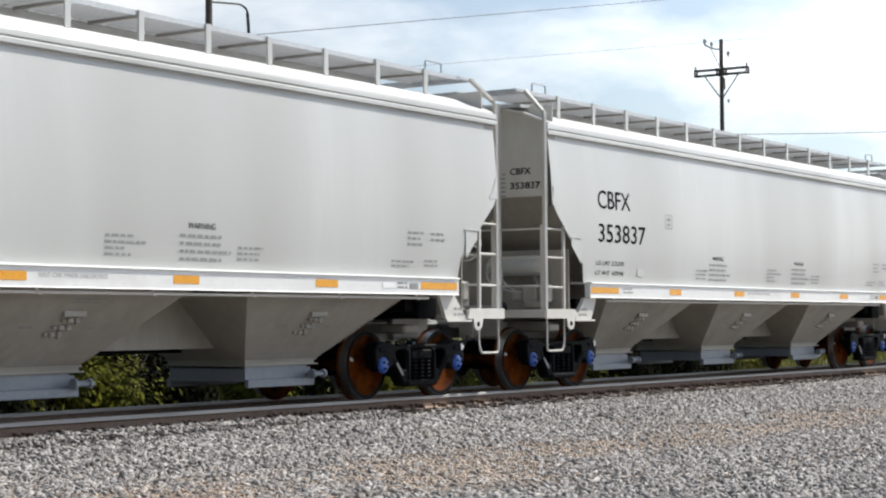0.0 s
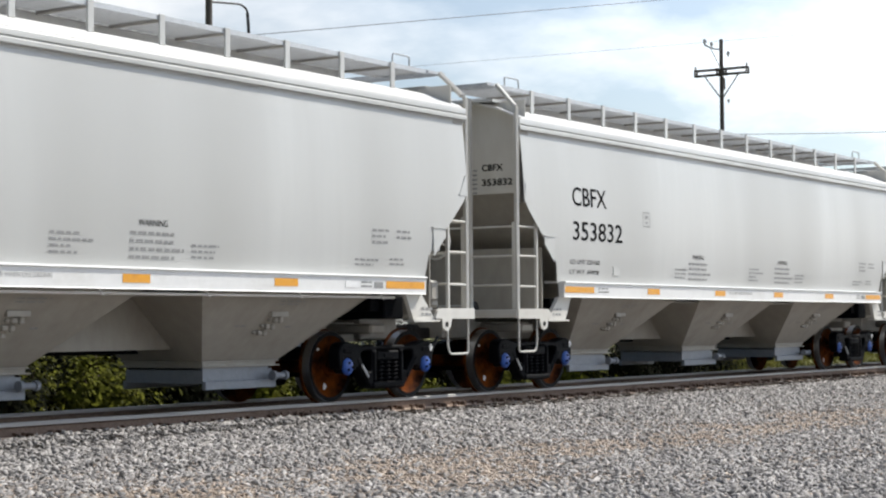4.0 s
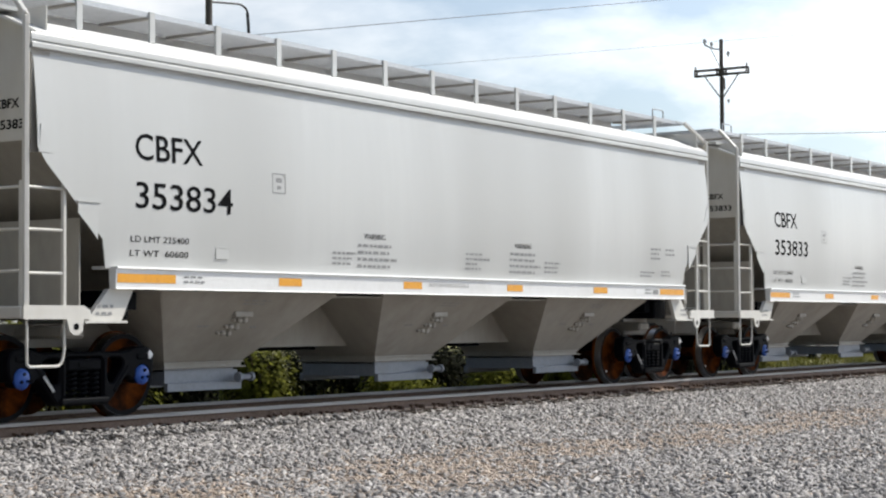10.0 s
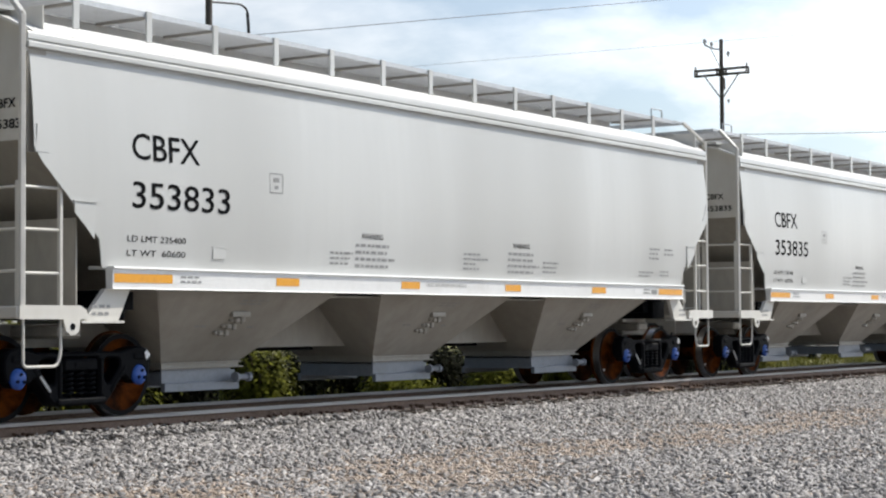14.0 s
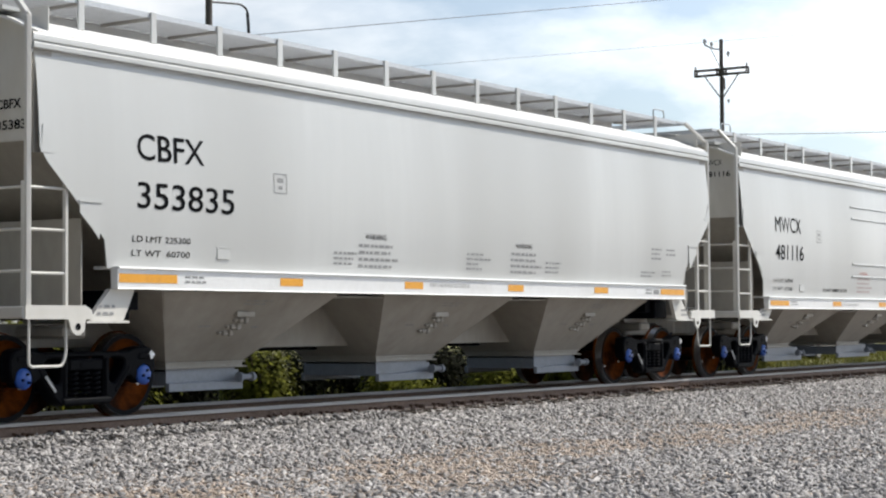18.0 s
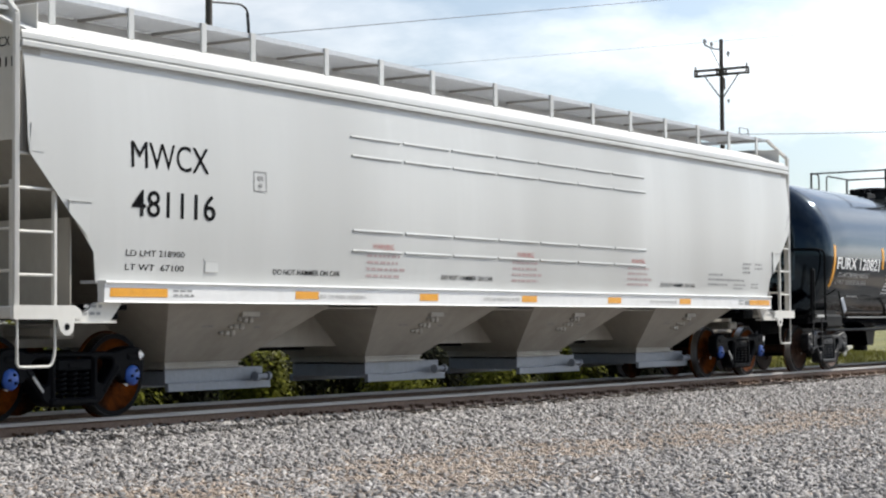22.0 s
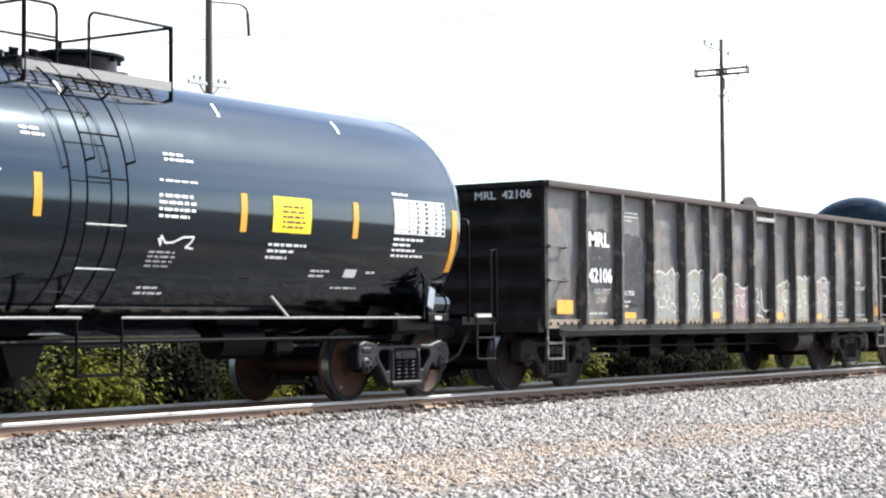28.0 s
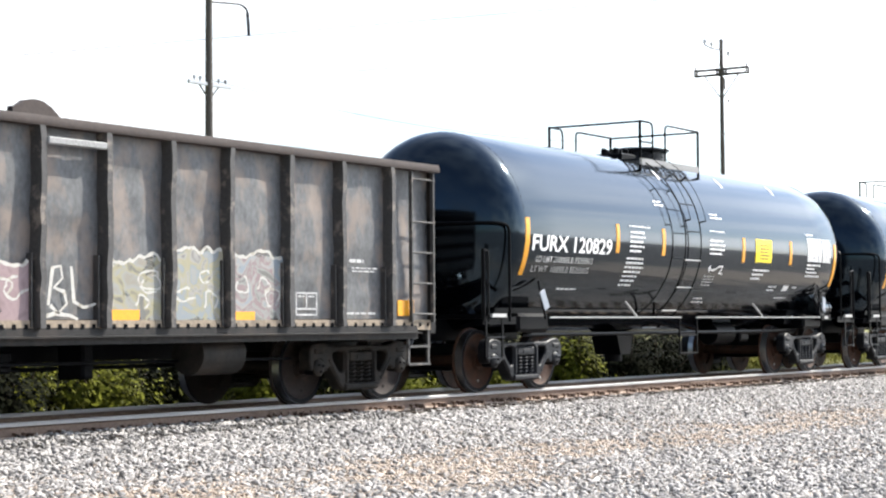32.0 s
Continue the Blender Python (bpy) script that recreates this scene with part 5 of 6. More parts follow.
        part("reflector", bm, YELLOW, car, "orange-yellow reflective strip")
    for e in (-1, 1):
        bm = bmesh.new()
        patch(bm, e * 6.04 - 0.06, e * 6.04 + 0.06, 1.69, 2.52, on_tank, 1, 14)
        part("reflector", bm, YELLOW, car, "curved orange-yellow reflective strip")
    bm = bmesh.new()
    patch(bm, 2.13, 2.86, 2.08, 2.50, on_tank, 1, 8)
    pl = part("placard", bm, PLACARD, car, "bright yellow warning placard")

    def over(a, b):
        return on_tank(a, b) - 0.005

    bm = bmesh.new()
    small_print(bm, 2.30, 2.40, [0.4, 0.45, 0.42, 0.44, 0.4], 0.06, over, 41, 2)
    part("small_lettering", bm, SPIKE, pl)
    bm = bmesh.new()
    for k in range(8):
        patch(bm, 4.62, 5.80, 2.155 + 0.062 * k, 2.170 + 0.062 * k, on_tank, 1, 1)
    for x0 in (4.62, 4.97, 5.18, 5.40, 5.60, 5.785):
        patch(bm, x0, x0 + 0.016, 2.16, 2.60, on_tank, 1, 8)
    tb = part("data_table", bm, WHITEINK, car, "white lettering table")
    bm = bmesh.new()
    for r in range(7):
        for c, w in ((4.65, 0.29), (5.0, 0.13), (5.22, 0.14), (5.43, 0.13), (5.63, 0.12)):
            patch(bm, c, c + w * (0.75 + 0.25 * ((r * 3 + int(c * 7)) % 3) / 2), 2.178 + 0.062 * r, 2.208 + 0.062 * r, on_tank)
    part("small_lettering", bm, WHITEINK, tb)
    bm = bmesh.new()
    for xx, z, ws, row in ((-2.85, 2.54, [0.75], 0.05), (-2.83, 2.45, [0.5, 0.52, 0.46, 0.52, 0.44], 0.075), (-2.9, 2.03, [0.6, 0.62, 0.64, 0.56, 0.5, 0.5, 0.46], 0.07),
                           (0.32, 2.88, [0.34, 0.5], 0.06), (0.18, 2.58, [0.62], 0.05), (0.16, 2.42, [0.55, 0.6, 0.62, 0.5], 0.075), (0.15, 1.42, [0.35, 0.45], 0.06), (2.1, 1.95, [0.72, 0.5, 0.4], 0.075),
                           (4.6, 2.68, [0.4], 0.06), (4.62, 2.1, [0.7, 0.4, 0.55, 0.75], 0.07), (3.05, 1.66, [0.4, 0.3], 0.06), (4.2, 1.66, [0.2], 0.06), (3.6, 1.46, [0.55], 0.05), (-4.8, 1.52, [0.6], 0.05),
                           (-1.75, 3.0, [0.3, 0.32], 0.06)):
        small_print(bm, xx, z, ws, row, on_tank, int(abs(xx) * 10), 2)
    patch(bm, 3.75, 4.0, 1.58, 1.68, on_tank, 1, 2)
    for xx in (-0.9, 1.65, 4.0):
        patch(bm, xx, xx + 0.05, 3.42, 3.6, on_tank, 1, 3, lean=0.12)
    part("small_lettering", bm, WHITEINK, car)
    bm = bmesh.new()
    small_print(bm, 0.10, 1.80, [0.42, 0.44, 0.42, 0.40], 0.05, on_tank, 61, 1)
    part("small_lettering", bm, GREYINK, car)
    bm = bmesh.new()
    for (x0, z0), (x1, z1) in zip(SCRIBBLE, SCRIBBLE[1:]):
        dx, dz = x1 - x0, z1 - z0
        k = 0.012 / math.hypot(dx, dz)
        bm.faces.new([bm.verts.new((px, on_tank(px, pz), pz)) for px, pz in ((x0 - dz * k, z0 + dx * k), (x1 - dz * k, z1 + dx * k), (x1 + dz * k, z1 - dx * k), (x0 + dz * k, z0 - dx * k))])
    part("chalk_mark", bm, WHITEINK, car, "white chalk scribble")
    t = make_truck(car, GREYIRON, BROWNWHEEL, GREYINK, GREYIRON, -5.44, "oily grey bearing end cap")
    copy_thing(t, Matrix.Translation((5.44, 0, 0)))
    return car


def tank_marks(car, number, limit):
    part("lettering", text_mesh("FURX " + number, -5.88, 2.045, 2.44, 0.245, on_tank, WHITEINK, 0.02), None, car, "white stencilled lettering")
    for s, x, z in (("LD LMT " + limit, -5.72, 1.89), ("LT WT  " + limit[1:], -5.78, 1.745)):
        part("load_lettering", text_mesh(s, x, z, 1.72, 0.09, on_tank, GREYINK), None, car)
    me = text_mesh(number, 0, 2.97, 0.52, 0.11, lambda a, b: 0, WHITEINK)
    for v in me.vertices:
        y, z = 0.18 - v.co.x, v.co.z
        rr = min(1.0, math.hypot(y, z - TANK_Z) / TANK_R)
        v.co = (-TANK_L - 0.75 * math.sqrt(1 - rr * rr) - 0.006, y, z)
    part("end_lettering", me, None, car)


tanks = [make_tank(136.892)]
tanks.append(copy_thing(tanks[0], Matrix.Translation((168.447, 0, 0))))
tanks.append(copy_thing(tanks[0], Matrix.Translation((183.687, 0, 0))))
tank_marks(tanks[0], "120821", "210000LB 95255KG")
tank_marks(tanks[1], "120829", "210000LB 95255KG")


# ---- gondola ----
def make_gondola(x):
    car = thing("gondola_car", "weathered black open gondola car with faded graffiti", "rail car", (x, 0, 0), "train cars")
    L, W = 7.285, 1.47
    ribs = [-6.14, -4.98, -3.88, -2.71, -1.75, -0.81, 0.14, 1.08, 2.07, 3.05, 4.14, 5.18, 6.24]
    edges = [-L] + ribs + [L]
    rnd = random.Random(5)
    for s in (-1, 1):
        for a, b in zip(edges, edges[1:]):
            bm = bmesh.new()
            nx, nz = 12, 24
            ph, am = rnd.uniform(0, 6), rnd.uniform(0.018, 0.030)
            g = [[bm.verts.new((a + (b - a) * i / nx, s * (W + math.sin(math.pi * i / nx) * (am * math.sin(ph + j * 0.26) * (1 - j / nz * 0.4) + 0.022 * noise.noise((a * 3 + i * 0.42, ph, j * 0.40)))), 1.0 + 2.0 * j / nz)) for i in range(nx + 1)] for j in range(nz + 1)]
            for j in range(nz):
                for i in range(nx):
                    q = (g[j][i], g[j][i + 1], g[j + 1][i + 1], g[j + 1][i])
                    bm.faces.new(q if s < 0 else q[::-1])
            thicken(bm, 0.01)
            part("side_panel", bm, GOND, car, "dented side panel")
        for k, xx in enumerate(ribs):
            bm = bmesh.new()
            rings = []
            for j in range(13):
                dx, z = rnd.uniform(-0.016, 0.016), 0.97 + 2.02 * j / 12
                rings.append([bm.verts.new((xx + dx + ax, s * (W + ay), z)) for ax, ay in ((-0.055, 0.0), (-0.038, 0.14), (0.038, 0.14), (0.055, 0.0))])
            for a, b in zip(rings, rings[1:]):
                for k4 in range(3):
                    bm.faces.new((a[k4], a[k4 + 1], b[k4 + 1], b[k4]))
            bm.faces.new(rings[-1])
            bmesh.ops.recalc_face_normals(bm, faces=bm.faces[:])
            post = part("side_post", bm, GONDRIB, car, "worn steel side post")
            bm = bmesh.new()
            bar(bm, (xx - 0.09, s * (W + 0.035), 0.98), (xx - 0.09, s * (W + 0.035), 1.72), 0.07, 0.02)
            part("post_brace", bm, GONDRIB, post)
        bm = bmesh.new()
        extrude_x(bm, [(s * (W - 0.06), 2.99), (s * (W + 0.140), 2.99), (s * (W + 0.150), 3.02), (s * (W + 0.13), 3.09), (s * (W - 0.05), 3.095)], -L - 0.02, L + 0.02)
        part("top_chord", bm, RUSTCHORD, car, "rusty brown top chord")
        bm = bmesh.new()
        prof = [(s * (W - 0.1), 0.80), (s * (W + 0.06), 0.80), (s * (W + 0.06), 0.87), (s * (W + 0.13), 0.87), (s * (W + 0.13), 0.885), (s * (W + 0.06), 0.893), (s * (W + 0.05), 0.995), (s * (W - 0.1), 0.995)]
        extrude_x(bm, prof, -L + 0.4, L - 0.4)
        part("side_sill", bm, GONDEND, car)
        for a, b in zip(edges, edges[1:]):
            bm = bmesh.new()
            span(bm, (a + 0.06, s * (W + 0.040), 0.915), (b - 0.06, s * (W + 0.052), 1.05))
            for i in range(5):
                xx = a + 0.15 + (b - a - 0.3) * i / 4
                box(bm, (xx, s * (W + 0.05), 0.985), (0.045, 0.02, 0.05), 1)
            part("lower_plate", bm, [SILLDUST, IRON], car, "dusty tan lower plate")
    # corrugated ends
    for e in (-1, 1):
        bm = bmesh.new()
        n = 40
        pts = [(e * (L - 0.03 + 0.075 * math.sin(j / n * math.tau * 4.5)), 0.95 + 2.08 * j / n) for j in range(n + 1)]
        a = [bm.verts.new((px, -W, pz)) for px, pz in pts]
        b = [bm.verts.new((px, W, pz)) for px, pz in pts]
        for j in range(n):
            bm.faces.new((a[j], b[j], b[j + 1], a[j + 1]))
        thicken(bm, 0.012)
        for s in (-1, 1):
            span(bm, (e * (L - 0.08), s * (W - 0.02), 0.92), (e * (L + 0.015), s * (W + 0.06), 3.04))
        part("end_panel", bm, GONDEND, car, "corrugated end panel with shade in its near-black colour")
        bm = bmesh.new()
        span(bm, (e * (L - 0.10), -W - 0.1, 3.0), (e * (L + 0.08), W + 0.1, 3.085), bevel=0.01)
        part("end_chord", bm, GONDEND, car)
        bm = bmesh.new()
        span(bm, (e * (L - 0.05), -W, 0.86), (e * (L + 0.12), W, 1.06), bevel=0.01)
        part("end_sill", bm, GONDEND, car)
        coupler(car, e * 7.9, e, DUSTY)
        bm = bmesh.new()
        box(bm, (e * 6.21, 0, 0.84), (0.4, 2.7, 0.14), bevel=0.03)
        span(bm, (e * 5.4, -0.3, 0.70), (e * 7.5, 0.3, 0.95))
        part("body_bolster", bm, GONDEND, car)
        for s in (-1, 1):
            bm = bmesh.new()
            if e > 0:
                for xx in (6.70, 7.20):
                    bar(bm, (xx, s * (W + 0.09), 1.02), (xx, s * (W + 0.09), 2.98), 0.05, 0.03)
                zs = [1.12, 1.52, 1.92, 2.32, 2.88]
            else:
                for xx, z in ((-7.2, 1.62), (-6.72, 1.62), (-7.2, 2.12), (-6.72, 2.12)):
                    bar(bm, (xx, s * W, z), (xx, s * (W + 0.09), z), 0.05, 0.05, up=(0, 0, 1))
                zs = [1.62, 2.12]
            lad = part("ladder" if e > 0 else "grab_bracket", bm, GONDRIB, car)
            for z in zs:
                b2 = bmesh.new()
                x0, x1 = (6.68, 7.24) if e > 0 else (-7.24, -6.66)
                tube(b2, [(x0, s * (W + 0.10), z), (x1, s * (W + 0.10), z)], 0.014, 6)
                part("rung", b2, GONDRIB, lad)
            bm = bmesh.new()
            bar(bm, (e * 6.72, s * (W + 0.02), 0.92), (e * 6.72, s * (W + 0.02), 0.46), 0.03, 0.045)
            st = part("sill_step", bm, GONDRIB, car)
            bm = bmesh.new()
            bar(bm, (e * 7.18, s * (W + 0.02), 0.92), (e * 7.18, s * (W + 0.02), 0.46), 0.03, 0.045)
            part("step_hanger", bm, GONDRIB, st)
            for z in (0.47, 0.70):
                b2 = bmesh.new()
                bar(b2, (e * 6.70, s * (W + 0.02), z), (e * 7.2, s * (W + 0.02), z), 0.06, 0.03)
                part("step_tread", b2, GONDRIB, st)
    bm = bmesh.new()
    span(bm, (-L + 0.05, -W, 1.0), (L - 0.05, W, 1.06))
    part("floor_plate", bm, RUSTCHORD, car)
    bm = bmesh.new()
    prism(bm, [(-7.3, 0.92), (7.3, 0.92), (7.3, 0.66), (4.6, 0.66), (3.6, 0.60), (-3.6, 0.60), (-4.6, 0.66), (-7.3, 0.66)], -0.2, 0.2)
    uf = part("underframe", bm, IRON, car)
    for xx in ribs:
        bm = bmesh.new()
        span(bm, (xx - 0.06, -W - 0.02, 0.868), (xx + 0.06, W + 0.02, 0.96))
        part("crossbearer", bm, IRON, uf)
    bm = bmesh.new()
    bmesh.ops.create_cone(bm, cap_ends=True, segments=22, radius1=0.24, radius2=0.24, depth=0.75, matrix=pose(3.3, -1.05, 0.66, 0, 90, 0))
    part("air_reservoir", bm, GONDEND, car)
    bm = bmesh.new()
    bmesh.ops.create_cone(bm, cap_ends=True, segments=18, radius1=0.16, radius2=0.16, depth=0.7, matrix=pose(-1.2, -0.7, 0.62, 0, 90, 0))
    for k in range(5):
        box(bm, (-3.6 + 1.3 * k, -0.6, 0.62), (0.18 + 0.22 * (k % 2), 0.4, 0.24 + 0.09 * (k * 2 % 3)), bevel=0.03)
    tube(bm, [(-5.0, -0.9, 0.62), (5.0, -0.9, 0.58)], 0.02, 6)
    tube(bm, [(-5.0, 0.5, 0.5), (5.0, 0.5, 0.5)], 0.025, 6)
    part("brake_rigging", bm, IRON, car)
    bm = bmesh.new()
    tube(bm, [(0.2, -W - 0.12, 2.855), (1.02, -W - 0.12, 2.855)], 0.03, 8)
    span(bm, (0.19, -W - 0.16, 2.81), (1.03, -W - 0.10, 2.885), bevel=0.012)
    part("patch_bar", bm, FADED, car, "pale steel patch bar")

    def on_side(a, b):
        return -W - 0.046

    for x0, x1, z0, z1 in ((-6.93, -6.45, 1.13, 1.335), (-4.86, -4.40, 1.06, 1.155), (-1.70, -1.20, 1.06, 1.17), (1.17, 1.62, 1.045, 1.16), (3.10, 3.55, 1.035, 1.145), (6.45, 6.82, 1.10, 1.30)):
        bm = bmesh.new()
        span(bm, (x0, -W - 0.050, z0), (x1, -W - 0.038, z1))
        part("reflector", bm, YELLOW, car, "orange-yellow reflective patch")
    for s, x0, z0, w, h, mat in (("MRL", -5.93, 2.16, 0.66, 0.225, WHITEINK), ("42106", -5.95, 1.61, 0.76, 0.225, WHITEINK), ("LD LMT", -5.75, 1.44, 0.5, 0.08, GREYINK), ("LT WT", -5.72, 1.30, 0.34, 0.08, GREYINK),
                                 ("201700", -4.86, 1.42, 0.42, 0.075, WHITEINK)):
        part("lettering", text_mesh(s, x0, z0, w, h, on_side, mat, 0.026 if h > 0.2 else 0.0), None, car, "worn white stencilled lettering")
    me = text_mesh("MRL  42106", 0, 2.83, 0.98, 0.125, lambda a, b: 0, WHITEINK, 0.02)
    for v in me.vertices:
        v.co = (-L - 0.10, -0.38 - v.co.x, v.co.z)
    part("end_lettering", me, None, car)
    bm = bmesh.new()
    for x0, x1, z0, z1 in ((-6.02, -5.22, 1.52, 2.48), (-4.92, -3.98, 1.2, 2.4)):
        patch(bm, x0 + 0.04, x1 - 0.02, z0, z1, lambda a, b: -W - 0.0395)
    part("repaint_patch", bm, sprayed("fresh_black_spray_paint", ((0.007, 0.009, 0.016), (0.016, 0.019, 0.028), (0.04, 0.043, 0.05)), 4.0, 9, 0.30, 0.12), car, "fresher black repaint patch")
    bm = bmesh.new()
    small_print(bm, -4.9, 2.74, [0.6, 0.62, 0.4], 0.06, on_side, 51)
    small_print(bm, -5.95, 1.15, [0.6], 0.06, on_side, 52)
    small_print(bm, -4.80, 1.34, [0.24, 0.16], 0.07, on_side, 53)
    small_print(bm, 5.4, 1.80, [0.3], 0.1, on_side, 54)
    small_print(bm, 5.45, 1.70, [0.55, 0.5], 0.04, on_side, 55)
    small_print(bm, 5.35, 1.14, [0.6], 0.06, on_side, 56)
    x0, z0 = 4.32, 1.10
    for a, b, c, d in ((0, 0.42, 0, 0.02), (0, 0.42, 0.07, 0.09), (0, 0.42, 0.26, 0.28), (0, 0.02, 0, 0.28), (0.20, 0.22, 0.09, 0.28), (0.40, 0.42, 0, 0.28)):
        patch(bm, x0 + a, x0 + b, z0 + c, z0 + d, on_side)
    small_print(bm, x0 + 0.05, z0 + 0.24, [0.12], 0.05, on_side, 57)
    small_print(bm, x0 + 0.25, z0 + 0.24, [0.12], 0.05, on_side, 58)
    part("small_lettering", bm, GREYINK, car)
    # faded spray paint in sheets of mixed tints, with outlines drawn over them
    cream, chalk, pale, pink, ochre, dim = (0.38, 0.35, 0.29), (0.45, 0.44, 0.41), (0.30, 0.33, 0.33), (0.34, 0.24, 0.25), (0.33, 0.25, 0.15), (0.22, 0.215, 0.20)
    chalk_line = sprayed("worn_white_spray_line", (chalk, (0.56, 0.54, 0.49), cream), 9.0, 3, 0.37, 0.02, 0.85)

    def stroke(name, pts, w, depth, mat, label):
        bm = bmesh.new()
        prev = None
        pts = [Vector(p) for p in pts]
        for i, p in enumerate(pts):
            d = (pts[min(i + 1, len(pts) - 1)] - pts[max(i - 1, 0)]).normalized()
            k = Vector((-d.y, d.x)) * w / 2 * (0.75 + 0.25 * math.sin(i * 1.7))
            cur = [bm.verts.new((q.x, -W - depth, q.y)) for q in (p + k, p - k)]
            if prev:
                bm.faces.new((prev[0], prev[1], cur[1], cur[0]))
            prev = cur
        part(name, bm, mat, car, label, smooth=False)

    r = random.Random(77)
    sage, mist, sand, lemon, sky_tint = (0.30, 0.315, 0.29), (0.40, 0.41, 0.385), (0.42, 0.36, 0.27), (0.46, 0.42, 0.26), (0.33, 0.38, 0.42)
    panels = [(-3.87, -2.74, 1.93, (dim, sage, mist, sage, sand), 0.42), (-2.70, -1.77, 1.95, (dim, sage, mist, pale), 0.38), (-1.74, -0.83, 1.88, (dim, sage, mist, ochre, mist), 0.40), (-0.78, 0.08, 1.72, (pink, (0.44, 0.32, 0.33), pink), 0.34),
              (1.09, 2.05, 1.78, (dim, lemon, mist, cream), 0.34), (2.06, 3.04, 1.93, (dim, chalk, lemon, sky_tint, mist), 0.38), (3.06, 4.12, 1.90, (dim, mist, pink, chalk, sky_tint), 0.36)]
    for i, (x0, x1, zt, cols, cover) in enumerate(panels):
        mat = sprayed("faded_spray_paint_%s" % "abcdefg"[i], [tuple(0.70 * k for k in c) for c in cols], 3.4, i + 1, cover, 0.14, 0.88)
        ph = r.uniform(0, 6)

        def crest(xx):
            return zt - 0.08 + 0.11 * noise.noise((xx * 3.1, ph, 0)) + 0.07 * noise.noise((xx * 9.0, ph, 4))

        bm = bmesh.new()
        n = 28
        lo = [bm.verts.new((x0 + (x1 - x0) * k / n, -W - 0.0385, 0.98)) for k in range(n + 1)]
        hi = [bm.verts.new((v.co.x, -W - 0.0385, crest(v.co.x))) for v in lo]
        for k in range(n):
            bm.faces.new((lo[k], lo[k + 1], hi[k + 1], hi[k]))
        part("graffiti", bm, mat, car, "faded spray-painted graffiti in pale tints", smooth=False)
        stroke("graffiti_outline", [(x0 + 0.06 + (x1 - x0 - 0.12) * k / 20, crest(x0 + 0.06 + (x1 - x0 - 0.12) * k / 20) - 0.02) for k in range(21)], 0.048, 0.0400, chalk_line, "worn white spray outline")
        stroke("graffiti_outline", [(x0 + 0.10 + 0.03 * math.sin(k), crest(x0 + 0.1) - 0.06 * k) for k in range(11)], 0.035, 0.0404, chalk_line, "worn white spray outline")
        for j in range(3):
            cx, cz, rx, rz, p0 = r.uniform(x0 + 0.22, x1 - 0.22), r.uniform(1.22, zt - 0.30), r.uniform(0.07, 0.16), r.uniform(0.07, 0.16), r.uniform(0, 6)
            stroke("graffiti_outline", [(cx + rx * math.cos(p0 + k * 0.36) * (1 + 0.3 * math.sin(k)), cz + rz * math.sin(p0 + k * 0.36 + 0.4 * math.sin(k * 0.7))) for k in range(15)], 0.034, 0.0408 + 0.0004 * j, chalk_line, "worn white spray outline")
    for pts in ([(0.30, 1.20), (0.36, 1.58), (0.47, 1.60), (0.50, 1.48), (0.38, 1.38), (0.52, 1.34), (0.56, 1.22), (0.44, 1.12), (0.33, 1.20)], [(0.62, 1.60), (0.66, 1.24), (0.80, 1.18), (0.98, 1.22)],
                [(0.22, 1.08), (0.40, 1.12), (0.60, 1.10), (0.72, 1.06)]):
        stroke("graffiti_outline", pts, 0.05, 0.040, chalk_line, "white spray-painted stroke")
    for xx in (-3.35, -2.2, -1.3):
        stroke("graffiti_outline", [(xx, 1.66), (xx + 0.03, 1.86), (xx + 0.01, 2.06), (xx + 0.05, 2.12)], 0.03, 0.0395, sprayed("worn_ochre_spray_line", (ochre, (0.30, 0.15, 0.05)), 9.0, 5, 0.36, 0.02) if xx == -3.35 else bpy.data.materials["worn_ochre_spray_line"], "ochre spray-painted stroke")
    bm = bmesh.new()
    lug = [(-0.25, 3.085), (-0.25, 3.15), (-0.17, 3.165), (-0.08, 3.225), (0.04, 3.245), (0.16, 3.235), (0.28, 3.18), (0.36, 3.12), (0.40, 3.085)]
    prism(bm, lug, -W - 0.11, -W - 0.03)
    part("chord_lug", bm, RUSTCHORD, car, "rounded rusty steel lug on the top chord")
    t = make_truck(car, DUSTY, DARKWHEEL, DUSTY, DUSTY, -6.21, "dusty bearing end cap")
    copy_thing(t, Matrix.Translation((6.21, 0, 0)))
    return car


GOND_X = 152.628
gondola = make_gondola(GOND_X)


# ---- ground and track ----
def ground_z(y):
    """Height of the ground across the track: ballast bed, shoulders, then flat land."""
    pts = [(-60, -0.62), (-12, -0.60), (-5.0, -0.52), (-3.0, -0.42), (-1.7, -0.235), (-1.25, -0.215), (1.25, -0.215), (1.7, -0.235), (3.2, -0.55), (5.0, -0.62), (20, -0.68), (60, -0.9)]
    if y <= pts[0][0]:
        return pts[0][1]
    for (a, za), (b, zb) in zip(pts, pts[1:]):
        if y <= b:
            return za + (zb - za) * (y - a) / (b - a)
    return pts[-1][1]


ys = [-2500, -400, -60, -25, -16, -12, -9, -7.5, -6.2, -5, -4, -3.4, -3, -2.5, -2.1, -1.7, -1.45, -1.2, -0.6, 0, 0.6, 1.2, 1.7, 2.4, 3.2, 4, 5, 7, 10, 14, 20, 30, 60, 150, 500, 2500]
xs = [-2500, -400, -100, -40, -10, 0, 6] + [8 + 0.8 * i for i in range(56)] + [56, 62, 70, 80, 95, 120, 160, 250, 500, 1000, 2500]
bm = bmesh.new()
grid = [[bm.verts.new((x, y, ground_z(y) + (0.016 * noise.noise((x * 0.6, y * 0.6, 0)) if abs(y) > 1.3 and abs(y) < 40 else 0))) for x in xs] for y in ys]
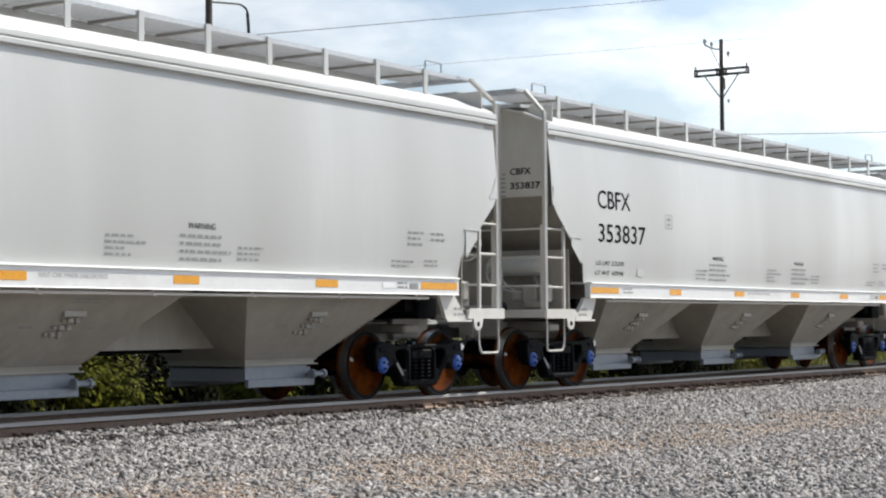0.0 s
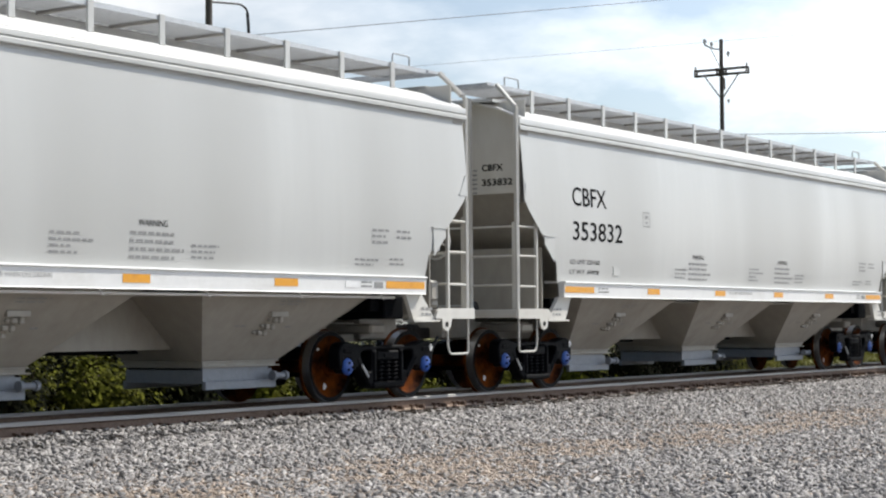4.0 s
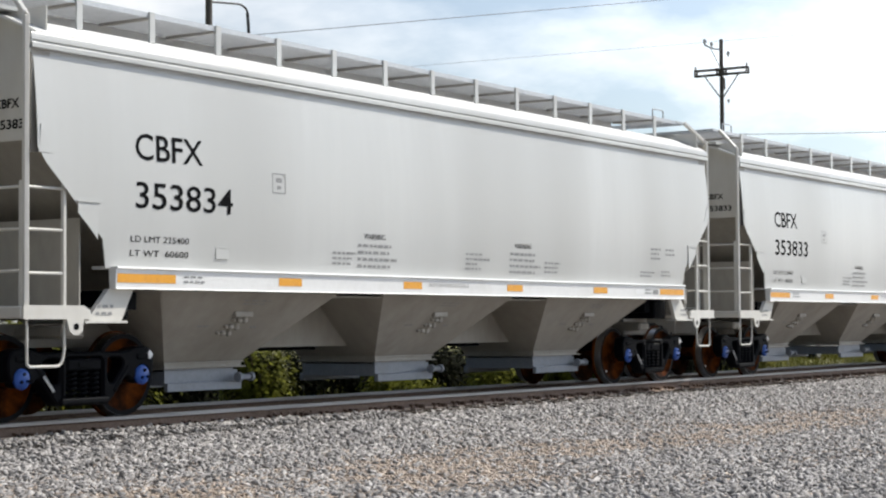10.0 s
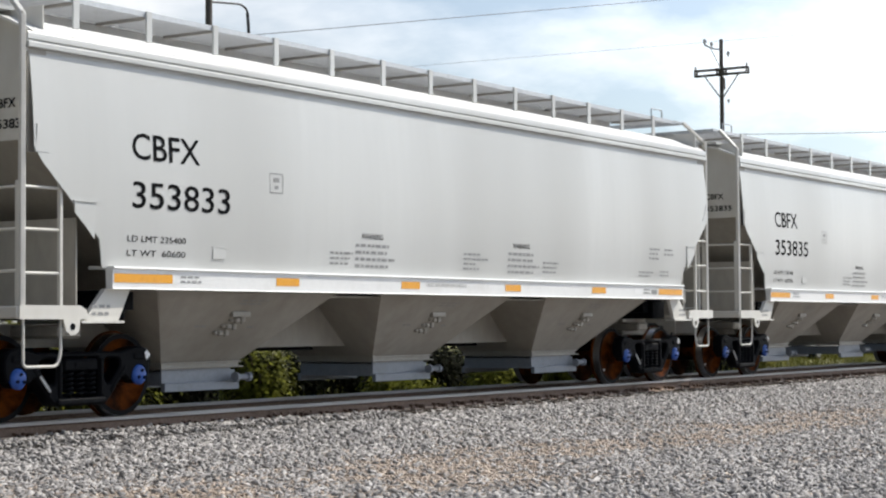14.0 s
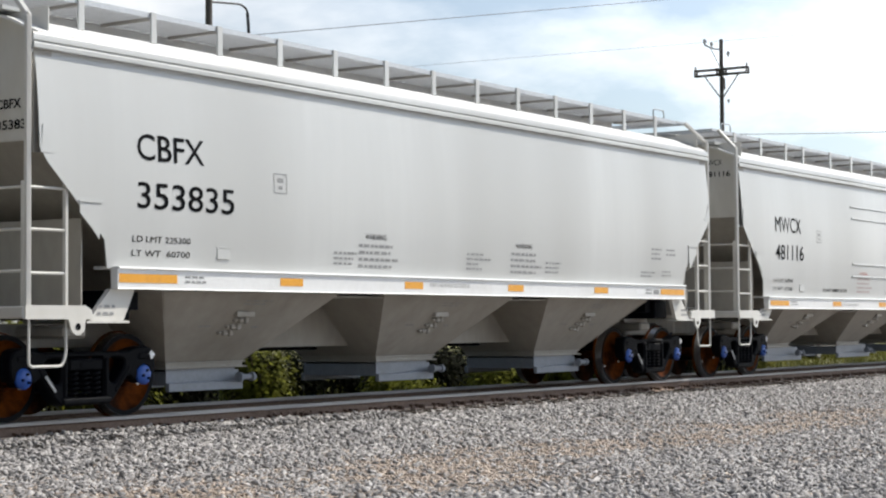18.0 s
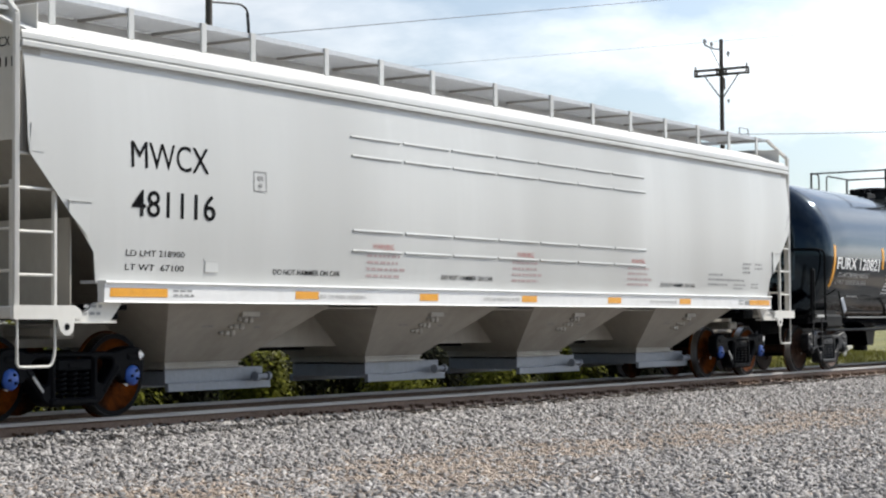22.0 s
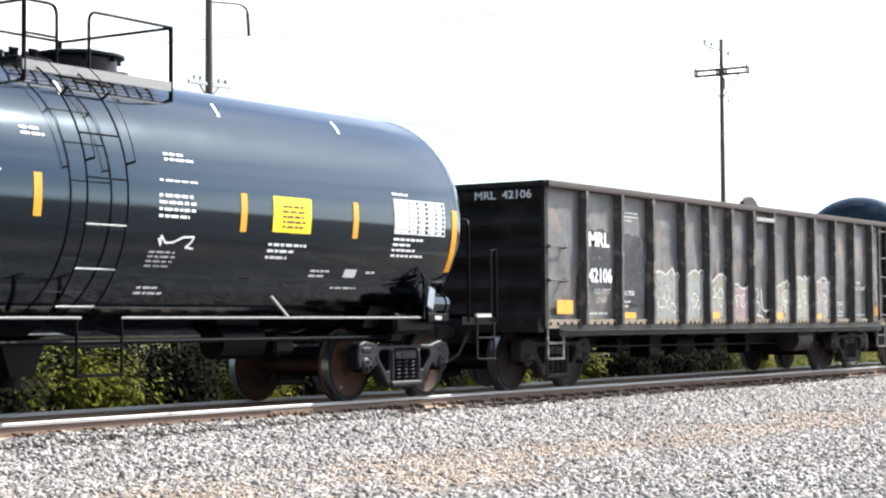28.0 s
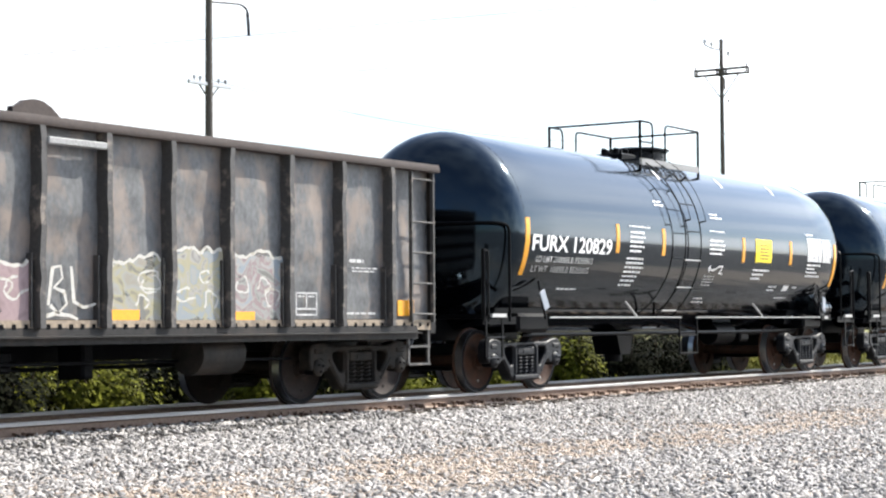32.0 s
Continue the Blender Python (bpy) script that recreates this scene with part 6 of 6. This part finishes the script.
for a, b in zip(grid, grid[1:]):
    for i in range(len(xs) - 1):
        bm.faces.new((a[i], a[i + 1], b[i + 1], b[i]))
part("ground", bm, GROUND)
tagged(bpy.data.objects["ground"], "grey gravel ground with tan patches and dry grass beyond", "ground", kind="structure")


def make_rail(y):
    """One flat-bottomed rail along x, its head's top at z = 0."""
    bm = bmesh.new()
    prof = [(-0.070, -0.172), (0.070, -0.172), (0.070, -0.160), (0.012, -0.145), (0.009, -0.06), (0.036, -0.042), (0.037, -0.010), (0.030, -0.002), (-0.030, -0.002), (-0.037, -0.010), (-0.036, -0.042), (-0.009, -0.06),
            (-0.012, -0.145), (-0.070, -0.160)]
    a = [bm.verts.new((-250, y + p, z)) for p, z in prof]
    b = [bm.verts.new((600, y + p, z)) for p, z in prof]
    for i in range(len(prof)):
        j = (i + 1) % len(prof)
        bm.faces.new((a[i], a[j], b[j], b[i])).material_index = 1 if i in (5, 6, 7, 8, 9) else 2 if i in (1, 2, 12, 13) else 0
    bmesh.ops.recalc_face_normals(bm, faces=bm.faces[:])
    r = part("rail", bm, [RAILSIDE, RAILTOP, RAILFOOT])
    return tagged(r, "rusty steel rail with a polished head", "rail", "rails of the track", "structure")


make_rail(-0.755)
make_rail(0.755)
for xj in (17.9, 29.8):
    bm = bmesh.new()
    span(bm, (xj - 0.45, -0.785, -0.14), (xj + 0.45, -0.765, -0.06), bevel=0.006)
    for k in range(6):
        box(bm, (xj - 0.375 + 0.15 * k, -0.792, -0.10), (0.035, 0.025, 0.035), bevel=0.004)
    jb = part("joint_bar", bm, RAILSIDE)
    tagged(jb, "rusty joint bar bolted to the rail", "joint bar", "joint bars")

# timber ties with plates and spikes
bm = bmesh.new()
span(bm, (-0.115, -1.30, -0.345), (0.115, 1.30, -0.172), bevel=0.012)
tie = part("railway_tie", bm, TIE)
tagged(tie, "weathered brown timber tie bedded in ballast", "railway tie", "ties of the track")
for s in (-1, 1):
    bm = bmesh.new()
    span(bm, (-0.10, s * 0.755 - 0.17, -0.172), (0.10, s * 0.755 + 0.17, -0.158), bevel=0.003)
    pl = part("tie_plate", bm, RAILFOOT, tie)
    for dx, dy in ((-0.06, -0.09), (0.06, 0.09), (0.05, -0.10)):
        bm = bmesh.new()
        box(bm, (dx, s * 0.755 + dy, -0.14), (0.022, 0.022, 0.06))
        box(bm, (dx, s * 0.755 + dy * 0.93, -0.112), (0.045, 0.06, 0.024), bevel=0.005)
        part("spike", bm, SPIKE, pl)
    bm = bmesh.new()
    box(bm, (0.14, s * 0.755 - 0.10, -0.145), (0.06, 0.12, 0.07), bevel=0.01)
    part("rail_anchor", bm, SPIKE, tie)
tie.matrix_basis = Matrix.Translation((6.0, 0, 0))
for i in range(1, 96):
    copy_thing(tie, Matrix.Translation((6.0 + 0.52 * i, random.uniform(-0.03, 0.03), random.uniform(-0.004, 0.002))) @ pose(0, 0, 0, 0, 0, random.uniform(-1, 1)))


# ---- loose stones: one sheet of ballast, one of tan gravel ----
ICO = bmesh.new()
bmesh.ops.create_cube(ICO, size=1.5)
bmesh.ops.triangulate(ICO, faces=ICO.faces[:])
ICO_V = np.array([v.co[:] for v in ICO.verts])
ICO_F = np.array([[v.index for v in f.verts] for f in ICO.faces])
ICO.free()


def stones(name, count, region, size, mat, seed, label, category, lift=0.0):
    """Many angular stones in one mesh; region(rng, n) gives plan points."""
    rng = np.random.default_rng(seed)
    p = region(rng, count)
    n = len(p)
    r = size[0] + (size[1] - size[0]) * rng.random(n) ** 1.6
    sc = r[:, None] * (np.array([0.75, 0.5, 0.28]) + np.array([1.0, 0.6, 0.36]) * rng.random((n, 3)))
    v = ICO_V[None] + rng.normal(size=(n, len(ICO_V), 3)) * 0.30
    v = v * sc[:, None, :]
    a = (rng.random((n, 3)) - np.array([0, 0.5, 0.5])) * np.pi * np.array([2, 0.42, 0.42])
    c, s = np.cos(a), np.sin(a)
    x, y, z = v[..., 0].copy(), v[..., 1].copy(), v[..., 2].copy()
    y, z = y * c[:, 1:2] - z * s[:, 1:2], y * s[:, 1:2] + z * c[:, 1:2]
    x, z = x * c[:, 2:3] - z * s[:, 2:3], x * s[:, 2:3] + z * c[:, 2:3]
    x, y = x * c[:, 0:1] - y * s[:, 0:1], x * s[:, 0:1] + y * c[:, 0:1]
    gz = np.array([ground_z(q) + 0.016 * noise.noise((o * 0.6, q * 0.6, 0)) for o, q in p])
    co = np.stack([x + p[:, 0:1], y + p[:, 1:2], z + (gz + sc[:, 2] * (0.15 + 0.5 * rng.random(n)) + lift * rng.random(n))[:, None]], -1).reshape(-1, 3)
    f = (ICO_F[None] + (np.arange(n) * len(ICO_V))[:, None, None]).reshape(-1, 3)
    me = bpy.data.meshes.new(name)
    me.vertices.add(len(co))
    me.vertices.foreach_set("co", co.ravel())
    me.loops.add(f.size)
    me.loops.foreach_set("vertex_index", f.ravel())
    me.polygons.add(len(f))
    me.polygons.foreach_set("loop_start", np.arange(0, f.size, 3))
    me.update(calc_edges=True)
    me.materials.append(mat)
    return tagged(new(name, me), label, category, kind="stuff")


def wedge(y0, y1, power, thin=False):
    """Plan points between y0 and y1 in the stretch of gravel that faces the track."""
    def pick(rng, n):
        y = y1 - (y1 - y0) * rng.random(n * 3) ** power if power > 0 else y0 + (y1 - y0) * rng.random(n * 3) ** -power
        lo = np.where(y > -3.0, 12.7 + 0.9 * (y + 0.9), 10.8 - 0.62 * (y + 3.0))
        hi = 2.95 * (y + 14.73) + 0.8
        x = 8.0 + 34.0 * rng.random(n * 3)
        ok = (x > lo - 0.8) & (x < hi)
        if not thin:
            ok &= rng.random(n * 3) < 0.22 + 0.78 * np.exp(-((y + 4.7) / 1.6) ** 2)
        else:
            # stones lie in drifts, and leave the tan fines open between them in the strip at the foot of the slope
            d = np.array([noise.noise((p * 0.42, q * 0.62, 7.0)) + 0.5 * noise.noise((p * 1.3, q * 1.7, 2.0)) for p, q in zip(x, y)])
            keep = np.clip(1.15 - 1.15 * np.exp(-((y + 4.7) / 1.35) ** 2) + d * 1.15, 0.13, 1.0)
            ok &= rng.random(n * 3) < keep
        return np.stack([x[ok], y[ok]], 1)[:n]
    return pick


stones("ballast", 92000, wedge(-10.6, -0.90, 1.15, True), (0.012, 0.036), STONE, 1, "loose grey crushed-stone ballast", "ballast")
stones("fine_gravel", 70000, wedge(-10.4, -2.2, 1.0), (0.007, 0.020), TANSTONE, 2, "tan and grey loose gravel", "gravel")
stones("shoulder_ballast", 5200, lambda rng, n: np.stack([10.5 + 9.0 * rng.random(n) ** 1.3, -0.86 - 0.62 * rng.random(n)], 1), (0.015, 0.034), STONE, 4, "grey ballast heaped against the rail", "ballast", 0.075)
stones("bed_ballast", 9000, lambda rng, n: np.stack([11 + 45 * rng.random(n), np.where(rng.random(n) < 0.5, -0.62 + 1.24 * rng.random(n), 0.9 + 2.0 * rng.random(n))], 1), (0.02, 0.042), SHADESTONE, 3,
       "ballast between and behind the rails, blackened as shade", "ballast")


# ---- plants ----
def leaf_mesh(name, pts, size, mat, seed):
    """Many small leaf-shaped faces about the given points."""
    rng = np.random.default_rng(seed)
    n = len(pts)
    # leaves face outwards and upwards and point along their shoots
    out = pts - pts.mean(0) * np.array([1, 1, 0.6])
    out /= np.linalg.norm(out, axis=1)[:, None] + 1e-6
    nn = out + np.array([0, 0, 0.5]) + rng.normal(size=(n, 3)) * 0.32
    nn /= np.linalg.norm(nn, axis=1)[:, None]
    u = rng.normal(size=(n, 3)) * 0.7 + out + np.array([0, 0, 0.5])
    u -= (u * nn).sum(1)[:, None] * nn
    u /= np.linalg.norm(u, axis=1)[:, None]
    w = np.cross(nn, u)
    k = (size * (0.6 + 0.8 * rng.random(n)))[:, None]
    co = np.stack([pts - u * k, pts + w * k * 0.45, pts + u * k, pts - w * k * 0.45], 1).reshape(-1, 3)
    me = bpy.data.meshes.new(name)
    me.from_pydata(co.tolist(), [], (np.arange(n * 4).reshape(-1, 4)).tolist())
    me.materials.append(mat)
    return me


def make_bush(x, y, height, width, seed, leaf, n_leaf=2600, label="dense yellow-green shrub on the verge", name="shrub"):
    rng = np.random.default_rng(seed)
    rnd = random.Random(seed)
    z0 = ground_z(y) - 0.03
    bush = thing(name, label, "shrub", (x, y, z0), "shrubs behind the track")
    bm = bmesh.new()
    tips = []
    for i in range(9):
        a = rnd.uniform(0, math.tau)
        r = width * 0.42 * rnd.random() ** 0.6
        h = height * rnd.uniform(0.55, 1.0) * (1 - 0.35 * r / (width * 0.42))
        p = [Vector((0.05 * math.cos(a), 0.05 * math.sin(a), 0)), Vector((r * 0.5 * math.cos(a), r * 0.5 * math.sin(a), h * 0.45)), Vector((r * math.cos(a), r * math.sin(a), h * 0.93))]
        tube(bm, p, [0.035, 0.022, 0.008], 6)
        tips.append((p, h))
    part("stem", bm, BARK, bush)
    pts = []
    for (p, h) in tips:
        for _ in range(n_leaf // len(tips) // 26):
            f = rnd.uniform(0.25, 1.0)
            base = p[1].lerp(p[2], max(0, 2 * f - 1)) if f > 0.5 else p[0].lerp(p[1], 2 * f)
            c = np.array(base) + rng.normal(size=3) * width * np.array([0.13, 0.13, 0.07])
            c[2] = max(c[2], 0.06)
            cone = 0.085 + 0.02 * height
            q = rng.normal(size=(26, 3)) * np.array([cone, cone, cone * 1.3])
            q[:, 2] += np.abs(q[:, 0]) * -0.4
            pts.append(c + q)
    pts = np.concatenate(pts)
    pts[:, 2] = np.abs(pts[:, 2])
    part("foliage", leaf_mesh("foliage", pts, 0.062, leaf, seed), None, bush)
    return bush


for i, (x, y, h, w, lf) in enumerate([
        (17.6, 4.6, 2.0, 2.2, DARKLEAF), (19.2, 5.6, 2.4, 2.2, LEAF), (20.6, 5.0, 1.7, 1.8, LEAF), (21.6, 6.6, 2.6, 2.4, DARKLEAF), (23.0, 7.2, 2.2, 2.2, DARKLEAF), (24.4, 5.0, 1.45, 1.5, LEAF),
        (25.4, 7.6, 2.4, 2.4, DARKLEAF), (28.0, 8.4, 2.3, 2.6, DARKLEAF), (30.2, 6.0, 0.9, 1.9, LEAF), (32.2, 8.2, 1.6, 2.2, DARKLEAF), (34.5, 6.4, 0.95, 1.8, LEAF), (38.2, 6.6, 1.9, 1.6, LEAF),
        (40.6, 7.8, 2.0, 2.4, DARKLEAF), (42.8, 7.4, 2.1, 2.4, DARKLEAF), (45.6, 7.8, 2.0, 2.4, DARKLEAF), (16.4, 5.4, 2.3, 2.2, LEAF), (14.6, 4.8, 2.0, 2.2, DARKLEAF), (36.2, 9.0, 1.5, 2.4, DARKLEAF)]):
    make_bush(x, y, h, w, 100 + i, lf, 4200, "yellow-green shrub on the verge" if lf is LEAF else "olive shrub on the verge with shade in its leaf colour")
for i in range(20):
    make_bush(20.5 + 1.62 * i + random.uniform(-0.4, 0.4), 9.6 + random.uniform(-0.8, 1.2), random.uniform(1.9, 2.5), 2.6, 300 + i, DARKLEAF, 3600, "olive hedge shrub on the verge with shade in its leaf colour")

for i, (x, y, h, w) in enumerate([(58.6, 11.5, 1.15, 1.7), (60.9, 11.9, 1.2, 1.8), (63.4, 12.6, 1.1, 1.8)]):
    make_bush(x, y, h, w, 400 + i, DRYGRASS, 5200, "tall dry yellow weeds on the verge", "weed_clump")
rng = np.random.default_rng(9)
n = 26000
gx = 30 + 70 * rng.random(n)
gy = 7.5 + 16 * rng.random(n)
gz = np.array([ground_z(v) for v in gy])
hh = (0.10 + 0.26 * rng.random(n)) * (0.75 + 0.5 * np.sin(gx * 0.9) * np.sin(gy * 1.7))
an, le = rng.random(n) * np.pi, rng.normal(size=(n, 2)) * 0.06
wd = 0.012 + 0.012 * rng.random(n)
co = np.stack([np.stack([gx - wd * np.cos(an), gy - wd * np.sin(an), gz - 0.02], 1), np.stack([gx + wd * np.cos(an), gy + wd * np.sin(an), gz - 0.02], 1), np.stack([gx + le[:, 0], gy + le[:, 1], gz + hh], 1)], 1)
me = bpy.data.meshes.new("grass")
me.from_pydata(co.reshape(-1, 3).tolist(), [], np.arange(n * 3).reshape(-1, 3).tolist())
me.materials.append(DRYGRASS)
tagged(new("grass", me), "dry yellow-green grass on the far verge", "grass", kind="stuff")


# ---- poles and wires ----
def make_pole(x, y, top, r, label):
    z0 = ground_z(y)
    p = thing("utility_pole", label, "utility pole", (x, y, z0), "utility poles")
    bm = bmesh.new()
    tube(bm, [(0, 0, -0.3), (0, 0, (top - z0) * 0.5), (0, 0, top - z0)], [r * 1.15, r, r * 0.78], 14)
    part("shaft", bm, POLEWOOD, p)
    return p, z0


def insulator(parent, c, s=1.0):
    bm = bmesh.new()
    disc_z(bm, (c[0], c[1], c[2] + 0.06 * s), 0.03 * s, 0.12 * s, 10)
    disc_z(bm, (c[0], c[1], c[2] + 0.12 * s), 0.075 * s, 0.05 * s, 12)
    disc_z(bm, (c[0], c[1], c[2] + 0.19 * s), 0.06 * s, 0.05 * s, 12)
    return part("insulator", bm, GLAZE, parent)


pole, z0 = make_pole(87.9, 25, 16.0, 0.13, "dark timber utility pole with a double crossarm")
for dx in (-0.14, 0.14):
    bm = bmesh.new()
    for dz in (-0.14, 0.14):
        bar(bm, (dx, -1.53, 14.27 + dz - z0), (dx, 1.53, 14.27 + dz - z0), 0.08, 0.09, bevel=0.01, up=(1, 0, 0))
    for y in (-1.48, -0.2, 0.2, 1.48):
        bar(bm, (dx, y, 14.07 - z0), (dx, y, 14.47 - z0), 0.07, 0.10)
    arm = part("crossarm", bm, ARMDARK, pole, "one half of a double timber crossarm")
for y in (-1.45, 1.5):
    insulator(arm, (0, y, 14.45 - z0), 0.9)
for y in (0.95, -0.95):
    bm = bmesh.new()
    bar(bm, (0, y, 14.07 - z0), (0, y * 0.12, 12.95 - z0), 0.05, 0.06)
    part("arm_brace", bm, ARMDARK, pole)
bm = bmesh.new()
tube(bm, bend([(0, 0.05, 15.45 - z0), (0, 0.62, 15.6 - z0), (0, 0.95, 15.8 - z0)], 0.2), 0.035, 6)
bar(bm, (0, 0.62, 15.6 - z0), (0, 0.1, 14.55 - z0), 0.03, 0.03)
tp = part("top_bracket", bm, ARMDARK, pole)
insulator(tp, (0, 0.95, 15.78 - z0), 1.4)
insulator(tp, (0, 0.55, 15.62 - z0), 1.2)
insulator(pole, (0.1, -0.35, 15.05 - z0), 1.3)
bm = bmesh.new()
tube(bm, [(0.12, -0.05, 13.35 - z0), (0.12, -0.05, 13.95 - z0)], 0.10, 10)
part("cutout_switch", bm, ARMDARK, pole)
insulator(pole, (0.2, -0.3, 12.6 - z0), 1.0)

pole_b, zb = make_pole(46.5, 25, 13.6, 0.14, "dark timber utility pole with a lamp bracket")
bm = bmesh.new()
bar(bm, (-1.05, 0, 9.14 - zb), (1.15, 0, 9.14 - zb), 0.10, 0.12, bevel=0.01, up=(0, 1, 0))
arm_b = part("crossarm", bm, ARMWOOD, pole_b)
for xx in (-0.75, -0.45, 0.5, 0.85):
    insulator(arm_b, (xx, 0, 9.2 - zb), 0.8)
bm = bmesh.new()
bar(bm, (-0.5, 0, 9.1 - zb), (0, 0, 8.6 - zb), 0.04, 0.04)
bar(bm, (0.5, 0, 9.1 - zb), (0, 0, 8.6 - zb), 0.04, 0.04)
part("arm_brace", bm, ARMDARK, pole_b)
bm = bmesh.new()
tube(bm, bend([(0.1, 0, 11.95 - zb), (1.7, 0, 12.1 - zb), (2.05, 0, 11.95 - zb), (2.06, 0, 11.6 - zb)], 0.3), 0.035, 8)
br = part("lamp_bracket", bm, GREYIRON, pole_b)
bm = bmesh.new()
tube(bm, [(2.04, 0, 11.85 - zb), (2.12, 0, 11.05 - zb)], 0.055, 8)
part("drop_lamp", bm, GREYIRON, br)


def make_wire(a, b, sag, r):
    bm = bmesh.new()
    a, b = Vector(a), Vector(b)
    tube(bm, [a.lerp(b, i / 20) - Vector((0, 0, sag * 4 * (i / 20) * (1 - i / 20))) for i in range(21)], r, 5)
    w = part("overhead_wire", bm, WIRE)
    return tagged(w, "thin grey overhead wire", "wire", "overhead wires", "structure")


make_wire((46.7, 25, 9.3), (87.9, 24.85, 10.95), 1.1, 0.014)
make_wire((87.9, 24.85, 10.95), (140.0, 25, 16.0), 0.15, 0.028)
make_wire((38.0, 25, 9.1), (98.0, 25, 20.25), 0.0, 0.018)
make_wire((46.6, 25, 9.2), (98.0, 25, 17.55), 0.0, 0.009)


# ---- parked car on the grass ----
def make_parked_car(x, y, rz):
    z0 = ground_z(y)
    c = thing("parked_car", "silver estate car parked on the grass", "car", pose(x, y, z0, 0, 0, rz))
    bm = bmesh.new()
    lower = [(-2.35, 0.45), (-2.38, 0.75), (-2.25, 0.98), (-1.1, 1.06), (1.2, 1.05), (2.1, 0.92), (2.35, 0.72), (2.33, 0.40), (1.85, 0.30), (1.80, 0.50), (1.62, 0.68), (1.30, 0.68), (1.10, 0.50), (1.05, 0.27), (-1.0, 0.27), (-1.05, 0.50), (-1.25, 0.68), (-1.60, 0.68),
             (-1.80, 0.50), (-1.85, 0.32)]
    prism(bm, lower, -0.90, 0.90)
    r = bmesh.ops.bevel(bm, geom=[e for e in bm.edges if abs(e.verts[0].co.y - e.verts[1].co.y) < 1e-4 and e.calc_length() > 0.2], offset=0.05, segments=2, affect="EDGES")
    body = part("body", bm, VANPAINT, c)
    bm = bmesh.new()
    prism(bm, [(-2.15, 1.0), (-1.85, 1.60), (-0.2, 1.68), (0.45, 1.58), (1.15, 1.04)], -0.76, 0.76)
    part("cabin", bm, VANPAINT, c)
    for s in (-1, 1):
        for pts in ([(-1.95, 1.08), (-1.72, 1.52), (-0.95, 1.58), (-0.95, 1.08)], [(-0.88, 1.08), (-0.88, 1.58), (0.0, 1.58), (0.0, 1.08)], [(0.07, 1.08), (0.07, 1.57), (0.38, 1.50), (0.92, 1.10)]):
            bm = bmesh.new()
            prism(bm, pts, s * 0.755, s * 0.772)
            part("side_window", bm, GLASSDARK, c)
        bm = bmesh.new()
        box(bm, (2.30, s * 0.62, 0.74), (0.12, 0.34, 0.13), bevel=0.03)
        part("headlight", bm, GLAZE, c)
        bm = bmesh.new()
        box(bm, (-2.33, s * 0.72, 0.82), (0.08, 0.22, 0.22), bevel=0.03)
        part("tail_light", bm, REDINK, c)
        for xx in (-1.43, 1.46):
            bm = bmesh.new()
            lathe_y(bm, [(-0.10, 0), (-0.10, 0.20), (-0.11, 0.23), (-0.09, 0.33), (0.09, 0.33), (0.10, 0.2), (0.10, 0)], (xx, s * 0.80, 0.33), 26)
            w = part("tyre", bm, RUBBER, c)
            bm = bmesh.new()
            lathe_y(bm, [(s * 0.115, 0), (s * 0.115, 0.05), (s * 0.105, 0.21), (s * 0.09, 0.215), (s * 0.09, 0)], (xx, s * 0.80, 0.33), 20)
            part("rim", bm, ALLOY, w)
    for x0, x1 in ((1.16, 0.48), (-2.16, -1.88)):
        bm = bmesh.new()
        d = 0.012 * (1 if x0 > 0 else -1)
        vs = [bm.verts.new(p) for p in ((x0 * 0.985 + d, -0.66, 1.09), (x0 * 0.985 + d, 0.66, 1.09), (x1 + d, 0.60, 1.54), (x1 + d, -0.60, 1.54))]
        bm.faces.new(vs)
        part("windscreen", bm, GLASSDARK, c)
    return c


make_parked_car(77.5, 16.0, 178)


# ---- the train rolls by ----
def train_shift(t):
    """Metres that the train has rolled towards -x since the start."""
    u = t / 16 - 1
    k = (68.380, 1.2645, 2.1513, -4.6622, 0.0090, 2.7574, -0.7934)
    ease = (0.113, 0.173, 0.163, 0.119, 0.078, 0.055, 0.068, 0.096, 0.142, 0.102, 0.050, 0.044, 0.065, 0.062, 0.092, 0.128, 0.141, 0.108, 0.096, 0.087, 0.094, 0.057, 0.029, 0.032,
            0.039, 0.068, 0.095, 0.135, 0.194, 0.262, 0.334, 0.371, 0.425)
    return sum(a * (u ** (i + 1) - (-1) ** (i + 1)) for i, a in enumerate(k)) + float(np.interp(t, range(33), ease))


def motions():
    """Every car, its turning wheels and its load, from the start to the end."""
    for ob in hoppers + [four_bay, gondola] + tanks:
        home = ob.matrix_basis.copy()
        walk(ob, [(0.5 * i, Matrix.Translation((-train_shift(0.5 * i), 0, 0)) @ home) for i in range(65)])
        for w in ob.children_recursive:
            if w.name.startswith("wheelset"):
                at = w.matrix_basis.translation.copy()
                rows = []
                for i in range(321):
                    a = -train_shift(0.1 * i) / WHEEL_R
                    rows.append((0.1 * i, Matrix.LocRotScale(at, Euler((0, a, 0)), None)))
                walk(w, rows)


motions()
